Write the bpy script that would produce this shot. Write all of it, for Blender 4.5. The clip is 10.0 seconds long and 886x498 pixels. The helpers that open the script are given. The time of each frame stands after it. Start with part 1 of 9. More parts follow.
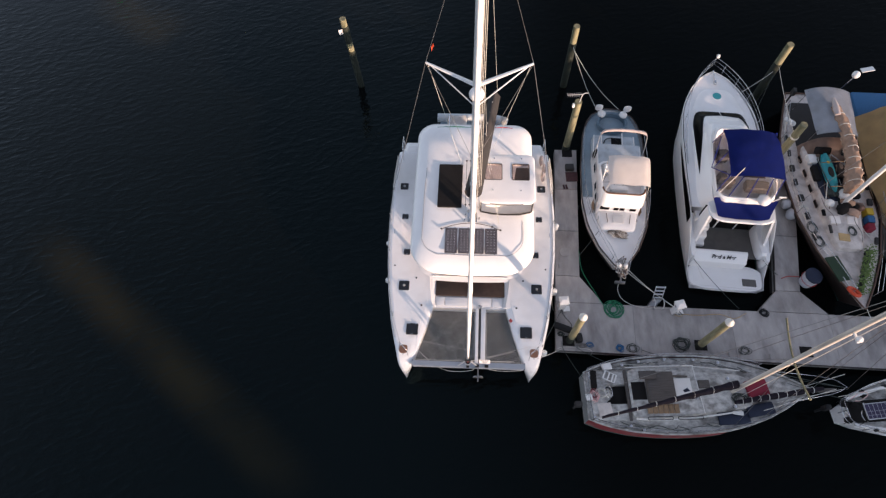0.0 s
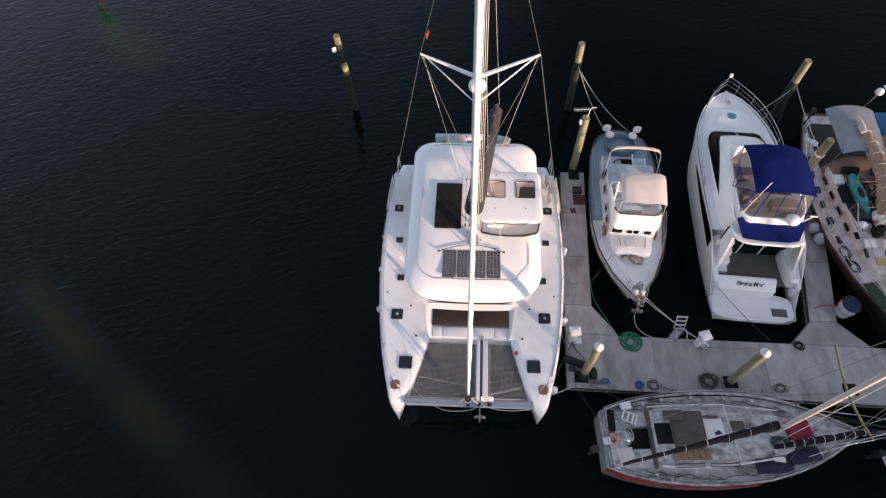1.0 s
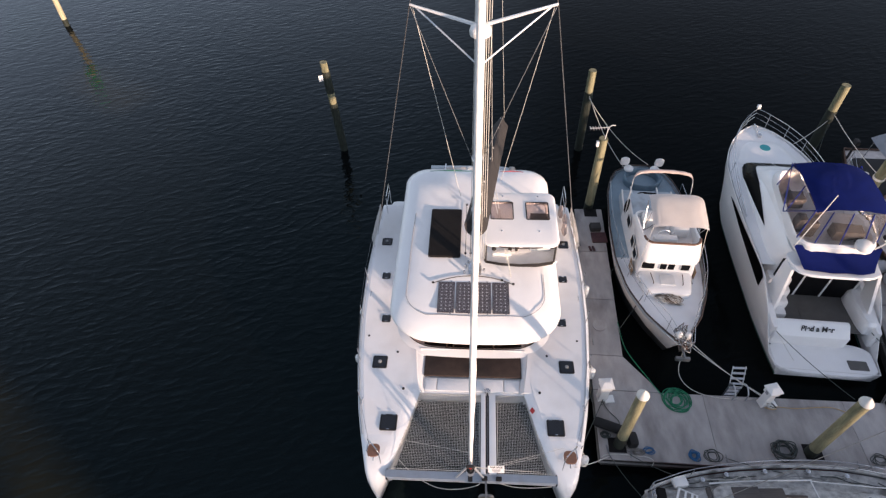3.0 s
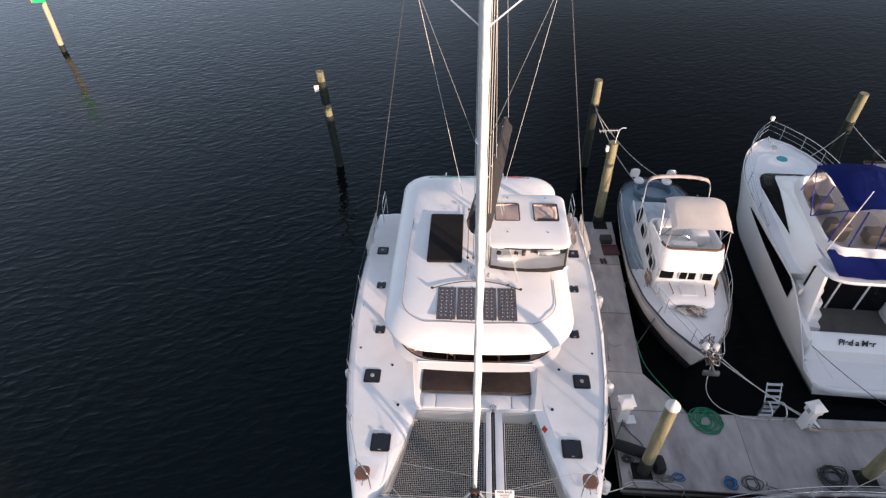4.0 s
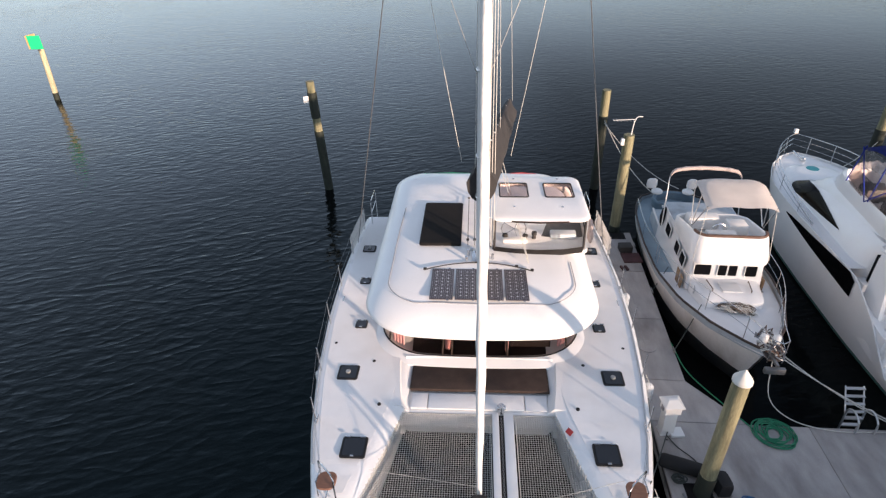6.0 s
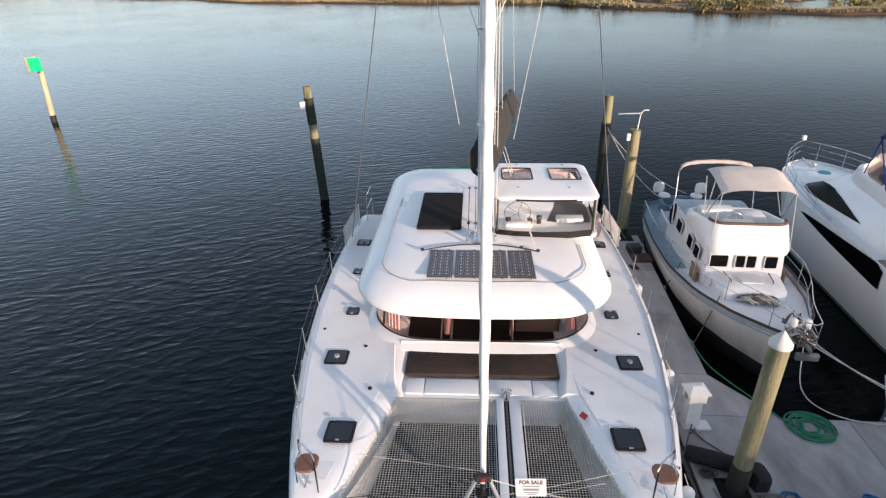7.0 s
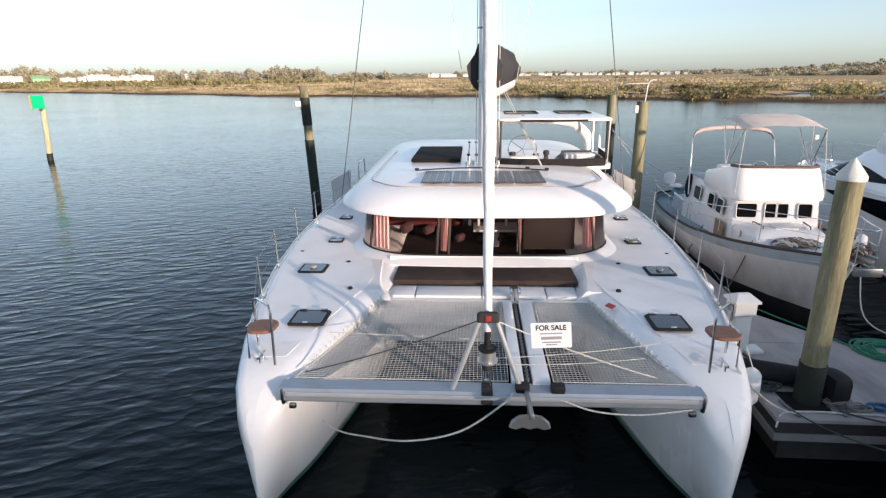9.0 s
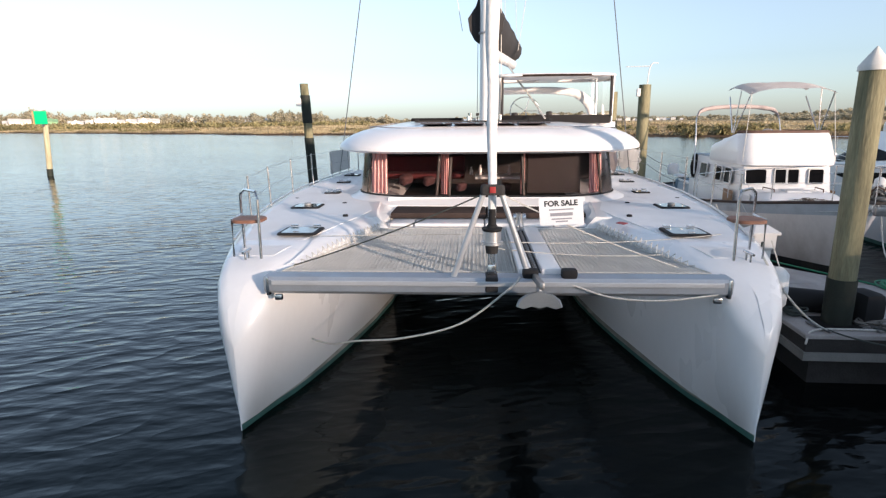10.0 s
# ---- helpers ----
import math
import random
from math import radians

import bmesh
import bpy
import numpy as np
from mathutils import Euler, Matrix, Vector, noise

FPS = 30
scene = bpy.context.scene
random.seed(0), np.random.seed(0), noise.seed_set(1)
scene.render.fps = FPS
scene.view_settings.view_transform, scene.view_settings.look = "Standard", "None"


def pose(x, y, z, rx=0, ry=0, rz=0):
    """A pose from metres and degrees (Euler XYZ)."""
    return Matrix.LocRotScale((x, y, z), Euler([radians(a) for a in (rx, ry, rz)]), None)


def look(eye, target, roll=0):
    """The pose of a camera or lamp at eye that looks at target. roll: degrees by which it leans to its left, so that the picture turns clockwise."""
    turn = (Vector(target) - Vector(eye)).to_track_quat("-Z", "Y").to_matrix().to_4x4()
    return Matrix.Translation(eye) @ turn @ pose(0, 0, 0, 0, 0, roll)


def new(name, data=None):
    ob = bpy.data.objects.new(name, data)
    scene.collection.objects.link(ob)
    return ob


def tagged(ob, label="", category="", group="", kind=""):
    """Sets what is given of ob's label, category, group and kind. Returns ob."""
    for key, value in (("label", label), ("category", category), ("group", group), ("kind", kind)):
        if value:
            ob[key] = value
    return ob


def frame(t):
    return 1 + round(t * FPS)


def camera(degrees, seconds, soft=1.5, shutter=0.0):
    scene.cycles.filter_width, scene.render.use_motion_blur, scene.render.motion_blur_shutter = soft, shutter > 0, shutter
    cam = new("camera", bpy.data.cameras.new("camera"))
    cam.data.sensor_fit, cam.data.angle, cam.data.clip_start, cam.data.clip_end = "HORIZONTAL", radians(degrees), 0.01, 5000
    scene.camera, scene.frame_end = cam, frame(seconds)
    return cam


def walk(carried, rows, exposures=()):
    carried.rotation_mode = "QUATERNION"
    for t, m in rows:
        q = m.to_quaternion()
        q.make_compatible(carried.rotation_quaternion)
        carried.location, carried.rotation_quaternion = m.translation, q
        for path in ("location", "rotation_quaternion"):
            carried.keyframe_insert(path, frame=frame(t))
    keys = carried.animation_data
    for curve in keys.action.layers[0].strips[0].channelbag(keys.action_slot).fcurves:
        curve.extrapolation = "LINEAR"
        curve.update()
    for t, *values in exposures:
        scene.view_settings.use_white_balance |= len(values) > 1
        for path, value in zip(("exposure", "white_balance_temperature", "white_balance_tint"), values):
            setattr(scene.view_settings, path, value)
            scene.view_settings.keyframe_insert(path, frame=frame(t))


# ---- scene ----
cam = camera(76.4, 10.0, soft=1.3)
METRES, EYE, TILT, LEAN, TURN = 21.6, 24.8, -63.8, 1.7, 0.0
ROWS = [
    (0.0, 0.0, 0.0, 0.0, -0.0, 0.0, 0.0),
    (0.5, 0.0034, 0.055, -0.0265, 0.09, 2.6, -0.06),
    (1.0, 0.0053, 0.1088, -0.0508, 0.03, 5.29, -0.1),
    (1.5, 0.0058, 0.1619, -0.0749, 0.02, 8.04, -0.15),
    (2.0, 0.0083, 0.212, -0.1002, 0.06, 10.78, -0.22),
    (2.5, 0.0117, 0.266, -0.1203, 0.04, 13.39, -0.24),
    (4.0, 0.0108, 0.4076, -0.1842, -0.18, 21.17, -0.42),
    (4.5, 0.0127, 0.4529, -0.2041, -0.17, 23.79, -0.48),
    (5.0, 0.015, 0.4993, -0.2256, -0.22, 26.4, -0.51),
    (5.5, 0.0166, 0.5447, -0.2492, -0.22, 29.05, -0.56),
    (7.0, 0.0184, 0.6661, -0.3062, -0.49, 36.69, -0.72),
    (7.5, 0.0192, 0.7056, -0.3245, -0.59, 39.13, -0.77),
    (8.0, 0.0205, 0.7473, -0.3446, -0.66, 41.64, -0.83),
    (8.5, 0.0224, 0.79, -0.3653, -0.72, 44.15, -0.89),
    (9.0, 0.024, 0.83, -0.386, -0.77, 46.62, -0.97),
    (9.5, 0.0251, 0.8684, -0.4051, -0.81, 48.89, -1.0),
    (10.0, 0.0255, 0.9051, -0.4231, -0.83, 51.04, -1.05),
]
walk(cam, [(t, pose(0, 0, EYE, TILT, LEAN, TURN) @ pose(METRES * x, METRES * y, METRES * z, 90 + pitch, roll, yaw)) for t, x, y, z, yaw, pitch, roll in ROWS],
     exposures=[(0.0, 1.08, 6720, 10), (2.0, 1.05, 6560, 9), (4.5, 1.08, 6520, 8), (7.5, 1.01, 6200, 3), (10.0, 0.94, 5980, 2)])

# ---- light ----
SUN_AZ = (0.66, -0.75)      # the side the sun stands on, in plan
SUN_EL = 9.0
SHADE_CROWNS, SHADE_TWIGS = 21.0, 22.2      # tops of the added, unseen shade trees: dense crowns, and bare twigs above
world = bpy.data.worlds.new("world")
scene.world = world
world.use_nodes = True
sky = world.node_tree.nodes.new("ShaderNodeTexSky")
sky.sky_type, sky.sun_disc = "NISHITA", False
sky.sun_elevation = radians(SUN_EL)
sky.sun_rotation = math.atan2(SUN_AZ[0], SUN_AZ[1])
sky.air_density, sky.dust_density, sky.ozone_density = 1.0, 0.75, 2.6
pale = world.node_tree.nodes.new("ShaderNodeHueSaturation")
pale.inputs["Saturation"].default_value, pale.inputs["Hue"].default_value = 0.47, 0.501
world.node_tree.links.new(sky.outputs["Color"], pale.inputs["Color"])
tint = world.node_tree.nodes.new("ShaderNodeVectorMath")
tint.operation, tint.inputs[1].default_value = "MULTIPLY", (0.985, 0.975, 1.06)
world.node_tree.links.new(pale.outputs["Color"], tint.inputs[0])
world.node_tree.links.new(tint.outputs[0], world.node_tree.nodes["Background"].inputs["Color"])
world.node_tree.nodes["Background"].inputs["Strength"].default_value = 0.15
sun = new("sun", bpy.data.lights.new("sun", "SUN"))
sun.data.energy, sun.data.angle, sun.data.color = 4.5, radians(1.3), (1.0, 0.71, 0.55)
ce = math.cos(radians(SUN_EL))
sun.matrix_world = look((0, 0, 0), (-SUN_AZ[0] * ce, -SUN_AZ[1] * ce, -math.sin(radians(SUN_EL))))

# ---- materials ----
def mat(name, color, rough=0.5, metal=0.0, vary=0.12, scale=3.0, fine=60.0, bump=0.0, bump_scale=40.0, stain=None, stain_amount=0.0,
        stain_scale=1.2, per_object=0.0, stretch=(1, 1, 1), coat=0.0, spec=0.5):
    """A procedural surface: base colour varied at two scales, stains with their own colour, rough relief."""
    m = bpy.data.materials.new(name)
    m.use_nodes = True
    nt = m.node_tree
    nd, lk = nt.nodes, nt.links
    b = nd["Principled BSDF"]
    b.inputs["Metallic"].default_value = metal
    b.inputs["Coat Weight"].default_value = coat
    b.inputs["Specular IOR Level"].default_value = spec
    tc = nd.new("ShaderNodeTexCoord")
    mp = nd.new("ShaderNodeMapping")
    mp.inputs["Scale"].default_value = stretch
    lk.new(tc.outputs["Object"], mp.inputs["Vector"])
    def noise_node(s, detail=4.0):
        n = nd.new("ShaderNodeTexNoise")
        n.inputs["Scale"].default_value, n.inputs["Detail"].default_value = s, detail
        lk.new(mp.outputs["Vector"], n.inputs["Vector"])
        return n
    big, small = noise_node(scale), noise_node(fine, 2.0)
    add = nd.new("ShaderNodeMath")
    add.operation = "ADD"
    half = nd.new("ShaderNodeMath")
    half.operation, half.inputs[1].default_value = "MULTIPLY", 0.5
    lk.new(small.outputs["Fac"], half.inputs[0])
    lk.new(big.outputs["Fac"], add.inputs[0])
    lk.new(half.outputs[0], add.inputs[1])
    ramp = nd.new("ShaderNodeMapRange")
    ramp.inputs["From Min"].default_value, ramp.inputs["From Max"].default_value = 0.45, 1.05
    ramp.inputs["To Min"].default_value, ramp.inputs["To Max"].default_value = 1.0 - vary, 1.0 + vary
    lk.new(add.outputs[0], ramp.inputs["Value"])
    value = ramp.outputs[0]
    if per_object:
        info = nd.new("ShaderNodeObjectInfo")
        pr = nd.new("ShaderNodeMapRange")
        pr.inputs["To Min"].default_value, pr.inputs["To Max"].default_value = 1.0 - per_object, 1.0 + per_object
        lk.new(info.outputs["Random"], pr.inputs["Value"])
        mul = nd.new("ShaderNodeMath")
        mul.operation = "MULTIPLY"
        lk.new(value, mul.inputs[0])
        lk.new(pr.outputs[0], mul.inputs[1])
        value = mul.outputs[0]
    scaled = nd.new("ShaderNodeVectorMath")
    scaled.operation, scaled.inputs[0].default_value = "SCALE", color[:3]
    lk.new(value, scaled.inputs["Scale"])
    out = scaled.outputs[0]
    if stain:
        sn = noise_node(stain_scale, 6.0)
        sr = nd.new("ShaderNodeMapRange")
        sr.inputs["From Min"].default_value, sr.inputs["From Max"].default_value = 0.5, 0.68
        sr.inputs["To Max"].default_value = stain_amount
        lk.new(sn.outputs["Fac"], sr.inputs["Value"])
        mx = nd.new("ShaderNodeMix")
        mx.data_type = "RGBA"
        mx.inputs[7].default_value = (*stain, 1)
        lk.new(sr.outputs[0], mx.inputs[0])
        lk.new(out, mx.inputs[6])
        out = mx.outputs[2]
    lk.new(out, b.inputs["Base Color"])
    rr = nd.new("ShaderNodeMapRange")
    rr.inputs["To Min"].default_value, rr.inputs["To Max"].default_value = max(0.02, rough - 0.08), min(1.0, rough + 0.08)
    lk.new(big.outputs["Fac"], rr.inputs["Value"])
    lk.new(rr.outputs[0], b.inputs["Roughness"])
    if bump:
        bn = noise_node(bump_scale, 5.0)
        bp = nd.new("ShaderNodeBump")
        bp.inputs["Strength"].default_value, bp.inputs["Distance"].default_value = bump, 0.02
        lk.new(bn.outputs["Fac"], bp.inputs["Height"])
        lk.new(bp.outputs["Normal"], b.inputs["Normal"])
    return m


def glass(name, tint=(1, 1, 1), rough=0.02):
    m = bpy.data.materials.new(name)
    m.use_nodes = True
    b = m.node_tree.nodes["Principled BSDF"]
    b.inputs["Base Color"].default_value = (*tint, 1)
    b.inputs["Transmission Weight"].default_value = 1.0
    b.inputs["Roughness"].default_value = rough
    b.inputs["IOR"].default_value = 1.1
    return m


M = dict(
    gelcoat=mat("gelcoat", (0.84, 0.83, 0.82), 0.32, vary=0.035, scale=1.1, fine=25, bump=0.02, bump_scale=6, stain=(0.62, 0.58, 0.52), stain_amount=0.10, stain_scale=0.9, coat=0.3),
    nonskid=mat("nonskid", (0.84, 0.83, 0.82), 0.55, vary=0.05, scale=1.6, fine=140, bump=0.12, bump_scale=220, stain=(0.55, 0.52, 0.47), stain_amount=0.16, stain_scale=1.4),
    hullwhite=mat("hull_white", (0.86, 0.86, 0.86), 0.28, vary=0.03, scale=0.8, fine=18, stain=(0.62, 0.60, 0.55), stain_amount=0.14, stain_scale=0.8, stretch=(1, 1, 0.35), coat=0.3),
    antifoul=mat("antifouling", (0.05, 0.13, 0.11), 0.8, vary=0.4, scale=5, bump=0.3, bump_scale=30),
    black=mat("black_cover_and_shade", (0.013, 0.012, 0.012), 0.85, spec=0.15, vary=0.3, scale=4, bump=0.12, bump_scale=120),
    darkglass=mat("dark_acrylic", (0.012, 0.013, 0.016), 0.12, vary=0.2, scale=2, coat=0.5),
    brown=mat("brown_canvas", (0.058, 0.042, 0.036), 0.9, spec=0.15, vary=0.25, scale=5, bump=0.15, bump_scale=160),
    charcoal=mat("charcoal_canvas", (0.03, 0.028, 0.028), 0.85, vary=0.3, scale=3, bump=0.25, bump_scale=30),
    alu=mat("aluminium", (0.62, 0.63, 0.64), 0.38, 0.85, vary=0.08, scale=4, fine=90),
    mast=mat("painted_mast", (0.74, 0.74, 0.73), 0.35, 0.1, vary=0.08, scale=2, fine=40, stain=(0.45, 0.43, 0.4), stain_amount=0.25, stain_scale=2.0),
    steel=mat("stainless", (0.66, 0.66, 0.66), 0.2, 1.0, vary=0.06, scale=8),
    wire=mat("wire_rope", (0.28, 0.28, 0.28), 0.4, 0.8, vary=0.1),
    rope=mat("rope_white", (0.62, 0.60, 0.55), 0.85, vary=0.2, scale=30, bump=0.4, bump_scale=200),
    ropedark=mat("rope_dark", (0.05, 0.06, 0.055), 0.85, vary=0.4, scale=20, bump=0.4, bump_scale=200),
    ropeblue=mat("rope_blue", (0.03, 0.12, 0.26), 0.85, vary=0.4, scale=20),
    hose=mat("green_hose", (0.012, 0.17, 0.085), 0.5, vary=0.25, scale=10),
    teak=mat("teak", (0.105, 0.058, 0.04), 0.65, vary=0.25, scale=6, fine=80, stretch=(1, 6, 1), bump=0.15),
    seatwood=mat("weathered_teak_seat", (0.20, 0.098, 0.062), 0.6, vary=0.3, scale=6, fine=70, stretch=(1, 5, 1), bump=0.15),
    concrete=mat("concrete", (0.37, 0.345, 0.33), 0.9, vary=0.24, scale=2.2, fine=70, bump=0.18, bump_scale=70, stain=(0.15, 0.135, 0.13), stain_amount=0.65, stain_scale=0.9, per_object=0.10, stretch=(1.5, 0.6, 1)),
    fasciapale=mat("dock_fascia_concrete", (0.26, 0.25, 0.235), 0.9, vary=0.2, scale=3, bump=0.2, stain=(0.12, 0.115, 0.10), stain_amount=0.6, stain_scale=1.5),
    darkwood=mat("dark_timber", (0.035, 0.032, 0.03), 0.8, vary=0.4, scale=5, bump=0.3),
    pile=mat("pile_timber", (0.205, 0.19, 0.112), 0.85, vary=0.45, scale=2.0, fine=16, stretch=(4, 4, 0.55), bump=0.6, bump_scale=9, stain=(0.05, 0.062, 0.032), stain_amount=0.95, stain_scale=0.9),
    # paler copy of the pile timber, sunlight on the marker post put in
    palepile=mat("sunlit_pile_timber", (0.46, 0.41, 0.27), 0.85, vary=0.25, scale=2.6, fine=34, stretch=(6, 6, 0.45), bump=0.5, bump_scale=14, stain=(0.24, 0.22, 0.13), stain_amount=0.6, stain_scale=1.1),
    piledark=mat("pile_wrap", (0.014, 0.019, 0.013), 0.75, vary=0.6, scale=4, bump=0.3, bump_scale=20),
    pilecap=mat("pile_cap", (0.58, 0.58, 0.55), 0.5, vary=0.08, scale=6),
    blue=mat("blue_canvas", (0.008, 0.020, 0.17), 0.85, spec=0.2, vary=0.16, scale=2.5, bump=0.25, bump_scale=9),
    white=mat("white_plastic", (0.76, 0.75, 0.73), 0.45, vary=0.05, scale=4),
    cream=mat("cream_canvas", (0.86, 0.80, 0.75), 0.8, vary=0.05, scale=3, fine=90),
    tan=mat("tan_tarp", (0.50, 0.34, 0.16), 0.75, vary=0.18, scale=2, bump=0.35, bump_scale=5),
    grey=mat("grey_deck", (0.11, 0.105, 0.10), 0.8, vary=0.18, scale=3, fine=120, bump=0.1),
    bluedeck=mat("pale_blue_deck", (0.24, 0.32, 0.375), 0.6, vary=0.12, scale=2.5, stain=(0.2, 0.2, 0.19), stain_amount=0.3),
    worn=mat("worn_deck", (0.47, 0.46, 0.44), 0.75, vary=0.45, scale=6.0, fine=55, bump=0.2, stain=(0.10, 0.092, 0.084), stain_amount=0.8, stain_scale=2.2, stretch=(1.2, 0.8, 1)),
    sail=mat("aged_sailcloth", (0.31, 0.205, 0.145), 0.85, vary=0.25, scale=4, bump=0.5, bump_scale=9),
    navy=mat("navy_cover", (0.008, 0.015, 0.038), 0.7, vary=0.3, scale=4, bump=0.2, bump_scale=12),
    dullred=mat("faded_red_hull", (0.27, 0.045, 0.05), 0.6, vary=0.3, scale=2.5, stain=(0.2, 0.17, 0.16), stain_amount=0.5, stain_scale=1.5),
    darksail=mat("dark_sailcloth", (0.015, 0.012, 0.018), 0.9, spec=0.2, vary=0.4, scale=6, bump=0.5, bump_scale=12),
    greyply=mat("weathered_ply", (0.085, 0.075, 0.07), 0.85, vary=0.4, scale=3, fine=40, stretch=(8, 0.6, 1), bump=0.2),
    oldpine=mat("weathered_pine", (0.26, 0.17, 0.10), 0.8, vary=0.3, scale=6, fine=60, stretch=(1, 5, 1)),
    darkrail=mat("weathered_cap_rail", (0.055, 0.038, 0.032), 0.7, vary=0.4, scale=5, stretch=(1, 4, 1)),
    scum=mat("waterline_scum", (0.30, 0.29, 0.25), 0.7, vary=0.3, scale=3, fine=30, stain=(0.62, 0.61, 0.57), stain_amount=0.8, stain_scale=2.2, stretch=(1, 1, 3)),
    furled=mat("furled_sailcloth", (0.74, 0.74, 0.72), 0.8, vary=0.08, scale=3, fine=50, bump=0.6, bump_scale=16, stain=(0.52, 0.51, 0.48), stain_amount=0.3, stain_scale=3.0),
    netting=mat("brown_netting", (0.17, 0.13, 0.10), 0.9, vary=0.35, scale=9, bump=0.4, bump_scale=90),
    seat=mat("brown_seat", (0.055, 0.045, 0.042), 0.6, vary=0.3, scale=4),
    dullmat=mat("dull_mat", (0.07, 0.03, 0.032), 0.9, vary=0.4, scale=8, bump=0.3),
    agedhull=mat("aged_hull", (0.72, 0.69, 0.66), 0.4, vary=0.1, scale=1.2, fine=20, stain=(0.36, 0.31, 0.26), stain_amount=0.5, stain_scale=1.6, stretch=(1, 1, 0.4)),
    pinkcanvas=mat("pinkish_canvas", (0.46, 0.385, 0.36), 0.85, vary=0.12, scale=5),
    beam=mat("grey_anodised_beam", (0.36, 0.40, 0.45), 0.45, 0.35, vary=0.1, scale=3, fine=60, stain=(0.22, 0.22, 0.22), stain_amount=0.3, stain_scale=3),
    strut=mat("grey_tube", (0.50, 0.52, 0.54), 0.4, 0.3, vary=0.08, scale=4),
    woodmast=mat("varnished_mast", (0.60, 0.55, 0.49), 0.5, vary=0.25, scale=2, fine=40, stretch=(6, 6, 0.4), stain=(0.30, 0.24, 0.19), stain_amount=0.5, stain_scale=1.5),
    tubegrey=mat("grey_inflatable", (0.50, 0.54, 0.57), 0.6, vary=0.1, scale=3),
    red=mat("red_paint", (0.36, 0.03, 0.03), 0.55, vary=0.2, scale=3),
    redcloth=mat("red_cloth", (0.20, 0.012, 0.03), 0.85, vary=0.2, scale=4, bump=0.25, bump_scale=14),
    green=mat("green_sign", (0.02, 0.55, 0.22), 0.55, vary=0.08, scale=4),
    leafgreen=mat("plant_leaf", (0.10, 0.16, 0.035), 0.7, vary=0.5, scale=8),
    turquoise=mat("turquoise_plastic", (0.02, 0.26, 0.30), 0.5, vary=0.15),
    yellow=mat("yellow_plastic", (0.55, 0.36, 0.03), 0.55, vary=0.15),
    orange=mat("orange_foam", (0.55, 0.06, 0.02), 0.7, vary=0.15),
    rubber=mat("black_rubber", (0.009, 0.009, 0.010), 0.8, vary=0.3, scale=10),
    pv=mat("solar_cells", (0.062, 0.054, 0.062), 0.32, vary=0.15, scale=12, spec=0.5),
    bluecells=mat("blue_solar_cells", (0.030, 0.024, 0.060), 0.3, vary=0.2, scale=9, spec=0.4),
    pvline=mat("cell_diamond", (0.62, 0.62, 0.64), 0.4),
    pink=mat("curtain_pink", (0.82, 0.52, 0.50), 0.9, vary=0.12, scale=8),
    interior=mat("salon_dim_brown", (0.016, 0.010, 0.008), 0.6, vary=0.3, scale=2),
    redseat=mat("red_cushion", (0.09, 0.007, 0.008), 0.8, vary=0.2),
    greyhull=mat("grey_hull", (0.30, 0.31, 0.31), 0.5, vary=0.15, scale=1.5, stain=(0.15, 0.14, 0.13), stain_amount=0.4),
    window=mat("smoked_glass", (0.008, 0.008, 0.009), 0.06, vary=0.05, spec=0.07),
    ink=mat("black_ink", (0.01, 0.01, 0.012), 0.6, vary=0.05),
    greyink=mat("grey_ink", (0.30, 0.30, 0.32), 0.6, vary=0.05),
    signwhite=mat("sign_board", (0.80, 0.80, 0.80), 0.5, vary=0.03),
)
M["clear"] = glass("clear_vinyl", (0.93, 0.92, 0.90), 0.03)
M["vinyl"] = glass("creased_vinyl", (0.52, 0.49, 0.48), 0.07)
M["vinyl"].node_tree.nodes["Principled BSDF"].inputs["Transmission Weight"].default_value = 0.92
vn = M["vinyl"].node_tree
wv, wb = vn.nodes.new("ShaderNodeTexNoise"), vn.nodes.new("ShaderNodeBump")
wv.inputs["Scale"].default_value, wb.inputs["Strength"].default_value, wb.inputs["Distance"].default_value = 5.0, 0.5, 0.05
vn.links.new(wv.outputs["Fac"], wb.inputs["Height"])
vn.links.new(wb.outputs["Normal"], vn.nodes["Principled BSDF"].inputs["Normal"])
vn.nodes["Principled BSDF"].inputs["IOR"].default_value = 1.25
M["smoke"] = glass("tinted_glazing", (0.50, 0.42, 0.41), 0.01)


# ---- building helpers ----
def thing(name, label, category, m=None, group="", kind=""):
    ob = new(name)
    ob.empty_display_size = 0.2
    if m is not None:
        ob.matrix_world = m
    return tagged(ob, label, category, group, kind)


def part(name, bm, material, parent=None, label="", smooth=None, kind=""):
    """Links a bmesh as one mesh object under a thing or a part, in the parent's own coordinates."""
    me = bpy.data.meshes.new(name)
    bmesh.ops.recalc_face_normals(bm, faces=bm.faces)
    bm.to_mesh(me)
    bm.free()
    for mm in (material if isinstance(material, (list, tuple)) else [material]):
        me.materials.append(mm)
    if smooth is not None:
        me.shade_smooth()
        me.set_sharp_from_angle(angle=radians(smooth))
    ob = new(name, me)
    if parent:
        ob.parent = parent
    if label or kind:
        tagged(ob, label=label, kind=kind)
    return ob


def BM():
    return bmesh.new()


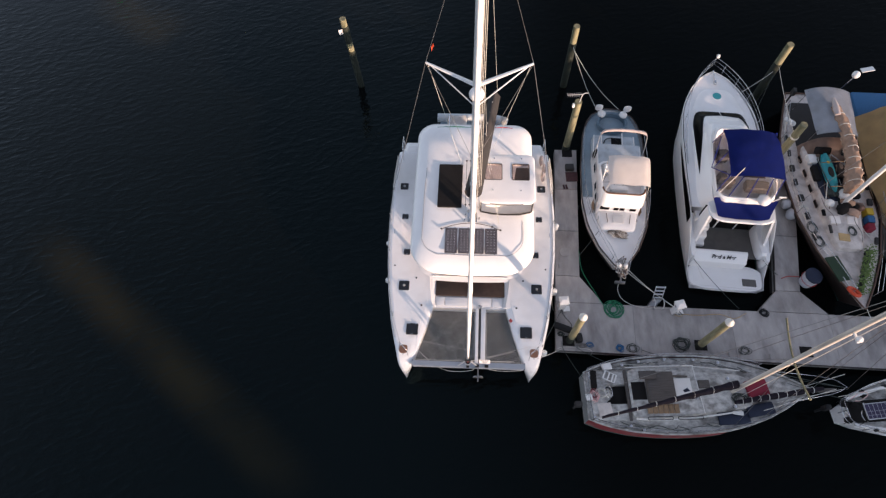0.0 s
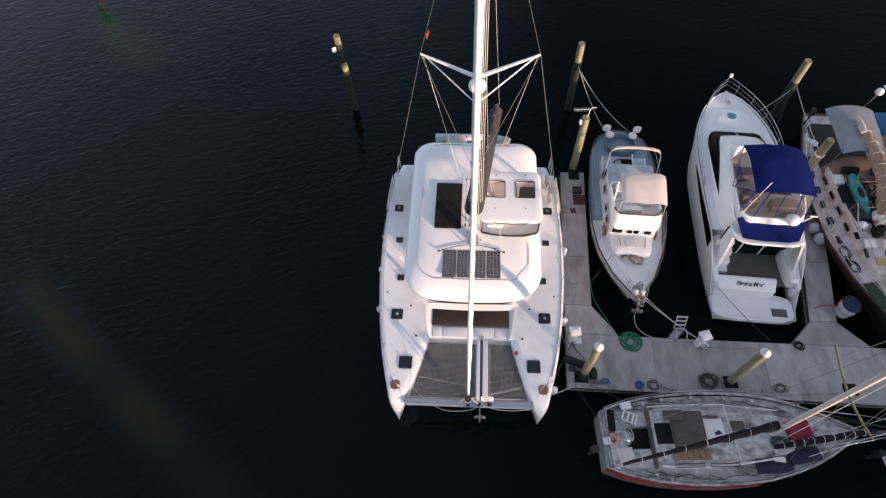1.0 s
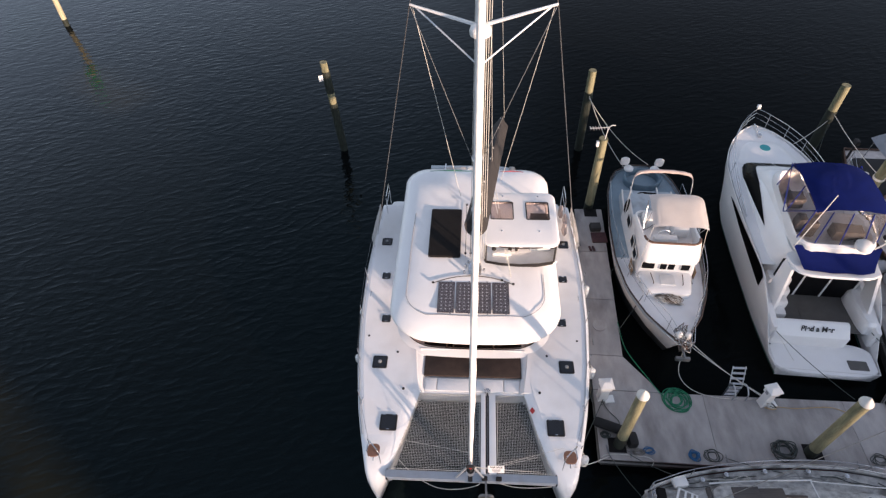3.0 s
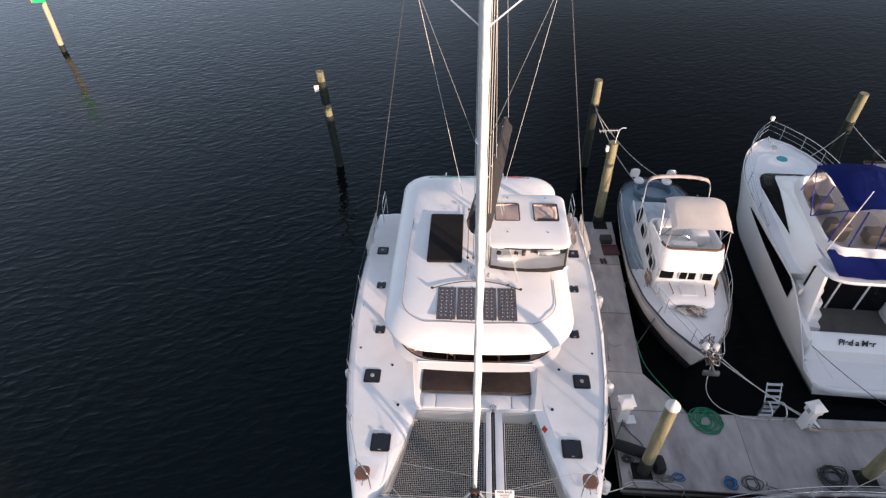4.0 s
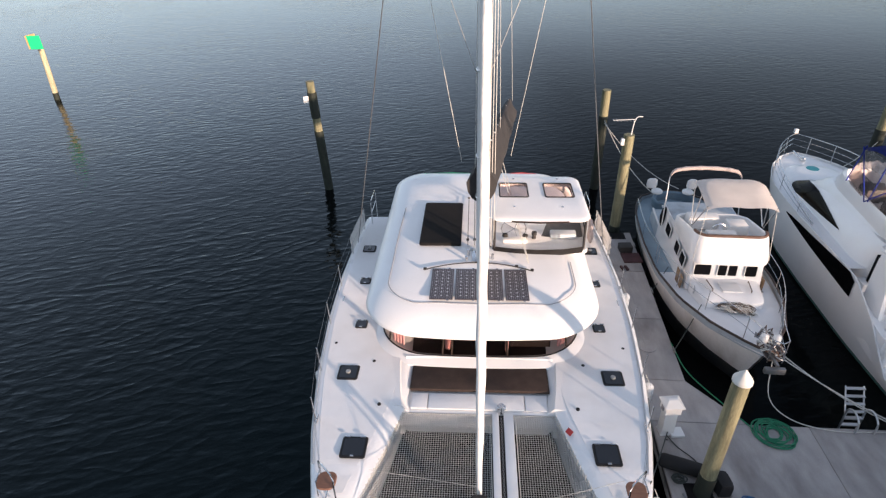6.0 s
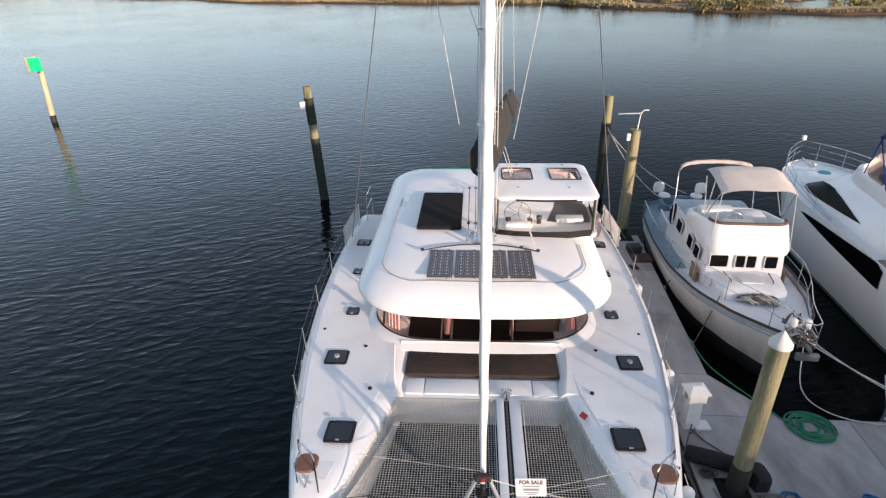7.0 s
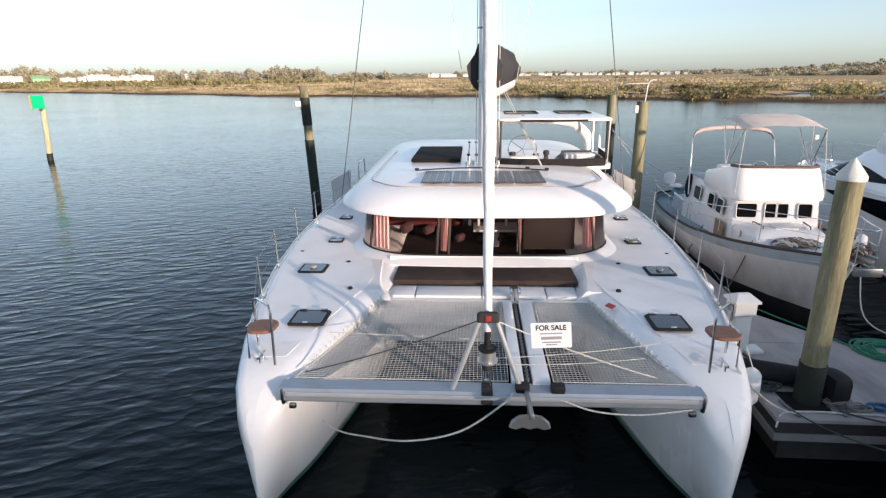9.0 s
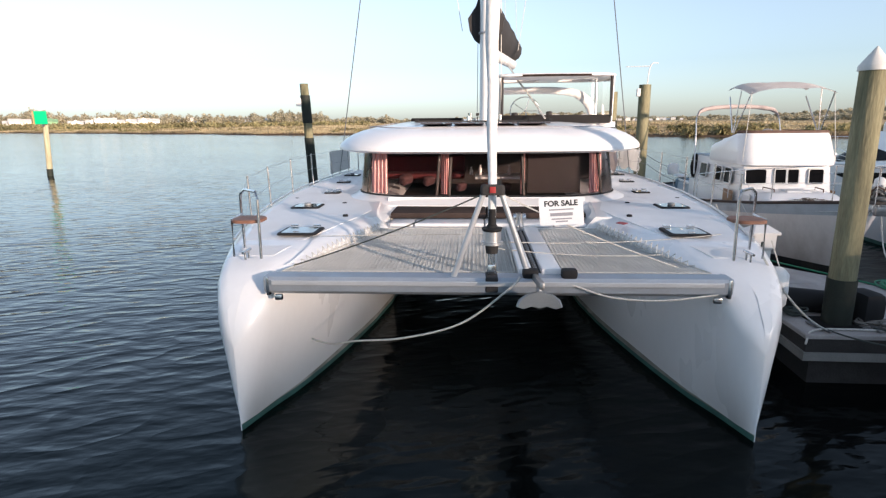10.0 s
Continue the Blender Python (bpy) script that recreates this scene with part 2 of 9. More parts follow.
def box(bm, size, at=(0, 0, 0), bevel=0.0, m=None, segs=2):
    t = bmesh.ops.create_cube(bm, size=1.0)
    vs = t["verts"]
    bmesh.ops.scale(bm, vec=size, verts=vs)
    if bevel > 0:
        es = list({e for v in vs for e in v.link_edges})
        r = bmesh.ops.bevel(bm, geom=es, offset=bevel, segments=segs, affect="EDGES", profile=0.6)
        vs = list({v for f in r["faces"] for v in f.verts} | {v for v in vs if v.is_valid})
    mm = Matrix.Translation(at) @ (m or Matrix())
    bmesh.ops.transform(bm, matrix=mm, verts=vs)
    return bm


def tube(bm, pts, r=0.02, seg=8, r_end=None, closed=False):
    """A round bar along points, with level rings."""
    pts = [Vector(p) for p in pts]
    n = len(pts)
    rings = []
    for i, p in enumerate(pts):
        if closed:
            d = pts[(i + 1) % n] - pts[i - 1]
        else:
            d = pts[min(i + 1, n - 1)] - pts[max(i - 1, 0)]
        d.normalize()
        up = Vector((0, 0, 1)) if abs(d.z) < 0.95 else Vector((0, 1, 0))
        a = d.cross(up).normalized()
        b = a.cross(d)
        rr = r if r_end is None else r + (r_end - r) * i / max(1, n - 1)
        rings.append([bm.verts.new(p + a * math.cos(2 * math.pi * k / seg) * rr + b * math.sin(2 * math.pi * k / seg) * rr) for k in range(seg)])
    for i in range(n if closed else n - 1):
        A, B = rings[i], rings[(i + 1) % n]
        for k in range(seg):
            bm.faces.new((A[k], A[(k + 1) % seg], B[(k + 1) % seg], B[k]))
    if not closed:
        bm.faces.new(rings[0][::-1])
        bm.faces.new(rings[-1])
    return bm


def loft(bm, rings, closed=True, cap0=True, cap1=True, mat_of=None):
    """Skins a list of equal-length point rings. mat_of(k): the material slot of the strip between points k and k+1."""
    vr = [[bm.verts.new(p) for p in ring] for ring in rings]
    n = len(vr[0])
    for A, B in zip(vr, vr[1:]):
        for k in range(n if closed else n - 1):
            f = bm.faces.new((A[k], A[(k + 1) % n], B[(k + 1) % n], B[k]))
            if mat_of:
                f.material_index = mat_of(k)
    if closed and cap0:
        bm.faces.new(vr[0][::-1])
    if closed and cap1:
        bm.faces.new(vr[-1])
    return bm


def prism(bm, outline, z0, z1, inset=0.0):
    """An upright slab from a plan outline, its top edge eased by inset."""
    c = Vector((sum(p[0] for p in outline) / len(outline), sum(p[1] for p in outline) / len(outline)))
    rings = [[(x, y, z0) for x, y in outline]]
    if inset:
        rings.append([(x, y, z1 - inset) for x, y in outline])
        top = []
        for x, y in outline:
            d = Vector((x, y)) - c
            k = max(0.0, 1 - inset / max(d.length, 1e-6))
            top.append((c.x + d.x * k, c.y + d.y * k, z1))
        rings.append(top)
    else:
        rings.append([(x, y, z1) for x, y in outline])
    return loft(bm, rings)


def rrect(w, h, r, n=5, at=(0, 0)):
    """A rounded rectangle's outline, counter-clockwise."""
    out = []
    for cx, cy, a0 in ((w / 2 - r, h / 2 - r, 0), (-w / 2 + r, h / 2 - r, 90), (-w / 2 + r, -h / 2 + r, 180), (w / 2 - r, -h / 2 + r, 270)):
        for i in range(n + 1):
            a = radians(a0 + 90 * i / n)
            out.append((at[0] + cx + r * math.cos(a), at[1] + cy + r * math.sin(a)))
    return out


def lerp_table(table, x):
    """Smooth reading of a small table of (x, value)."""
    if x <= table[0][0]:
        return table[0][1]
    for (x0, a), (x1, b) in zip(table, table[1:]):
        if x <= x1:
            return a + (b - a) * (x - x0) / (x1 - x0)
    return table[-1][1]


def sag(p0, p1, drop, n=14):
    p0, p1 = Vector(p0), Vector(p1)
    return [p0.lerp(p1, i / n) - Vector((0, 0, drop * 4 * (i / n) * (1 - i / n))) for i in range(n + 1)]


def smooth_path(pts, n=6):
    """A Catmull-Rom line through the points."""
    P = [Vector(p) for p in pts]
    P = [2 * P[0] - P[1]] + P + [2 * P[-1] - P[-2]]
    out = []
    for i in range(1, len(P) - 2):
        for k in range(n):
            t = k / n
            out.append(0.5 * ((2 * P[i]) + (P[i + 1] - P[i - 1]) * t + (2 * P[i - 1] - 5 * P[i] + 4 * P[i + 1] - P[i + 2]) * t * t + (3 * P[i] - P[i - 1] - 3 * P[i + 1] + P[i + 2]) * t ** 3))
    out.append(P[-2])
    return out

# ---- water, far shore ----
def shore_y(x):
    """Where the marsh begins, as a distance ahead at a place x."""
    base = lerp_table([(-900, 640), (-400, 380), (-170, 232), (-84, 182), (-41, 153), (0, 142), (25, 132), (44, 112), (70, 98), (120, 84), (300, 60), (900, 40)], x)
    return base + 5.0 * noise.noise((x * 0.045, 3.1, 0)) + 2.0 * noise.noise((x * 0.21, 7.7, 0))


def water_material():
    m = bpy.data.materials.new("harbour_water")
    m.use_nodes = True
    nd, lk = m.node_tree.nodes, m.node_tree.links
    b = nd["Principled BSDF"]
    b.inputs["IOR"].default_value = 1.25
    b.inputs["Specular Tint"].default_value = (0.54, 0.96, 1.06, 1)
    tc = nd.new("ShaderNodeTexCoord")
    sep = nd.new("ShaderNodeSeparateXYZ")
    lk.new(tc.outputs["Object"], sep.inputs[0])

    def math_node(op, a, c, d=None):
        n = nd.new("ShaderNodeMath")
        n.operation = op
        for i, q in enumerate((a, c, d)):
            if q is None:
                continue
            if isinstance(q, (int, float)):
                n.inputs[i].default_value = q
            else:
                lk.new(q, n.inputs[i])
        return n.outputs[0]

    def soft(value, lo, hi, to0=0.0, to1=1.0):
        n = nd.new("ShaderNodeMapRange")
        n.interpolation_type = "SMOOTHSTEP"
        n.inputs["From Min"].default_value, n.inputs["From Max"].default_value = lo, hi
        n.inputs["To Min"].default_value, n.inputs["To Max"].default_value = to0, to1
        lk.new(value, n.inputs["Value"])
        return n.outputs[0]

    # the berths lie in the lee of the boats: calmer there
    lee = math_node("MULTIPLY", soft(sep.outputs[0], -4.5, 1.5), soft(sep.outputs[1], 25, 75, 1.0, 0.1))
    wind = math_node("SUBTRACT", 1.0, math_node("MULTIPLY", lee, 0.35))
    gust = nd.new("ShaderNodeTexNoise")
    gust.inputs["Scale"].default_value, gust.inputs["Detail"].default_value = 0.07, 2.0
    lk.new(tc.outputs["Object"], gust.inputs["Vector"])
    wind = math_node("MULTIPLY", wind, soft(gust.outputs["Fac"], 0.3, 0.7, 0.65, 1.15))
    wind = math_node("MULTIPLY", wind, soft(sep.outputs[1], 6, 45, 1.0, 0.50))
    # wind ripples: a long swell, trains of short sharp-crested waves, and fine capillaries
    last = None
    for s, stretch, rot, dist, detail, ridged in ((0.5, (0.7, 1.5, 1), 14, 0.018, 1.0, False), (2.0, (0.48, 1.15, 1), -17, 0.016, 0.5, True), (3.2, (0.50, 1.3, 1), -12, 0.025, 1.0, False), (3.8, (0.6, 1.2, 1), 14, 0.013, 1.0, False), (9.5, (0.6, 1.2, 1), -14, 0.005, 1.0, False)):
        mp = nd.new("ShaderNodeMapping")
        mp.inputs["Rotation"].default_value = (0, 0, radians(rot))
        lk.new(tc.outputs["Object"], mp.inputs["Vector"])
        sc = nd.new("ShaderNodeMapping")
        sc.inputs["Scale"].default_value = stretch
        lk.new(mp.outputs["Vector"], sc.inputs["Vector"])
        n = nd.new("ShaderNodeTexNoise")
        if ridged:
            n.noise_type = "RIDGED_MULTIFRACTAL"
            n.inputs["Offset"].default_value = 1.0
        n.inputs["Scale"].default_value, n.inputs["Detail"].default_value, n.inputs["Distortion"].default_value = s, detail, 0.3
        lk.new(sc.outputs["Vector"], n.inputs["Vector"])
        bp = nd.new("ShaderNodeBump")
        bp.inputs["Distance"].default_value = dist
        lk.new(wind, bp.inputs["Strength"])
        lk.new(n.outputs["Fac"], bp.inputs["Height"])
        if last:
            lk.new(last.outputs["Normal"], bp.inputs["Normal"])
        last = bp
    # two drifts of silt in the water
    dirt = nd.new("ShaderNodeTexNoise")
    dirt.inputs["Scale"].default_value, dirt.inputs["Detail"].default_value = 0.25, 3.0
    lk.new(tc.outputs["Object"], dirt.inputs["Vector"])
    total = None
    for (x0, y0), (dx, dy), half_width, half_length in (((-14.0, 7.3), (0.775, -0.632), 1.6, 11.0), ((-20.0, 29.0), (0.8, -0.6), 2.2, 4.0)):
        px, py = math_node("SUBTRACT", sep.outputs[0], x0), math_node("SUBTRACT", sep.outputs[1], y0)
        across = math_node("ABSOLUTE", math_node("ADD", math_node("MULTIPLY", px, dy), math_node("MULTIPLY", py, -dx)), 0.0)
        along = math_node("ABSOLUTE", math_node("ADD", math_node("MULTIPLY", px, dx), math_node("MULTIPLY", py, dy)), 0.0)
        band = math_node("MULTIPLY", soft(across, 0.0, half_width, 1.0, 0.0), soft(along, half_length * 0.5, half_length, 1.0, 0.0))
        total = band if total is None else math_node("ADD", total, band)
    total = math_node("MULTIPLY", total, soft(dirt.outputs["Fac"], 0.25, 0.65, 0.35, 1.0))
    mix = nd.new("ShaderNodeMix")
    mix.data_type = "RGBA"
    mix.inputs[6].default_value, mix.inputs[7].default_value = (0.0032, 0.0037, 0.0037, 1), (0.018, 0.0145, 0.007, 1)
    lk.new(total, mix.inputs[0])
    lk.new(soft(sep.outputs[1], 8, 60, 0.09, 0.11), b.inputs["Roughness"])
    # reflection dimmed by position, for the darker sky mirrored on the right
    reflect_dim = math_node("MULTIPLY", soft(sep.outputs[0], -4.0, 8.0), soft(sep.outputs[1], 35, 85, 1.0, 0.0))
    lk.new(math_node("SUBTRACT", 0.5, math_node("MULTIPLY", reflect_dim, 0.41)), b.inputs["Specular IOR Level"])
    lk.new(mix.outputs[2], b.inputs["Base Color"])
    lk.new(last.outputs["Normal"], b.inputs["Normal"])
    return m


bm = BM()
vs = [bm.verts.new(p) for p in ((-3500, -3500, 0), (3500, -3500, 0), (3500, 3500, 0), (-3500, 3500, 0))]
bm.faces.new(vs)
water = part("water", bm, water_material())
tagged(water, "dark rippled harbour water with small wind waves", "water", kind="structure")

M["marsh"] = mat("marsh_grass", (0.45, 0.34, 0.20), 0.95, spec=0.03, vary=0.35, scale=0.05, fine=0.9, stretch=(0.5, 1, 1), bump=0.5, bump_scale=1.5, stain=(0.29, 0.25, 0.12), stain_amount=0.7, stain_scale=0.035)
M["mud"] = mat("wet_mud", (0.085, 0.06, 0.04), 0.8, spec=0.15, vary=0.3, scale=0.3)
def marsh_height(x, d):
    """Height of the marsh d metres behind its edge: low banks, hummocks, winding creeks."""
    h = lerp_table([(0, -0.35), (0.8, 0.18), (2.5, 0.42), (6, 0.5), (80, 0.6), (120, 1.0), (900, 2.5)], d)
    if d > 1.5:
        h += 0.22 * noise.noise((x * 0.06, d * 0.08, 1)) + 0.14 * noise.noise((x * 0.31, d * 0.3, 4))
    if 3 < d < 130:
        c = abs(noise.noise((x * 0.016 + 3.3, d * 0.042, 6.0)))
        w = lerp_table([(-60, 0.05), (0, 0.07), (30, 0.20), (140, 0.22)], x)
        if c < w:
            h -= 1.2 * (1 - c / w) ** 0.5
    return h


bm = BM()
xs = [-1500, -1000, -700, -500] + [-400 + 2.6 * i for i in range(231)] + [220, 280, 360, 500, 700, 1000, 1500]
depths = [0, 0.8, 1.6, 2.6] + [4 + 2.8 * i for i in range(44)] + [135, 160, 200, 320, 520, 900, 1600, 2800]
loft(bm, [[(x, shore_y(x) + d, marsh_height(x, d)) for d in depths] for x in xs], closed=False)
n_d = len(depths) - 1
for i, fc in enumerate(bm.faces):
    fc.material_index = 1 if i % n_d < 3 or sum(v.co.z for v in fc.verts) / len(fc.verts) < 0.2 else 0
marsh = part("ground", bm, [M["marsh"], M["mud"]], smooth=60)
tagged(marsh, "golden salt marsh flat beyond the water", "marsh", kind="structure")

# ---- concrete dock ----
DZ = 0.66
dock = thing("pavement", "pale concrete floating dock with fingers between the berths", "dock", kind="structure")


def dock_slab(outline, name="slab"):
    c = (sum(p[0] for p in outline) / len(outline), sum(p[1] for p in outline) / len(outline))
    def grown(k):
        return [(c[0] + (x - c[0]) * k, c[1] + (y - c[1]) * k) for x, y in outline]
    bm = BM()
    prism(bm, outline, DZ - 0.055, DZ, 0.012)
    ob = part(name, bm, M["concrete"], dock)
    for nm, k, z0, z1, mm, lab in (("timber_waler", 0.985, -0.23, -0.059, M["darkwood"], "dark timber under the deck slab"), ("fascia", 0.999, -0.34, -0.234, M["fasciapale"], "pale concrete fascia of the dock"), ("float", 0.93, -DZ - 0.3, -0.344, M["darkwood"], "dark float under the dock")):
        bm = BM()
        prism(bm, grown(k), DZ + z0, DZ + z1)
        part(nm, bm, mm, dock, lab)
    return ob


def edge(t, a, b):
    return (a[0] + (b[0] - a[0]) * t, a[1] + (b[1] - a[1]) * t)


FRONT = ((4.22, 6.90), (30.0, 5.16))
BACK = ((4.40, 9.14), (30.0, 7.55))
cuts = [0.0, 0.134, 0.30, 0.466, 0.632, 0.80, 1.0]
for a, b in zip(cuts, cuts[1:]):
    g = 0.0001
    dock_slab([edge(a + g, *FRONT), edge(b - g, *FRONT), edge(b - g, *BACK), edge(a + g, *BACK)])
dock_slab([(4.41, 9.16), (6.50, 9.02), (6.48, 9.12), (5.61, 10.36), (4.50, 10.45)])
F1 = ((4.50, 10.47), (5.08, 17.55)), ((5.61, 10.38), (6.20, 17.50))
for a, b in ((0, 0.33), (0.333, 0.66), (0.663, 1)):
    dock_slab([edge(a, *F1[0]), edge(a, *F1[1]), edge(b, *F1[1]), edge(b, *F1[0])])
dock_slab([(13.35, 8.60), (16.35, 8.42), (15.42, 9.50), (14.36, 9.55)])
F2 = ((14.37, 9.57), (16.25, 18.0)), ((15.43, 9.52), (17.30, 17.9))
for a, b in ((0, 0.33), (0.333, 0.66), (0.663, 1)):
    dock_slab([edge(a, *F2[0]), edge(a, *F2[1]), edge(b, *F2[1]), edge(b, *F2[0])])


# ---- mooring piles ----
def pile(x, y, top, r=0.19, cap=True, bands=(), lean=(0, 0), label="weathered timber mooring pile", group="mooring piles", flat_cap=False, wood="pile"):
    ob = thing("mooring_pile", label, "pile", Matrix.Translation((x, y, 0)), group)
    def at(z):
        return Vector((lean[0] * z / top, lean[1] * z / top, z))
    bm = BM()
    zs = [-0.8] + [top * i / 10 for i in range(11)]
    rings = []
    for z in zs:
        rr = r * (1.06 - 0.08 * z / top)
        rings.append([at(z) + Vector((rr * (1 + 0.05 * noise.noise((x + k * 0.7, y, z * 0.8))) * math.cos(k * math.pi / 8), rr * (1 + 0.05 * noise.noise((x + k * 0.7, y + 5, z * 0.8))) * math.sin(k * math.pi / 8), 0)) for k in range(16)])
    loft(bm, rings)
    part("post", bm, M[wood], ob, smooth=50)
    for z0, z1 in bands:
        bm = BM()
        loft(bm, [[at(z) + Vector((r * 1.13 * math.cos(k * math.pi / 8), r * 1.13 * math.sin(k * math.pi / 8), 0)) for k in range(16)] for z in (z0, (z0 + z1) / 2, z1)])
        part("wrap", bm, M["piledark"], ob, "dark weathered wrap", smooth=50)
    if cap:
        bm = BM()
        hs = ((-0.05, 1.12), (0.0, 1.12), (0.02, 1.04), (0.22, 0.06)) if not flat_cap else ((-0.05, 1.1), (0.0, 1.1), (0.02, 1.0), (0.03, 0.2))
        loft(bm, [[at(top + h) + Vector((r * k2 * math.cos(k * math.pi / 8), r * k2 * math.sin(k * math.pi / 8), 0)) for k in range(16)] for h, k2 in hs])
        part("cap", bm, M["pilecap"], ob, "white conical cap", smooth=40)
    return ob


pile(4.85, 7.31, 3.80, 0.150, label="timber dock pile with a white conical cap", bands=((0.5, 1.25),))
pile(10.40, 7.02, 3.85, 0.155, label="timber dock pile with a white conical cap", bands=((0.5, 1.0),))
pile(5.68, 17.66, 4.22, 0.17, cap=False, label="timber pile carrying an old aerial", bands=((0.0, 0.9),))
pile(6.10, 22.45, 4.25, 0.17, cap=False, bands=((-0.3, 3.2),))
pile(16.26, 20.95, 4.20, 0.18, cap=False, bands=((-0.3, 3.0),))
pile(15.50, 16.05, 4.27, 0.17, cap=False)
pile(-5.45, 22.80, 4.68, 0.165, cap=False, bands=((-0.3, 2.64), (3.20, 4.25)), lean=(-0.20, 0.08), wood="pile", label="timber channel pile with dark wraps")
pile(-25.92, 36.8, 3.55, 0.16, cap=False, lean=(0.22, 0), wood="palepile", bands=((-0.3, 0.45),), label="timber channel marker post with a green square board")
pile(7.0, 118.0, 4.0, 0.2, cap=False, label="far timber channel post off the marsh")

# ---- catamaran ----
CAT = Matrix.Translation((0.28, 5.15, 0)) @ pose(0, 0, 0, 0, 0, -2.6)
cat = thing("catamaran", "white sailing catamaran moored bows out beside a finger dock", "catamaran", CAT)
UO = [(0.60, 2.645), (0.66, 2.76), (0.8, 2.87), (1.0, 2.95), (1.3, 3.02), (2.0, 3.20), (2.7, 3.36), (4.3, 3.62), (6, 3.77), (7.8, 3.83), (9.8, 3.77), (12.3, 3.60), (12.8, 3.52)]
UI = [(0.60, 2.635), (0.66, 2.50), (0.8, 2.34), (1.0, 2.22), (1.3, 2.09), (2.2, 1.80), (3.3, 1.50), (3.6, 1.42), (12.8, 1.5)]
IW = [(0.60, 2.635), (1.1, 2.48), (1.6, 2.29), (2.46, 2.07), (3.5, 1.86), (4.6, 1.67), (5.7, 1.60), (9, 1.60), (12.8, 1.95)]
OW = [(0.60, 2.645), (1.2, 2.80), (2.7, 3.05), (4.3, 3.25), (7.8, 3.40), (12.8, 3.25)]
ZT = [(0.60, 0.95), (0.66, 1.22), (0.8, 1.46), (1.0, 1.62), (1.3, 1.74), (1.8, 1.81), (3, 1.86), (6, 1.90), (10, 1.90), (11.4, 1.88), (11.7, 1.2), (12.8, 0.75)]


def hull_ring(v, s):
    uo, ui, iw, ow, zt = (lerp_table(t, v) for t in (UO, UI, IW, OW, ZT))
    r = min(0.12, (uo - ui) * 0.3)
    pts = [((ow + iw) / 2, -0.55), (ow - 0.12 * min(1, (uo - ui)), -0.35), (ow, 0.0), (ow + (uo - ow) * 0.08, min(0.07, 0.16 * zt)), (ow + (uo - ow) * 0.16, min(0.15, 0.2 * zt)), (ow + (uo - ow) * 0.62, 0.42 * zt), (ow + (uo - ow) * 0.94, 0.70 * zt),
           (uo, zt - 2.2 * r), (uo - 0.12 * r, zt - 0.8 * r), (uo - 0.5 * r, zt - 0.2 * r), (uo - 1.2 * r, zt), ((uo + ui) / 2, zt + 0.002), (ui + 2.6 * r, zt), (ui + 1.2 * r, zt - 0.25 * r), (ui + 0.35 * r, zt - 0.75 * r),
           (ui + (iw - ui) * 0.10, zt - 2.0 * r), (ui + (iw - ui) * 0.5, 0.5 * zt), (ui + (iw - ui) * 0.90, min(0.07 + 0.09 * min(1, max(0.1, (v - 0.6) / 2)), 0.2 * zt)), (ui + (iw - ui) * 0.97, min(0.07, 0.16 * zt)), (iw, 0.0), (iw + 0.1 * min(1, (uo - ui)), -0.35)]
    return [(s * u + (0.06 if s > 0 else 0.0), v, z) for u, z in pts]


STATIONS = [0.60, 0.63, 0.66, 0.72, 0.8, 0.9, 1.0, 1.15, 1.3, 1.5, 1.8, 2.2, 2.7, 3.3, 4, 5, 6, 7, 8, 9, 10, 11, 11.4, 11.7, 12.3, 12.8]
for s in (-1, 1):
    bm = BM()
    loft(bm, [hull_ring(v, s) for v in STATIONS], mat_of=lambda k: 1 if k in (0, 1, 2, 18, 19, 20) else 2 if k in (3, 17) else 0)
    part("hull", bm, [M["hullwhite"], M["antifoul"], M["scum"]], cat, "white hull with a dark green boot line", smooth=50)
    # nonskid side deck
    bm = BM()
    L, R = [], []
    vs_ = [1.35, 1.6, 2, 2.5, 3, 3.3, 4, 5, 6, 7, 8, 9, 10, 11.3]
    for v in vs_:
        zt = lerp_table(ZT, v) + 0.006
        L.append((s * (lerp_table(UO, v) - 0.2), v, zt))
        R.append((s * ((lerp_table(UI, v) + 0.36) if v < 3.4 else 1.75), v, zt))
    loft(bm, [[a, b, (b[0], b[1], b[2] - 0.008), (a[0], a[1], a[2] - 0.008)] for a, b in zip(L, R)])
    part("side_deck", bm, M["nonskid"], cat, "white nonskid side deck")
    # toe rail
    bm = BM()
    tube(bm, [(s * (lerp_table(UO, v) - 0.07), v, lerp_table(ZT, v) + 0.015) for v in (1.9, 2.5, 3, 3.6, 4.3, 5, 6, 7, 8, 9, 10, 11.2)], 0.018, 6)
    part("toe_rail", bm, M["alu"], cat)

# bridge deck between the hulls
bm = BM()
loft(bm, [[(-1.5, v, zb), (1.5, v, zb), (1.85, v, zt - 0.3), (1.85, v, zt), (-1.85, v, zt), (-1.85, v, zt - 0.3)] for v, zb, zt in ((3.32, 1.3, 1.70), (3.45, 0.95, 1.70), (3.85, 0.8, 1.70), (3.86, 0.8, 1.70), (5, 0.75, 1.75), (11.6, 0.75, 1.75))])
part("bridge_deck", bm, M["gelcoat"], cat)
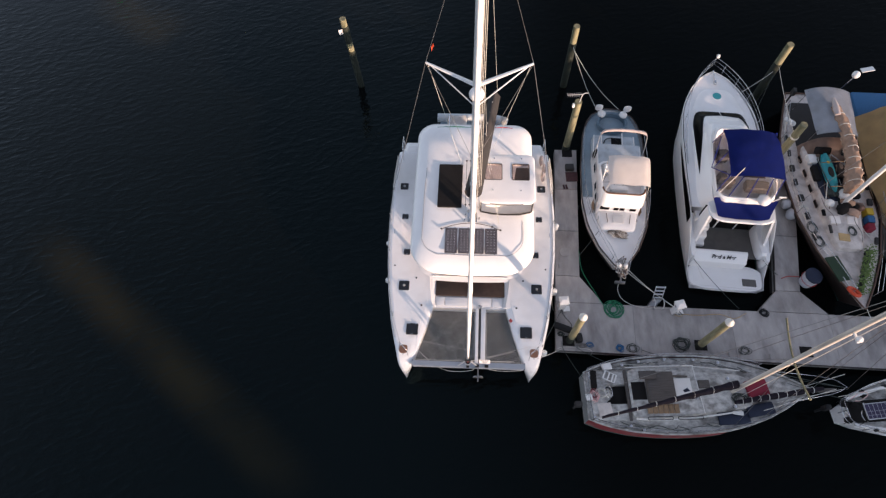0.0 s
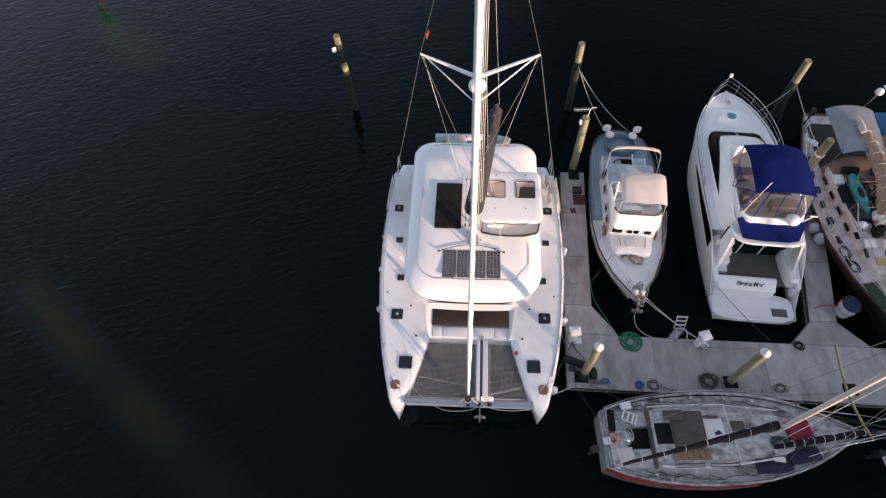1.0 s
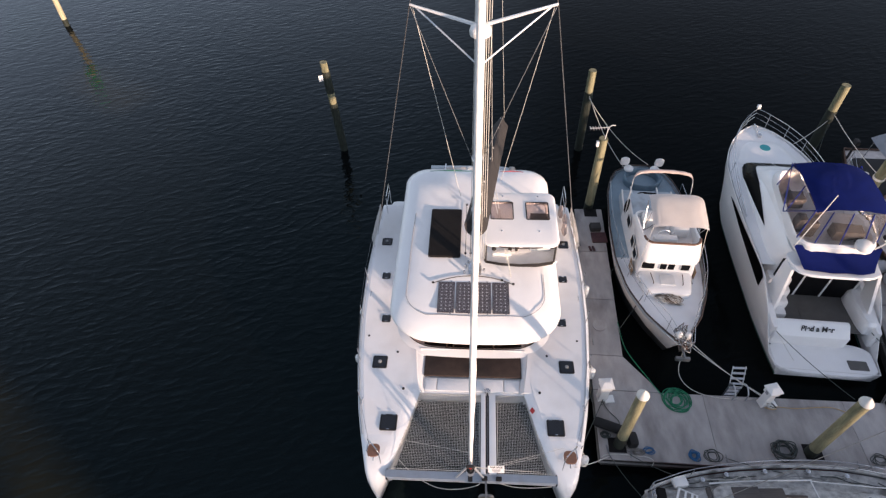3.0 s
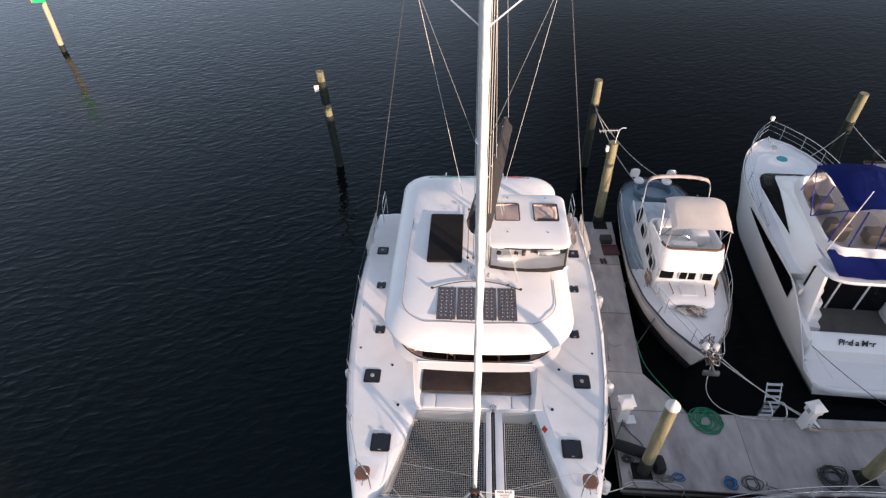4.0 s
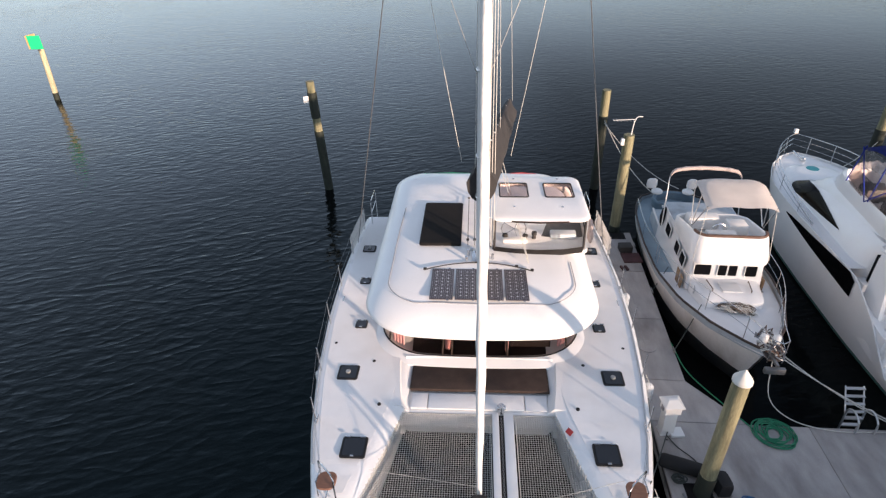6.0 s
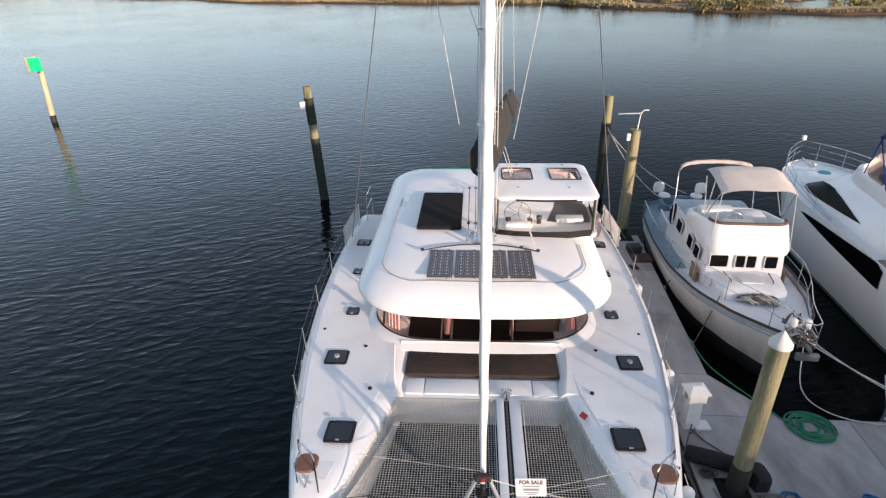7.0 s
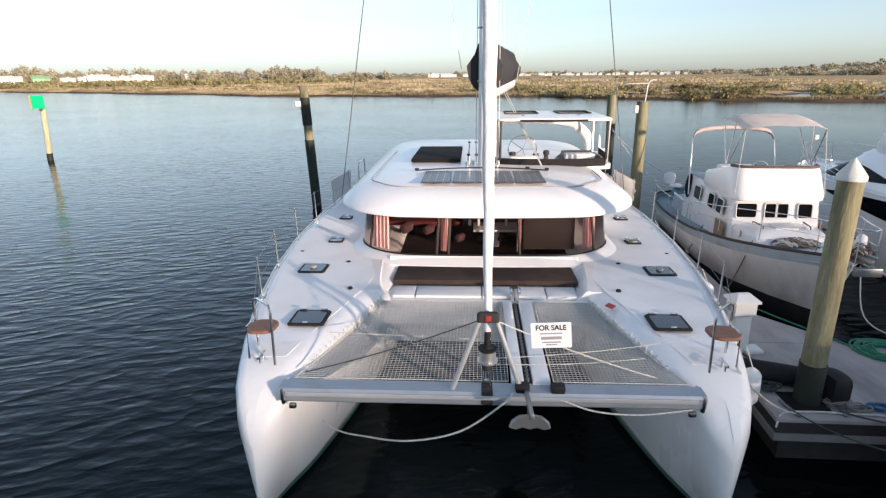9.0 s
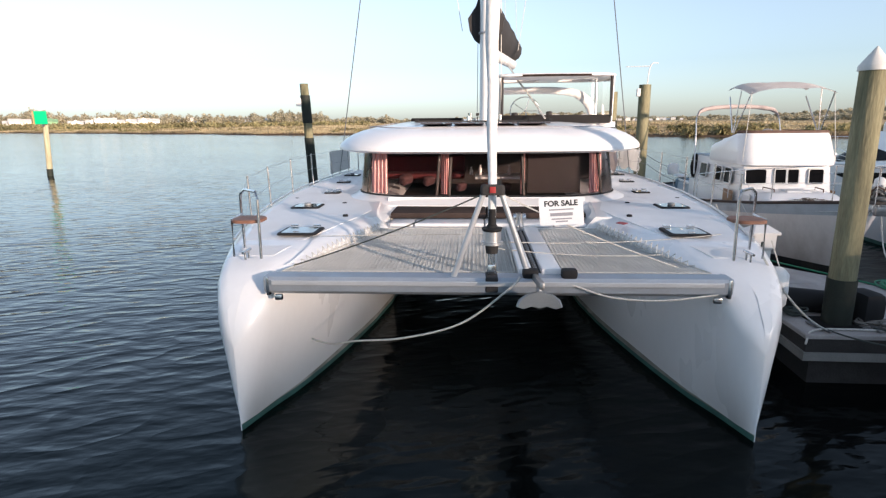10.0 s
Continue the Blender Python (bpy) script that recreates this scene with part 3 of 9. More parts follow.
# rounded corners where the bridge deck meets the hulls, and the nacelle below the walkway
for s in (-1, 1):
    bm = BM()
    arc = [(1.26 + 0.36 * math.sin(radians(a)), 3.52 + 0.36 * math.cos(radians(a))) for a in range(0, 91, 15)]
    prism(bm, [(s * u + 0.03, v) for u, v in [(1.26, 4.3)] + arc + [(2.0, 3.52), (2.0, 4.3)]][::s], 0.78, 1.5)
    part("bridge_deck_fillet", bm, M["gelcoat"], cat, smooth=40)
bm = BM()
loft(bm, [[(0.05 - w, v, 1.3), (0.05 - w, v, z + 0.22 * w), (0.05, v, z), (0.05 + w, v, z + 0.22 * w), (0.05 + w, v, 1.3)] for v, w, z in ((3.36, 0.02, 1.22), (3.62, 0.08, 0.86), (3.95, 0.36, 0.72), (4.4, 0.62, 0.55), (6.0, 0.72, 0.5))])
part("nacelle", bm, M["gelcoat"], cat, "white prow under the bridge deck", smooth=50)
# sloping shoulders beside the forward lounge
for s in (-1, 1):
    bm = BM()
    loft(bm, [[(s * a, v, zl), (s * (a + 0.16), v, zl + h), (s * (a + 0.55), v, zl + h - 0.02), (s * (a + 1.0), v, 1.86), (s * (a + 1.0), v, 1.6), (s * a, v, 1.6)]
              for v, a, h, zl in ((3.34, 1.42, 0.17, 1.70), (3.8, 1.50, 0.16, 1.72), (4.3, 1.56, 0.13, 1.76), (4.75, 1.60, 0.12, 1.78))])
    part("coaming", bm, M["gelcoat"], cat, smooth=40)
# lounge cushion, locker lids
for i, (u0, u1) in enumerate(((-1.46, 0.02), (0.03, 1.54))):
    bm = BM()
    box(bm, (u1 - u0, 0.80, 0.09), ((u0 + u1) / 2, 4.25, 1.80), 0.03)
    part("lounge_cushion", bm, M["brown"], cat, "dark brown canvas lounge cushion", smooth=40)
for u0, u1 in ((-1.40, -1.06), (-1.04, -0.02), (0.0, 0.98), (1.0, 1.46)):
    bm = BM()
    box(bm, (u1 - u0, 0.42, 0.05), ((u0 + u1) / 2, 3.60, 1.735), 0.015)
    part("locker_lid", bm, M["gelcoat"], cat, smooth=40)
bm = BM()
loft(bm, [[(u, v, z) for u in (-1.62, -0.8, 0, 0.8, 1.68)] for v, z in ((4.62, 1.76), (4.68, 1.88), (4.72, 1.97))], closed=False)
part("window_coaming", bm, M["gelcoat"], cat, smooth=60)


def cabin_outline(hw, front, aft, rf, ra, shift=0.04, n=10, crown=0.16):
    """Plan of the deckhouse or roof: bowed front, rounded corners."""
    out = []
    for cx, cy, r, a0 in ((hw - rf, front + rf, rf, -90), (hw - ra, aft - ra, ra, 0), (-hw + ra, aft - ra, ra, 90), (-hw + rf, front + rf, rf, 180)):
        for i in range(n + 1):
            a = radians(a0 + 90 * i / n)
            out.append((cx + r * math.cos(a), cy + r * math.sin(a)))
    k = []
    for x, y in out:
        f = max(0.0, 1 - (y - front) / 2.0)
        k.append((x + shift, y - 0.0 + crown * f * ((x / hw) ** 2) ))
    # denser front edge
    a, b = k[-1], k[0]
    mid = []
    for i in range(1, 12):
        t = i / 12
        x = a[0] + (b[0] - a[0]) * t
        mid.append((x, front + crown * ((x - shift) / hw) ** 2))
    return k + mid


# deckhouse: plinth, glazing, roof
bm = BM()
o = cabin_outline(2.42, 4.66, 11.6, 1.05, 0.3, crown=0.14)
o2 = cabin_outline(2.36, 4.74, 11.6, 1.05, 0.3, crown=0.14)
o3 = cabin_outline(2.60, 4.50, 11.7, 1.1, 0.3, crown=0.14)
loft(bm, [[(x, y, 1.70) for x, y in o3], [(x, y, 1.86) for x, y in o3], [(x, y, 1.935) for x, y in o], [(x, y, 1.97) for x, y in o2], [(x * 0.965, y + 0.05, 1.97) for x, y in o2], [(x * 0.96, y + 0.06, 1.82) for x, y in o2]], cap1=False)
part("deckhouse_plinth", bm, M["gelcoat"], cat, smooth=50)
bm = BM()
g0 = cabin_outline(2.33, 4.74, 11.5, 1.05, 0.3, crown=0.14)
g1 = cabin_outline(2.25, 4.86, 11.5, 1.05, 0.3, crown=0.14)
loft(bm, [[(x, y, 1.97) for x, y in g0], [(x, y, 2.76) for x, y in g1]], cap0=False, cap1=False)
wrap = part("wraparound_window", bm, M["smoke"], cat, "tinted wraparound window of the deckhouse", smooth=60)
wrap.visible_shadow = False
bm = BM()
for z, oo, r in ((1.978, g0, 0.02), (2.735, g1, 0.022)):
    tube(bm, [(x, y, z) for x, y in oo], r, 5, closed=True)
part("window_seal", bm, M["rubber"], wrap)
for u in (-2.05, -0.78, -0.62, 0.78, 2.1):
    i = min(range(len(g0)), key=lambda j: (abs(g0[j][0] - u) + (100 if g0[j][1] > 6.2 else 0)))
    bm = BM()
    tube(bm, [(g0[i][0] * 0.985, g0[i][1] + 0.04, 1.97), (g1[i][0] * 0.985, g1[i][1] + 0.04, 2.76)], 0.03, 5)
    part("mullion", bm, M["interior"], wrap, "dark window post")
for s in (-1, 1):
    bm = BM()
    box(bm, (0.06, 3.6, 0.68), (s * 2.30 + 0.04, 8.6, 2.38))
    part("side_wall", bm, M["gelcoat"], cat)

ROOF = [(0.10, 2.70), (0.0, 2.74), (0.0, 2.785), (0.035, 2.835), (0.12, 2.90), (0.26, 2.975), (0.46, 3.04), (0.72, 3.09), (1.05, 3.12), (1.5, 3.145)]
bm = BM()
rings = []
for inset, z in ROOF:
    oo = cabin_outline(2.70 - inset * 0.82, 4.42 + inset, 12.30 - inset * 0.55, max(0.5, 1.25 - inset * 0.4), max(0.3, 0.8 - inset * 0.3), shift=0.07, crown=0.22)
    rings.append([(x, y, z + 0.018 * (y - 4.4)) for x, y in oo])
loft(bm, rings)
part("roof", bm, M["gelcoat"], cat, "white moulded deckhouse roof", smooth=40)


def roof_z(v):
    return 3.145 + 0.018 * (v - 4.4)


# drip rail round the roof top
pts = [(-2.09, 9.6), (-2.12, 8.6), (-2.13, 7.6), (-2.12, 6.9)]
pts += [(-1.22 + 0.9 * math.cos(radians(a)), 6.12 + 0.88 * math.sin(radians(a)) - 0.03) for a in (184, 195, 206, 217, 228, 239, 250, 261)]
pts += [(u, 5.20 + 0.03 * (u - 0.07) ** 2) for u in (-0.9, -0.4, 0.07, 0.54, 1.04)]
pts += [(1.36 + 0.9 * math.cos(radians(a)), 6.12 + 0.88 * math.sin(radians(a)) - 0.03) for a in (279, 290, 301, 312, 323, 334, 345, 356)] + [(2.26, 6.9)]


def crown_z(u, v):
    """Height of the roof's top near its rim."""
    inset = max(0.0, min(v - 4.42 - 0.22 * (u / 2.4) ** 2, (2.77 - abs(u - 0.07)) / 0.82))
    return lerp_table([(a, b) for a, b in ROOF[1:]], inset) + 0.018 * (v - 4.4)


bm = BM()
tube(bm, [(p.x, p.y, crown_z(p.x, p.y) + 0.008) for p in smooth_path([(x, y, 0) for x, y in pts], 4)], 0.011, 6)
part("drip_rail", bm, M["greyink"], cat, "grey rubber drip rail", smooth=60)

# ---- catamaran: deck fittings ----
def deck_hatch(u, v, w, d, z, vent=False):
    bm = BM()
    prism(bm, rrect(w, d, 0.05, at=(u, v)), z, z + 0.022, 0.01)
    h = part("deck_hatch", bm, M["rubber"], cat, "dark framed acrylic deck hatch")
    bm = BM()
    prism(bm, rrect(w * 0.82, d * 0.82, 0.04, at=(u, v)), z + 0.022, z + 0.027)
    part("pane", bm, M["darkglass"], h)
    if vent:
        bm = BM()
        prism(bm, [(u + 0.055 * math.cos(i * math.pi / 8), v + 0.055 * math.sin(i * math.pi / 8)) for i in range(16)], z + 0.03, z + 0.065, 0.01)
        part("vent", bm, M["greyhull"], h, "grey round vent")
    else:
        for k in (-0.3, 0.3):
            bm = BM()
            box(bm, (0.1, 0.03, 0.02), (u + k * w, v + 0.44 * d, z + 0.045), 0.006)
            part("hinge", bm, M["steel"], h)
        bm = BM()
        box(bm, (0.07, 0.025, 0.02), (u, v - 0.44 * d, z + 0.045), 0.006)
        part("latch", bm, M["steel"], h)


for s in (-1, 1):
    o = 0.03
    deck_hatch(s * 2.41 + o, 2.27, 0.50, 0.50, 1.85)
    deck_hatch(s * 2.90 + o, 4.24, 0.46, 0.44, 1.88, True)
    deck_hatch(s * 2.89 + o, 5.87, 0.29, 0.28, 1.905)
    deck_hatch(s * 3.10 + o, 7.70, 0.29, 0.26, 1.91)
    deck_hatch(s * 3.26 + o, 9.36, 0.38, 0.36, 1.91, True)
    # filler caps and small deck fittings
    for u, v in ((2.05, 3.35), (3.35, 5.2), (3.4, 6.3), (2.35, 4.62)):
        bm = BM()
        prism(bm, [(s * u + 0.04 * math.cos(i * math.pi / 6), v + 0.04 * math.sin(i * math.pi / 6)) for i in range(12)], 1.86, 1.90, 0.008)
        part("filler_cap", bm, M["rubber"], cat, "small dark filler cap")
    for u, v in ((2.72, 1.25), (3.55, 6.9), (3.28, 2.9)):
        bm = BM()
        tube(bm, [(s * u + 0.03, v - 0.11, 1.90 if v > 2 else 1.83), (s * u + 0.03, v + 0.11, 1.90 if v > 2 else 1.83)], 0.015, 6)
        for dv in (-0.05, 0.05):
            tube(bm, [(s * u + 0.03, v + dv, 1.74), (s * u + 0.03, v + dv, 1.90 if v > 2 else 1.83)], 0.012, 6)
        part("cleat", bm, M["steel"], cat, "stainless mooring cleat", smooth=60)
    # stanchions and lifelines
    posts = [2.9, 4.3, 5.9, 7.5, 9.1, 10.6]
    for v in posts:
        u, z = lerp_table(UO, v) - 0.09, lerp_table(ZT, v)
        bm = BM()
        tube(bm, [(s * u + 0.03, v, z - 0.02), (s * (u + 0.01) + 0.03, v, z + 0.30), (s * (u + 0.02) + 0.03, v, z + 0.66)], 0.014, 8)
        part("stanchion", bm, M["steel"], cat, smooth=60)
    for h in (0.34, 0.64):
        pts = [(s * 2.78 + 0.03, 1.35, 1.78 + h)] + [(s * (lerp_table(UO, v) - 0.08) + 0.03, v, lerp_table(ZT, v) + h) for v in posts]
        bm = BM()
        line = []
        for a, b in zip(pts, pts[1:]):
            line += sag(a, b, 0.015, 4)[:-1]
        tube(bm, line + [pts[-1]], 0.0028, 5)
        part("lifeline", bm, M["wire"], cat, smooth=60)
    # bow pulpit with a teak seat
    bm = BM()
    u0 = 2.56
    frame_pts = [(s * (u0 + 0.30), 1.55, 1.80), (s * (u0 + 0.30), 1.53, 2.30), (s * (u0 + 0.28), 1.50, 2.44), (s * (u0 + 0.18), 1.38, 2.50), (s * (u0 - 0.02), 1.18, 2.50), (s * (u0 - 0.06), 1.12, 2.42), (s * (u0 - 0.06), 1.10, 1.78)]
    tube(bm, [(x + 0.03, y, z) for x, y, z in frame_pts], 0.016, 8)
    tube(bm, [(s * (u0 + 0.32) + 0.03, 1.28, 1.76), (s * (u0 + 0.31) + 0.03, 1.28, 2.18), (s * (u0 + 0.29) + 0.03, 1.52, 2.20)], 0.014, 8)
    pul = part("pulpit", bm, M["steel"], cat, "polished stainless bow pulpit", smooth=60)
    bm = BM()
    prism(bm, rrect(0.34, 0.36, 0.12, at=(s * (u0 + 0.12) + 0.03, 1.30)), 2.16, 2.195, 0.012)
    part("seat", bm, M["seatwood"], pul, "brown teak pulpit seat")
    # lacing between net and deck edge
    bm = BM()
    pts = []
    for i in range(44):
        v = 1.04 + i * 0.052
        u = lerp_table(UI, v) + (0.0 if i % 2 else 0.04)
        pts.append((s * u + (0.05 if s > 0 else 0), v, min(lerp_table(ZT, v) - 0.03, 1.80) if i % 2 == 0 else 1.675))
    tube(bm, pts, 0.0055, 4)
    part("net_lacing", bm, M["rope"], cat, "white lacing cord along the net")
    # fenders against the topsides
    for v, ln in (((1.55, 0.5), (4.35, 0.55), (7.6, 0.6)) if s > 0 else ((4.7, 0.35), (6.6, 0.25))):
        u = lerp_table(UO, v) + 0.10
        bm = BM()
        z0 = 1.10
        loft(bm, [[(s * u + 0.06 + rr * math.cos(k * math.pi / 6), v + rr * math.sin(k * math.pi / 6), z0 + h * ln) for k in range(12)] for h, rr in ((0, 0.02), (0.06, 0.07), (0.15, 0.105), (0.5, 0.115), (0.85, 0.105), (0.94, 0.07), (1, 0.03))])
        fd = part("fender", bm, M["white"], cat, "white inflatable fender hung on a cord", smooth=60)
        bm = BM()
        tube(bm, [(s * u + 0.06, v, z0 + ln), (s * (u - 0.1) + 0.04, v, 1.9)], 0.007, 5)
        part("cord", bm, M["rope"], fd)

# forward crossbeam
bm = BM()
prof = [(-0.11, -0.10), (-0.06, -0.14), (0.06, -0.14), (0.11, -0.10), (0.12, 0.02), (0.10, 0.05), (-0.10, 0.05), (-0.12, 0.02)]
loft(bm, [[(u, 0.87 + y, 1.62 + z) for y, z in prof] for u in (-2.33, -1.2, 0, 1.2, 2.40)])
part("crossbeam", bm, M["beam"], cat, "grey aluminium forward crossbeam", smooth=20)
bm = BM()
box(bm, (4.55, 0.02, 0.05), (0.03, 0.74, 1.615), 0.008)
part("crossbeam_trim", bm, M["strut"], cat, "pale trim strip along the crossbeam")
for s in (-1, 1):
    bm = BM()
    box(bm, (0.04, 0.27, 0.20), (s * 2.33 + 0.04, 0.88, 1.57), 0.02)
    box(bm, (0.08, 0.05, 0.06), (s * 2.22 + 0.04, 0.76, 1.455), 0.015)
    part("beam_bracket", bm, M["steel"], cat, smooth=40)
# A-frame striker over the beam
STAY = Vector((0.02, 0.80, 2.56))
for u in (-0.37, 0.40):
    bm = BM()
    tube(bm, [(u, 0.84, 1.66), (0.02 + (0.09 if u > 0 else -0.09), 0.80, 2.52)], 0.032, 10, 0.028)
    part("striker_strut", bm, M["strut"], cat, "grey tubular striker strut", smooth=60)
bm = BM()
prism(bm, rrect(0.24, 0.09, 0.035, at=(0.02, 0.80)), 2.51, 2.61, 0.02)
plate = part("striker_plate", bm, M["charcoal"], cat, "black striker head plate", smooth=40)
bm = BM()
prism(bm, [(0.02 + 0.03 * math.cos(i * math.pi / 6), 0.745 + 0.004 * math.sin(i * math.pi / 6)) for i in range(12)], 2.535, 2.595)
part("red_badge", bm, M["red"], plate, "small red badge")
# furler drum and toggle
bm = BM()
def disc(z0, z1, r0, r1, n=16):
    loft(bm, [[(0.02 + r * math.cos(2 * math.pi * k / n), 0.86 + r * math.sin(2 * math.pi * k / n), z) for k in range(n)] for z, r in ((z0, r0), (z1, r1))])
disc(2.14, 2.17, 0.095, 0.105); disc(2.173, 2.20, 0.06, 0.05); disc(2.203, 2.36, 0.042, 0.036)
drum = part("furler_drum", bm, M["rubber"], cat, "black furling drum on the forestay", smooth=40)
bm = BM()
disc(2.03, 2.137, 0.09, 0.09); disc(2.005, 2.027, 0.115, 0.115)
part("drum_cage", bm, M["alu"], drum, "grey metal drum cage", smooth=40)
bm = BM()
disc(1.91, 2.002, 0.06, 0.07)
part("drum_base", bm, M["charcoal"], drum, smooth=40)
bm = BM()
box(bm, (0.09, 0.03, 0.12), (0.02, 0.86, 1.73), 0.02)
for du in (-0.032, 0.0, 0.032):
    tube(bm, [(0.02 + du, 0.86, 1.77), (0.02 + du, 0.86, 1.93)], 0.010, 6)
part("toggle", bm, M["steel"], cat, smooth=50)
bm = BM()
box(bm, (0.13, 0.26, 0.16), (0.02, 0.87, 1.60), 0.02)
part("chainplate", bm, M["charcoal"], cat)
# furled headsail round the forestay, mast, rigging
MAST = (0.05, 7.02)
top = Vector((0.05, 6.9, 18.6))
bm = BM()
lo = Vector((0.02, 0.86, 2.28))
rings = []
for i in range(121):
    t = i / 120
    p = lo.lerp(top, t)
    r = (0.038 + 0.050 * min(1, t * 6)) * (1 - 0.3 * t)
    rings.append([p + Vector((r * (1 + 0.10 * math.sin(3 * k + i * 0.9)) * math.cos(2 * math.pi * k / 10), r * (1 + 0.10 * math.cos(2 * k + i)) * math.sin(2 * math.pi * k / 10), 0)) for k in range(10)])
loft(bm, rings)
part("furled_genoa", bm, M["furled"], cat, "white headsail furled round the forestay", smooth=70)
bm = BM()
rings = []
for z in [3.14, 3.6] + [4 + i for i in range(17)]:
    rings.append([(MAST[0] + 0.115 * math.cos(2 * math.pi * k / 16), MAST[1] + 0.175 * math.sin(2 * math.pi * k / 16) + 0.0, z) for k in range(16)])
loft(bm, rings)
mast = part("mast", bm, M["mast"], cat, "white painted aluminium mast", smooth=40)
bm = BM()
box(bm, (0.42, 0.50, 0.07), (MAST[0], MAST[1], 3.19), 0.02)
for du, dv, h in ((-0.30, 0.05, 0.22), (-0.34, -0.18, 0.16), (0.30, -0.10, 0.18), (-0.22, 0.28, 0.12)):
    tube(bm, [(MAST[0] + du, MAST[1] + dv, 3.16), (MAST[0] + du, MAST[1] + dv, 3.16 + h)], 0.035, 8)
part("mast_foot", bm, M["steel"], mast, "stainless mast foot with blocks", smooth=50)
for z, r in ((4.9, 0.02), (7.8, 0.03), (5.9, 0.015)):
    bm = BM()
    tube(bm, [(MAST[0] + 0.13 * math.cos(k * math.pi / 8), MAST[1] + 0.19 * math.sin(k * math.pi / 8), z) for k in range(16)], r, 6, closed=True)
    part("mast_band", bm, M["alu"], mast)
bm = BM()
loft(bm, [[(MAST[0] + r * math.cos(k * math.pi / 9), MAST[1] - 0.42 + r * math.sin(k * math.pi / 9), z) for k in range(18)] for z, r in ((11.44, 0.16), (11.47, 0.23), (11.56, 0.24), (11.63, 0.22), (11.68, 0.12))])
part("radar_dome", bm, M["white"], mast, "white radar dome on the mast", smooth=50)
bm = BM()
box(bm, (0.16, 0.36, 0.05), (MAST[0], MAST[1] - 0.28, 11.41), 0.01)
part("radar_bracket", bm, M["alu"], mast)
LAZY = {-1: ((8.4, -0.44, 5.15),), 1: ((9.5, 0.86, 4.85),)}
TIPS = {-1: Vector((-1.58, 7.85, 11.55)), 1: Vector((1.80, 7.85, 11.55))}
for s in (-1, 1):
    bm = BM()
    root = Vector((MAST[0] + s * 0.08, MAST[1] + 0.05, 11.45))
    d = TIPS[s] - root
    rings = []
    for t in (0, 0.5, 1):
        p = root + d * t
        w = 0.10 - 0.05 * t
        rings.append([p + Vector((0, -w, 0)), p + Vector((0, -w * 0.4, 0.03)), p + Vector((0, w * 0.6, 0.02)), p + Vector((0, w, 0)), p + Vector((0, w * 0.4, -0.02)), p + Vector((0, -w * 0.4, -0.03))])
    loft(bm, rings)
    part("spreader", bm, M["mast"], mast, "white swept spreader", smooth=40)
    bm = BM()
    tube(bm, [(MAST[0] + s * 0.08, MAST[1], 10.55), root + d * 0.93], 0.022, 6)
    part("spreader_strut", bm, M["alu"], mast)
    for a, b, r in ((TIPS[s], (MAST[0] + s * 0.06, MAST[1], 17.6), 0.008), (TIPS[s], (s * 3.68 + 0.04, 9.72, 1.92), 0.012), (TIPS[s], (MAST[0] + s * 0.1, MAST[1] + 0.05, 7.6), 0.008)):
        bm = BM()
        tube(bm, [a, b], r, 5)
        part("shroud", bm, M["wire"], cat, "wire shroud")
    # lazy jacks from the mast to the sail bag
    for v, u, z in LAZY[s]:
        bm = BM()
        tube(bm, [TIPS[s] + Vector((-s * 0.06, 0, 0)), (u, v, z)], 0.007, 5)
        part("lazy_jack", bm, M["rope"], cat, "thin white lazy jack line")
for a, b in (((0.12, 7.2, 17.8), (1.0, 12.1, 5.55)), ((0.30, 7.4, 11.4), (0.55, 9.6, 5.6))):
    bm = BM()
    tube(bm, [a, b], 0.006, 5)
    part("topping_lift", bm, M["rope"], cat, "thin white topping lift")
# green flag on the shroud
bm = BM()
loft(bm, [[(TIPS[-1].x + 0.22 + 0.02 * i, TIPS[-1].y - 0.1, 12.1 + 0.06 * i), (TIPS[-1].x + 0.22 + 0.02 * i, TIPS[-1].y - 0.1 + 0.04 * math.sin(i), 12.25 + 0.06 * i)] for i in range(5)], closed=False)
part("burgee", bm, M["orange"], cat, "small orange courtesy flag")
# halyards down the mast
for du, dv in ((0.14, 0.10), (0.19, 0.02), (-0.16, 0.12), (0.26, 0.2), (0.33, 0.28)):
    bm = BM()
    tube(bm, [(MAST[0] + du * 0.6, MAST[1] + dv, 17), (MAST[0] + du, MAST[1] + dv, 3.4)], 0.008, 5)
    part("halyard", bm, M["rope"], cat, "thin white halyard")
# boom and stack bag, swung a little to starboard
B0, B1 = Vector((0.08, 7.25, 4.62)), Vector((0.92, 12.25, 4.80))
bm = BM()
rings = []
for i in range(9):
    p = B0.lerp(B1, i / 8)
    rings.append([p + Vector((0.10 * math.cos(2 * math.pi * k / 12), 0, 0.15 * math.sin(2 * math.pi * k / 12))) for k in range(12)])
loft(bm, rings)
boom = part("boom", bm, M["mast"], cat, "white aluminium boom", smooth=50)
bm = BM()
rings = []
for i in range(15):
    t = i / 14
    p = B0.lerp(B1, -0.03 + t * 1.0) + Vector((0, 0, 0.05))
    h = 1.05 - 0.28 * t
    w = 0.36 - 0.10 * t
    wob = 0.05 * math.sin(i * 1.7)
    ring = []
    for k in range(14):
        a = 2 * math.pi * k / 14
        x, z = w * math.cos(a) * (1 if math.sin(a) < 0.3 else 0.62), h * 0.5 + h * 0.5 * math.sin(a)
        ring.append(p + Vector((x + wob * 0.4 * math.sin(2 * a), 0, z + wob * 0.3 * math.cos(3 * a))))
    rings.append(ring)
loft(bm, rings)
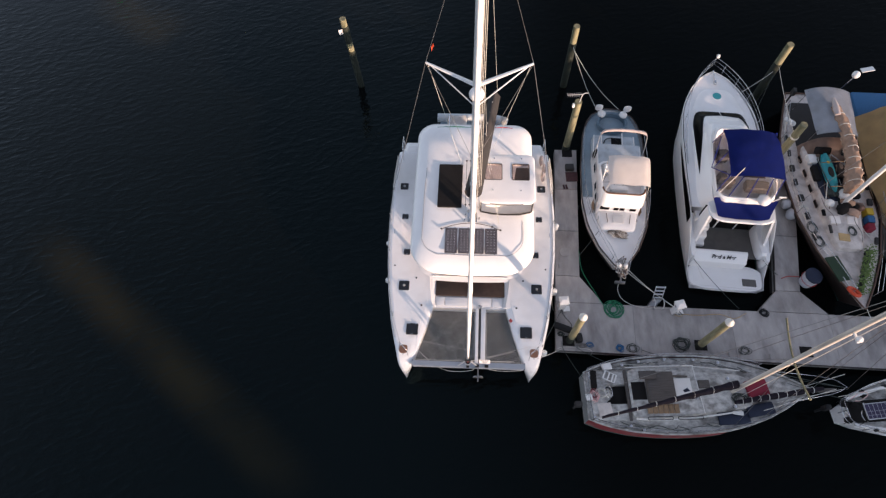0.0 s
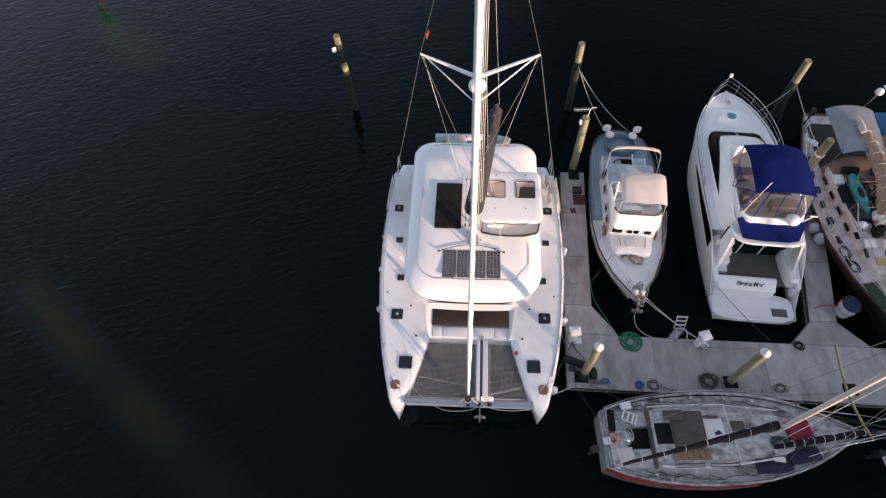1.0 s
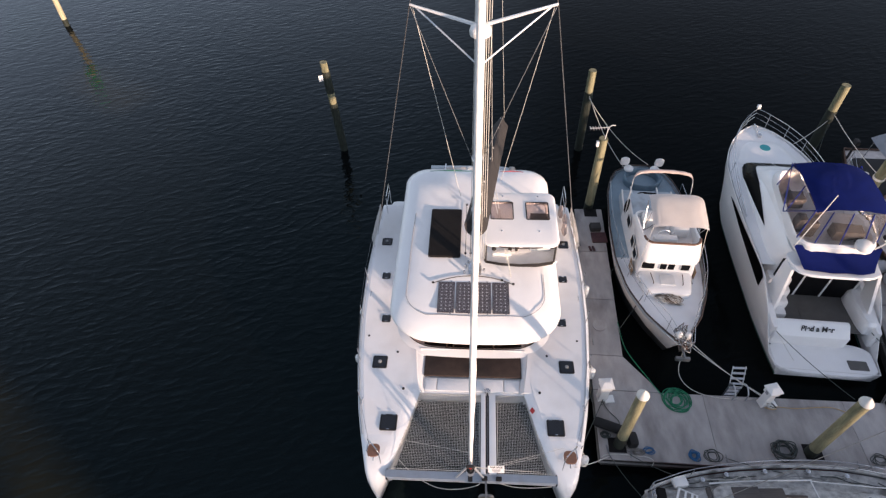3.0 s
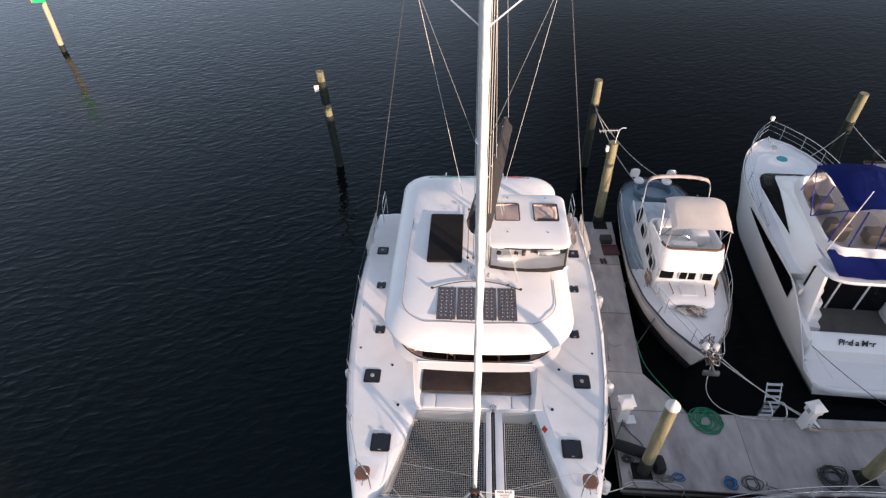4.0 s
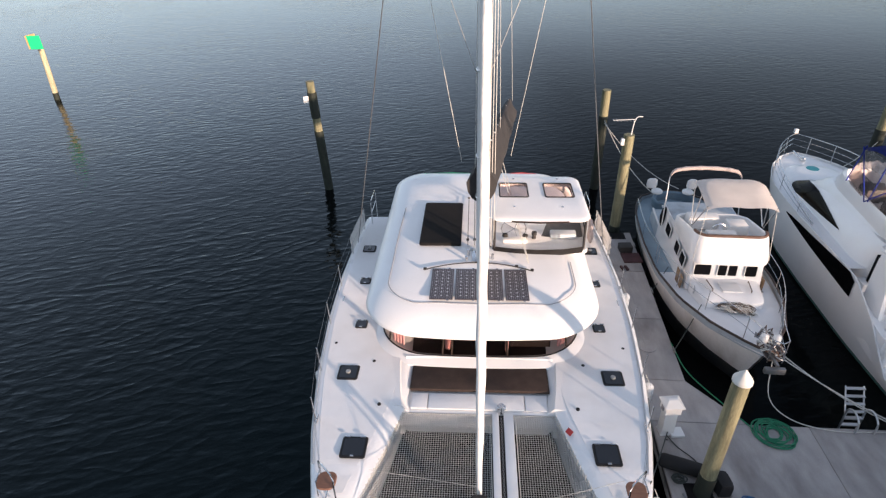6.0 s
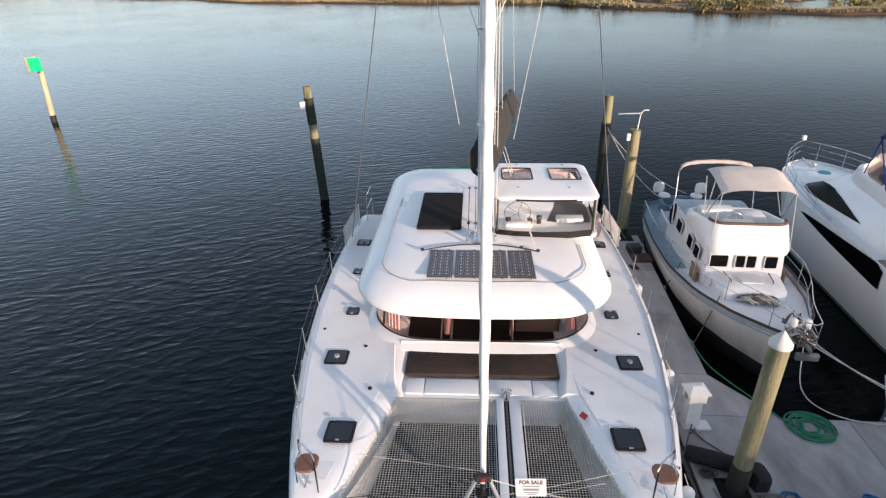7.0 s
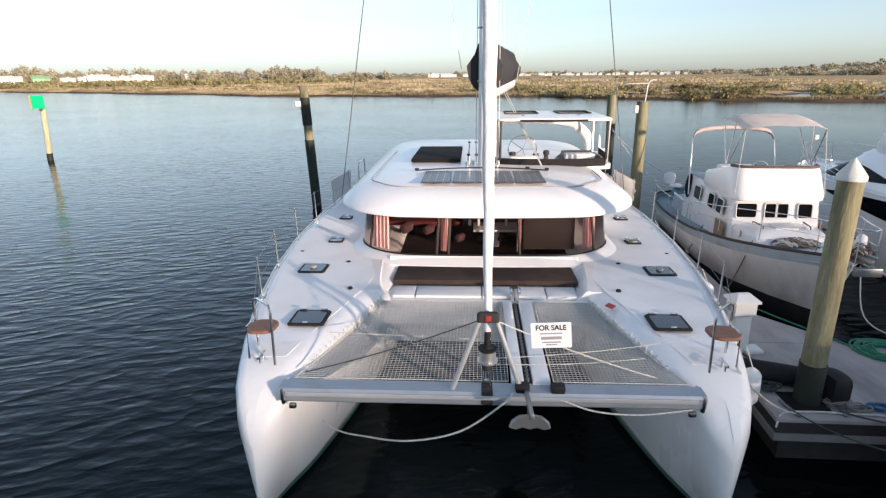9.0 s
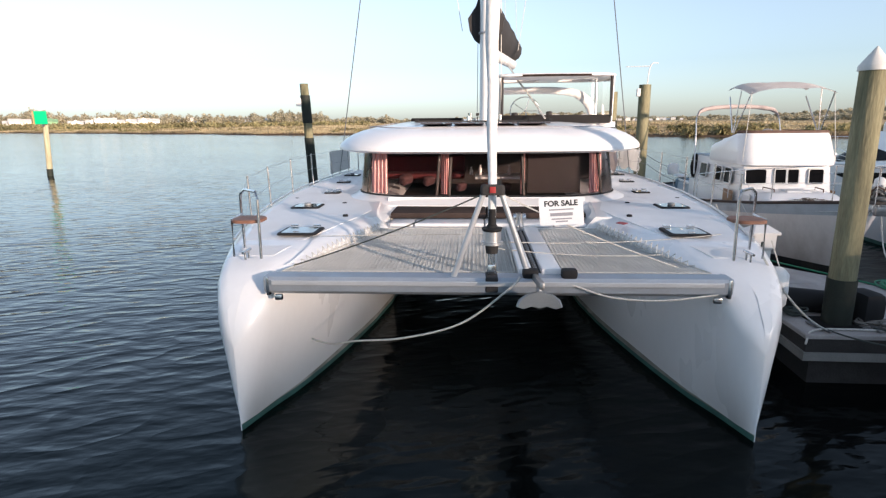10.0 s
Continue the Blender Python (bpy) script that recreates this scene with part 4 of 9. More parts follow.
part("sail_bag", bm, M["charcoal"], boom, "charcoal canvas sail stack bag", smooth=60)
bm = BM()
for i in range(9):
    t = i / 8
    p = B0.lerp(B1, 0.02 + 0.93 * t) + Vector((0, 0, 1.06 - 0.27 * t))
    box(bm, (0.05, 0.10, 0.05), p, 0.015, segs=1)
part("sail_bag_tie", bm, M["rope"], boom, "pale cord ties along the bag")
for v in (0.52, 0.60):
    p = B0.lerp(B1, v)
    bm = BM()
    tube(bm, [p, (1.10 + v * 0.2, 6.68, 3.26)], 0.010, 5)
    part("mainsheet", bm, M["rope"], cat, "white mainsheet line")

# roof top: solar panels, traveller, black sunpad, helm station
for i in range(4):
    u = -0.84 + i * 0.572
    bm = BM()
    z = roof_z(5.87) + 0.012
    box(bm, (0.525, 1.21, 0.022), (u, 5.87, z), 0.004, segs=1)
    pan = part("solar_panel", bm, M["pv"], cat, "dark flexible solar panel with pale cell corners")
    bm = BM()
    for a in range(5):
        for b in range(10):
            x, y = u - 0.272 + 0.545 * a / 4, 5.87 - 0.605 + 1.21 * b / 9
            r = 0.024
            if abs(x - u) > 0.262 or abs(y - 5.87) > 0.59:
                continue
            vs = [bm.verts.new(q) for q in ((x - r, y, z + 0.0125), (x, y - r, z + 0.0125), (x + r, y, z + 0.0125), (x, y + r, z + 0.0125))]
            bm.faces.new(vs)
    for a in range(1, 12):
        x = u - 0.272 + 0.545 * a / 12
        vs = [bm.verts.new(q) for q in ((x - 0.0012, 5.28, z + 0.0122), (x + 0.0012, 5.28, z + 0.0122), (x + 0.0012, 6.46, z + 0.0122), (x - 0.0012, 6.46, z + 0.0122))]
        bm.faces.new(vs)
    part("cell_grid", bm, M["pvline"], pan, "pale cell corners and bus bars")
    for v in (5.24, 6.50):
        bm = BM()
        box(bm, (0.05, 0.03, 0.02), (u + 0.15, v, z), 0.005, segs=1)
        part("clamp", bm, M["steel"], pan)
bm = BM()
tube(bm, [(-1.30 + 2.60 * i / 16, 6.72 - 0.34 * ((i - 8) / 8) ** 2, roof_z(6.6) + 0.035) for i in range(17)], 0.015, 6)
trv = part("mainsheet_traveller", bm, M["charcoal"], cat, "curved black traveller track")
for u, v in ((0.92, 6.55), (-1.28, 6.40), (1.28, 6.40)):
    bm = BM()
    box(bm, (0.08, 0.06, 0.05), (u, v, roof_z(6.6) + 0.055), 0.015)
    part("traveller_car", bm, M["rubber"], trv)
bm = BM()
prism(bm, rrect(1.08, 2.28, 0.06, at=(-0.98, 8.62)), roof_z(8.6) + 0.0, roof_z(8.6) + 0.07, 0.03)
part("sunpad", bm, M["black"], cat, "black canvas covered sunpad on the roof", smooth=40)
for u in (-0.27, -0.10):
    bm = BM()
    tube(bm, [(u, 7.55, roof_z(8)), (u, 7.56, roof_z(8) + 0.10), (u, 9.9, roof_z(9) + 0.10), (u, 9.92, roof_z(9))], 0.010, 6)
    for v in (7.56, 9.9):
        box(bm, (0.07, 0.07, 0.04), (u, v, roof_z(9) + 0.14), 0.012)
    part("roof_handrail", bm, M["charcoal"], cat, "dark roof handrail")
# coloured rails along the aft edge
for u0, u1, m_, lab in ((-1.72, 0.0, M["hose"], "green covered aft rail"), (0.92, 1.85, M["red"], "red covered aft rail")):
    bm = BM()
    tube(bm, [(u0, 11.92, 3.20), ((u0 + u1) / 2, 11.97, 3.22), (u1, 11.92, 3.20)], 0.022, 6)
    for u in (u0 + 0.1, u1 - 0.1):
        tube(bm, [(u, 11.92, 3.05), (u, 11.92, 3.2)], 0.012, 6)
    part("aft_rail", bm, m_, cat, lab)

# helm station: floor well, seat, windscreen, hard top
bm = BM()
loft(bm, [[(x, y, z) for x, y in rrect(2.32, 2.35, 0.2, at=(1.62, 8.55))] for z in (3.08, 3.185)])
helm = part("helm_station", bm, M["nonskid"], cat, "white raised helm station")
bm = BM()
box(bm, (0.6, 0.24, 0.14), (0.95, 7.80, 3.24), 0.05)
part("instrument_console", bm, M["white"], helm, "white instrument console", smooth=40)
for u, v, h in ((0.72, 7.9, 0.20), (1.22, 7.95, 0.16), (1.45, 8.0, 0.22)):
    bm = BM()
    loft(bm, [[(u + r * math.cos(k * math.pi / 6), v + r * math.sin(k * math.pi / 6), 3.19 + z * h) for k in range(12)] for z, r in ((0, 0.06), (0.5, 0.045), (0.6, 0.07), (0.95, 0.065), (1.0, 0.03))])
    part("winch", bm, M["charcoal"], helm, "dark self-tailing winch", smooth=50)
bm = BM()
box(bm, (0.62, 0.30, 0.14), (2.18, 8.15, 3.26), 0.04)
part("deck_locker", bm, M["tubegrey"], helm, "low grey locker lid", smooth=40)
# sheet added on the helm floor to stand for the dark space aft
bm = BM()
prism(bm, rrect(2.05, 1.55, 0.08, at=(1.62, 8.90)), 3.187, 3.205)
part("helm_mat", bm, M["grey"], helm, "grey sheet standing for the dark space behind the helm")
# white arched back rail behind the helm
bm = BM()
rings = []
for c in smooth_path([(0.42, 9.75, 3.90), (1.2, 9.80, 3.92), (1.9, 9.80, 3.90), (2.32, 9.76, 3.80), (2.55, 9.72, 3.55), (2.60, 9.70, 3.2)], 5):
    rings.append([c + Vector((0.03 * math.cos(a) * (1 if c.x < 2.3 else 2.2), 0.05 * math.sin(a), 0.085 * math.cos(a))) for a in [k * math.pi / 5 for k in range(10)]])
loft(bm, rings)
part("back_rail", bm, M["gelcoat"], helm, "white arched back rail", smooth=60)
bm = BM()
tube(bm, [(0.95 + 0.30 * math.cos(k * math.pi / 10), 8.12, 3.42 + 0.30 * math.sin(k * math.pi / 10)) for k in range(20)], 0.012, 6, closed=True)
for k in range(5):
    a = k * 2 * math.pi / 5
    tube(bm, [(0.95, 8.12, 3.42), (0.95 + 0.30 * math.cos(a), 8.12, 3.42 + 0.30 * math.sin(a))], 0.008, 5)
part("steering_wheel", bm, M["steel"], helm, smooth=60)
# hard top, cut through for two roof windows
bm = BM()
rings = []
for inset, z in ((0.05, 4.085), (0.0, 4.10), (0.0, 4.125), (0.03, 4.145), (0.10, 4.158), (0.3, 4.17)):
    rings.append([(x, y + 0.10 * (max(0, 8.2 - y) ** 2) * 0.4 * ((x - 1.5) / 1.2) ** 2, z) for x, y in rrect(2.46 - inset * 1.6, 2.55 - inset * 1.6, max(0.12, 0.30 - inset * 0.2), 6, at=(1.50, 8.45))])
loft(bm, rings, cap0=False, cap1=False)
bm.verts.ensure_lookup_table()
n = len(rings[0])
low, high = list(bm.verts[:n]), list(bm.verts[-n:])
holes = []
for u in (0.92, 2.10):
    ring = rrect(0.72, 0.80, 0.04, 3, at=(u, 8.79))
    holes.append(([bm.verts.new((x, y, 4.085)) for x, y in ring], [bm.verts.new((x, y, 4.17)) for x, y in ring]))
for level, outer in ((0, low), (1, high)):
    loops = [outer] + [h[level] for h in holes]
    edges = []
    for lp in loops:
        for p, q in zip(lp, lp[1:] + lp[:1]):
            edges.append(bm.edges.get((p, q)) or bm.edges.new((p, q)))
    bmesh.ops.triangle_fill(bm, use_beauty=True, edges=edges)
for lo_, hi_ in holes:
    for k in range(len(lo_)):
        bm.faces.new((lo_[k], lo_[(k + 1) % len(lo_)], hi_[(k + 1) % len(lo_)], hi_[k]))
hard = part("hard_top", bm, M["gelcoat"], cat, "white moulded hard top over the helm", smooth=40)
for u in (0.92, 2.10):
    bm = BM()
    tube(bm, [(x, y, 4.176) for x, y in rrect(0.74, 0.82, 0.05, 4, at=(u, 8.79))], 0.018, 6, closed=True)
    w = part("roof_window", bm, M["rubber"], hard, "roof window with a dark seal", smooth=60)
    bm = BM()
    prism(bm, rrect(0.71, 0.79, 0.04, at=(u, 8.79)), 4.162, 4.168)
    part("pane", bm, M["smoke"], w, "tinted roof window pane").visible_shadow = False
for u, v in ((0.9, 7.85), (2.1, 7.85), (0.95, 9.5), (2.15, 9.5)):
    bm = BM()
    prism(bm, [(u + 0.035 * math.cos(i * math.pi / 5), v + 0.035 * math.sin(i * math.pi / 5)) for i in range(10)], 4.14, 4.185, 0.01)
    part("roof_fitting", bm, M["steel"], hard)
for u, v in ((0.35, 7.35), (2.66, 7.35), (0.40, 9.5), (2.62, 9.5)):
    bm = BM()
    tube(bm, [(u, v + (0.06 if v < 8 else -0.1), 3.15), (u, v, 4.13)], 0.024, 8)
    part("hard_top_post", bm, M["alu"], hard, smooth=60)
# clear vinyl windscreen with a dark hem
front = [(0.30, 7.50), (0.40, 7.30), (0.9, 7.20), (1.5, 7.16), (2.1, 7.20), (2.60, 7.32), (2.70, 7.52), (2.70, 9.2)]
for z0, z1, mm, nm, lab in ((3.16, 3.33, M["charcoal"], "windscreen_hem", "dark canvas hem"), (3.33, 4.09, M["clear"], "windscreen", "clear vinyl windscreen"), (4.085, 4.130, M["brown"], "windscreen_head", "dark canvas strip")):
    bm = BM()
    lift = -0.02 if z0 > 4.0 else 0.0
    loft(bm, [[(x, y + lift, z0) for x, y in front], [(x, y + lift + (0.05 if 3.5 < z1 < 4.1 else 0), z1) for x, y in front]], closed=False)
    if mm is not M["clear"]:
        r = bmesh.ops.solidify(bm, geom=bm.faces[:], thickness=0.012)
    ob = part(nm, bm, mm, hard, lab, smooth=60)
    if mm is M["clear"]:
        ob.visible_shadow = False
for x, y in ((0.40, 7.29), (2.62, 7.31)):
    bm = BM()
    tube(bm, [(x, y, 3.3), (x, y + 0.05, 4.08)], 0.03, 6)
    part("windscreen_edge", bm, M["charcoal"], hard, "dark canvas edging")
# canvas bag and ropes heaped by the right side deck
for k, (u, v) in enumerate(((3.35, 9.9), (3.42, 10.35), (3.3, 10.8))):
    bm = BM()
    bmesh.ops.create_icosphere(bm, subdivisions=3, radius=1.0)
    for q in bm.verts:
        nn = 1 + 0.35 * noise.noise(q.co * 1.7 + Vector((k * 9, 0, 0)))
        q.co = Vector((u + q.co.x * 0.09 * nn, v + q.co.y * 0.24 * nn, 2.22 + q.co.z * 0.26 * nn))
    part("lifeline_bag", bm, M["pinkcanvas"], cat, "limp pale canvas bag tied to the lifeline", smooth=70)
# pale weather cloths on the aft lifelines
for s in (-1, 1):
    bm = BM()
    rows = []
    for i in range(25):
        v = 9.0 + 1.8 * i / 24
        x = s * (lerp_table(UO, v) - 0.07) + 0.03
        drop = 0.50 + 0.10 * noise.noise((v * 2.2, s, 3)) if s > 0 else 0.54
        rows.append([(x + (0.07 if s > 0 else 0.02) * noise.noise((v * 5, k * 0.9, 2)) * (k > 0), v, 2.52 - drop * k / 6) for k in range(7)])
    loft(bm, rows, closed=False)
    bmesh.ops.solidify(bm, geom=bm.faces[:], thickness=0.008)
    part("weather_cloth", bm, M["white"], cat, "pale weather cloth laced to the lifelines", smooth=60)
    # stern steps
    bm = BM()
    for i in range(3):
        box(bm, (1.5, 0.42, 0.12), (s * 2.6 + 0.03, 11.72 + i * 0.4, 1.42 - i * 0.32), 0.03)
    part("stern_steps", bm, M["gelcoat"], cat, smooth=40)
    bm = BM()
    u = s * 3.42 + 0.03
    tube(bm, [(u, 10.9, 1.9), (u, 10.9, 2.6), (u, 11.0, 2.7), (u, 11.7, 2.7), (u, 11.8, 2.6), (u, 11.8, 1.6)], 0.016, 8)
    tube(bm, [(u, 10.9, 2.3), (u, 11.8, 2.3)], 0.012, 8)
    part("pushpit", bm, M["steel"], cat, "stainless pushpit rail", smooth=60)

# walkway, chain channel and net between the bows
for u0, u1 in ((0.30, 0.44), (0.54, 0.74)):
    bm = BM()
    box(bm, (u1 - u0, 2.40, 0.09), ((u0 + u1) / 2, 2.14, 1.68), 0.02)
    part("walkway", bm, M["gelcoat"], cat, "white narrow walkway to the crossbeam", smooth=40)
bm = BM()
box(bm, (0.10, 2.4, 0.02), (0.49, 2.14, 1.655))
part("chain_channel", bm, M["charcoal"], cat, "dark anchor chain channel")
bm = BM()
for i in range(48):
    v = 1.0 + i * 0.048
    q = [(0.49 + 0.016 * math.cos(a) * (1 if i % 2 else 0.4), v + 0.030 * math.sin(a), 1.685 + 0.016 * math.cos(a) * (0.4 if i % 2 else 1)) for a in [k * math.pi / 4 for k in range(8)]]
    tube(bm, q, 0.006, 4, closed=True)
part("anchor_chain", bm, M["wire"], cat, "galvanised anchor chain", kind="stuff")
bm = BM()
tube(bm, [(0.49, 3.36, 1.72), (0.49, 3.36, 1.92)], 0.07, 12)
tube(bm, [(0.40, 3.36, 1.86), (0.58, 3.36, 1.86)], 0.055, 12)
part("windlass", bm, M["steel"], cat, "stainless anchor windlass", smooth=50)


CORD = 0.0035


def net(u_left, u_right, v0, v1, pitch=0.046):
    """Knotted netting: two sets of thin bands, each trimmed to the edges."""
    bm = BM()
    def zz(u, v):
        return 1.665 + 0.04 * (v - v0) / (v1 - v0) - 0.03 * math.sin(math.pi * (v - v0) / (v1 - v0))
    def strand(pts, w, across):
        for (a, b) in zip(pts, pts[1:]):
            d = Vector((w, 0)) if across else Vector((0, w))
            vs = [bm.verts.new((a[0] - d.x, a[1] - d.y, zz(*a))), bm.verts.new((a[0] + d.x, a[1] + d.y, zz(*a))), bm.verts.new((b[0] + d.x, b[1] + d.y, zz(*b))), bm.verts.new((b[0] - d.x, b[1] - d.y, zz(*b)))]
            bm.faces.new(vs)
            up = Vector((0, 0, CORD))
            bm.faces.new([bm.verts.new(Vector((*q, zz(*q))) + e) for q, e in ((a, -up), (a, up), (b, up), (b, -up))])
    v = v0
    while v <= v1:
        l, r = u_left(v), u_right(v)
        strand([(l + (r - l) * i / 6, v) for i in range(7)], 0.0031, False)
        v += pitch
    u = -2.2
    while u < 2.3:
        inside = [v0 + (v1 - v0) * i / 60 for i in range(61) if u_left(v0 + (v1 - v0) * i / 60) <= u <= u_right(v0 + (v1 - v0) * i / 60)]
        if len(inside) > 2:
            a, b = inside[0], inside[-1]
            strand([(u, a + (b - a) * i / 6) for i in range(7)], 0.0031, True)
        u += pitch
    return bm


M["net"] = mat("net_cord", (0.62, 0.62, 0.60), 0.8, vary=0.15, scale=3)
edge_l = lambda v: -(lerp_table(UI, v) + 0.01)
edge_r = lambda v: lerp_table(UI, v) + 0.07
for a, b in ((edge_l, lambda v: 0.27), (lambda v: 0.78, edge_r)):
    part("trampoline_net", net(a, b, 0.98, 3.31), M["net"], cat, "pale knotted trampoline netting", kind="stuff")
    bm = BM()
    ring = [(a(v), v) for v in (1.02, 1.5, 2, 2.5, 3.0, 3.28)] + [(b(v), v) for v in (3.28, 3.0, 2.5, 2, 1.5, 1.02)]
    tube(bm, [(x, y, 1.665 + 0.017 * (y - 0.98)) for x, y in ring], 0.008, 6, closed=True)
    part("net_border", bm, M["rope"], cat, "white bolt rope round the net")
bm = BM()
tube(bm, sag((edge_l(1.3), 1.05, 1.72), STAY, 0.04), 0.008, 5)
part("bridle_line", bm, M["ropedark"], cat)
bm = BM()
tube(bm, sag((1.95, 1.05, 1.72), STAY, 0.04), 0.008, 5)
part("bridle_line", bm, M["rope"], cat, "white bridle line")
bm = BM()
tube(bm, sag((0.06, 0.90, 2.02), (2.62, 1.66, 1.95), 0.05), 0.005, 5)
part("furling_line", bm, M["rope"], cat)
bm = BM()
tube(bm, sag((0.06, 0.90, 1.95), (1.92, 1.45, 1.76), 0.04), 0.005, 5)
part("furling_line", bm, M["rope"], cat)
bm = BM()
tube(bm, [(-2.0, 1.75, 1.9), (0, 1.4, 2.0), (0.02, 0.88, 2.08)], 0.005, 5)
part("furling_line", bm, M["rope"], cat)

# anchor under the beam
bm = BM()
box(bm, (0.05, 0.75, 0.07), (0.45, 0.52, 1.72), 0.015, pose(0, 0, 0, -8))
part("anchor_shank", bm, M["wire"], cat, "galvanised anchor shank", smooth=30)
bm = BM()
blade = [(-0.26, 0.0), (-0.235, 0.07), (-0.15, 0.125), (0.0, 0.14), (0.15, 0.125), (0.235, 0.07), (0.26, 0.0), (0.19, -0.035), (0.09, -0.02), (0.0, -0.06), (-0.09, -0.02), (-0.19, -0.035)]
loft(bm, [[(0.46 + x * k, 0.40 + 0.10 * y + dv, 1.50 + y * k + 0.07 * (1 - abs(x) / 0.26) * dz) for x, y in blade] for k, dv, dz in ((0.78, -0.035, 0.6), (0.84, -0.02, 0.4), (0.84, 0.0, 0.4), (0.78, 0.03, 0.2))])
tube(bm, [(0.46, 0.40, 1.56), (0.46, 0.46, 1.70)], 0.028, 8)
part("anchor", bm, M["wire"], cat, "galvanised broad-bladed anchor on the bow roller", smooth=30)
for u in (0.36, 0.75):
    bm = BM()
    box(bm, (0.16, 0.12, 0.10), (u + 0.05, 0.82, 1.71), 0.03)
    part("bow_roller", bm, M["rubber"], cat, "black bow roller cheek", smooth=40)
# slack white mooring line from the beam to the port hull
bm = BM()
tube(bm, smooth_path([(0.30, 0.72, 1.70), (0.2, 0.66, 1.60), (-0.28, 0.68, 1.22), (-0.88, 0.76, 1.02), (-1.45, 1.05, 0.86), (-1.85, 1.4, 0.68), (-2.22, 1.78, 0.60)]), 0.011, 6)
part("slack_line", bm, M["rope"], cat, "slack white mooring line", smooth=70)
bm = BM()
tube(bm, smooth_path([(0.8, 0.74, 1.62), (1.2, 0.70, 1.50), (1.7, 0.70, 1.47), (2.25, 0.74, 1.52)]), 0.010, 6)
part("slack_line", bm, M["rope"], cat, smooth=70)

# salon seen through the glazing, the room's dimness put into its near-black colour
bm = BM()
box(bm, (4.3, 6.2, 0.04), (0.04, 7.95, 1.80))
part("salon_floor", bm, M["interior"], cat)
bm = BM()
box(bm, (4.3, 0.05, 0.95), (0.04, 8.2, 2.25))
part("salon_bulkhead", bm, M["interior"], cat, "salon bulkhead, near black for the dim room")
bm = BM()
box(bm, (1.5, 0.6, 0.10), (-1.1, 6.6, 2.16), 0.04)
box(bm, (1.5, 0.15, 0.40), (-1.1, 6.95, 2.30), 0.05)
part("settee", bm, M["redseat"], cat, "red upholstered settee", smooth=40)
for u, v, z, r in ((-1.45, 6.15, 2.12, 0.12), (-1.02, 6.1, 2.10, 0.11), (0.05, 5.75, 2.02, 0.10), (0.42, 5.8, 2.02, 0.10), (-0.40, 5.8, 2.02, 0.10)):
    bm = BM()
    box(bm, (r * 2.2, r * 1.2, r * 1.5), (0, 0, 0), 0.05, pose(u, v, z, 20, 8 * u, 25 * z))
    part("cushion", bm, M["dullmat"], cat, "dull red loose cushion", smooth=60)
for u, h in ((-0.22, 0.15), (-0.05, 0.19), (0.12, 0.13), (0.48, 0.17)):
    bm = BM()
    loft(bm, [[(u + r * math.cos(k * math.pi / 6), 5.95 + r * math.sin(k * math.pi / 6), 2.225 + z * h) for k in range(12)] for z, r in ((0, 0.028), (0.6, 0.03), (0.75, 0.014), (1.0, 0.013))])
    part("bottle", bm, M["white"], cat, "white bottle on the salon table", smooth=50)
for u in (-0.28, 0.52):
    bm = BM()
    box(bm, (0.30, 0.02, 0.05), (u, 6.4, 2.66), 0.01)
    part("cabin_light", bm, M["white"], cat, "slim white lamp strip under the deckhead")
bm = BM()
box(bm, (0.9, 0.6, 0.05), (0.3, 5.9, 2.20), 0.02)
tube(bm, [(0.3, 5.9, 1.82), (0.3, 5.9, 2.2)], 0.05, 8)
part("salon_table", bm, M["white"], cat, smooth=40)
bm = BM()
for u in (-0.3, 0.55):
    box(bm, (0.3, 0.3, 0.02), (u, 6.9, 2.62))
part("ceiling_light", bm, M["white"], cat)


def curtain(u0, u1, v0, v1, mm):
    bm = BM()
    n = 28
    ringa, ringb = [], []
    for i in range(n + 1):
        t = i / n
        w = 0.030 * math.sin(t * 26)
        ringa.append((u0 + (u1 - u0) * t, v0 + (v1 - v0) * t + w, 1.99))
        ringb.append((u0 + (u1 - u0) * t, v0 + (v1 - v0) * t + w * 0.7 + 0.1, 2.74))
    loft(bm, [ringa, ringb], closed=False)
    part("curtain", bm, mm, cat, "pink gathered curtain behind the glazing", smooth=70)


curtain(-1.98, -1.68, 5.24, 5.08, M["pink"])
curtain(-0.74, -0.60, 4.98, 4.96, M["pink"])
curtain(0.62, 0.70, 4.96, 4.96, M["pink"])
curtain(1.80, 2.04, 5.12, 5.30, M["pink"])
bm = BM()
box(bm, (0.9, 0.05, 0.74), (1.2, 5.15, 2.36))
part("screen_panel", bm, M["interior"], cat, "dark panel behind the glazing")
# red diamond sticker on the deck edge
bm = BM()
prism(bm, [(1.80 + 0.08, 2.77), (1.80, 2.88), (1.80 - 0.08, 2.77), (1.80, 2.66)], 1.875, 1.882)
part("diamond_sticker", bm, M["red"], cat, "red diamond sticker")


# sale board tied to the bridle
def text_mesh(body, size, material, parent, name="lettering", m=None):
    cu = bpy.data.curves.new(name, "FONT")
    cu.body, cu.size, cu.extrude, cu.offset, cu.align_x, cu.align_y = body, size, 0.0015, size * 0.03, "CENTER", "CENTER"
    ob = new(name, cu)
    bpy.context.view_layer.update()
    me = bpy.data.meshes.new_from_object(ob.evaluated_get(bpy.context.evaluated_depsgraph_get()))
    bpy.data.objects.remove(ob)
    me.materials.append(material)
    t = new(name, me)
    t.parent = parent
    if m is not None:
        t.matrix_local = m
    return t


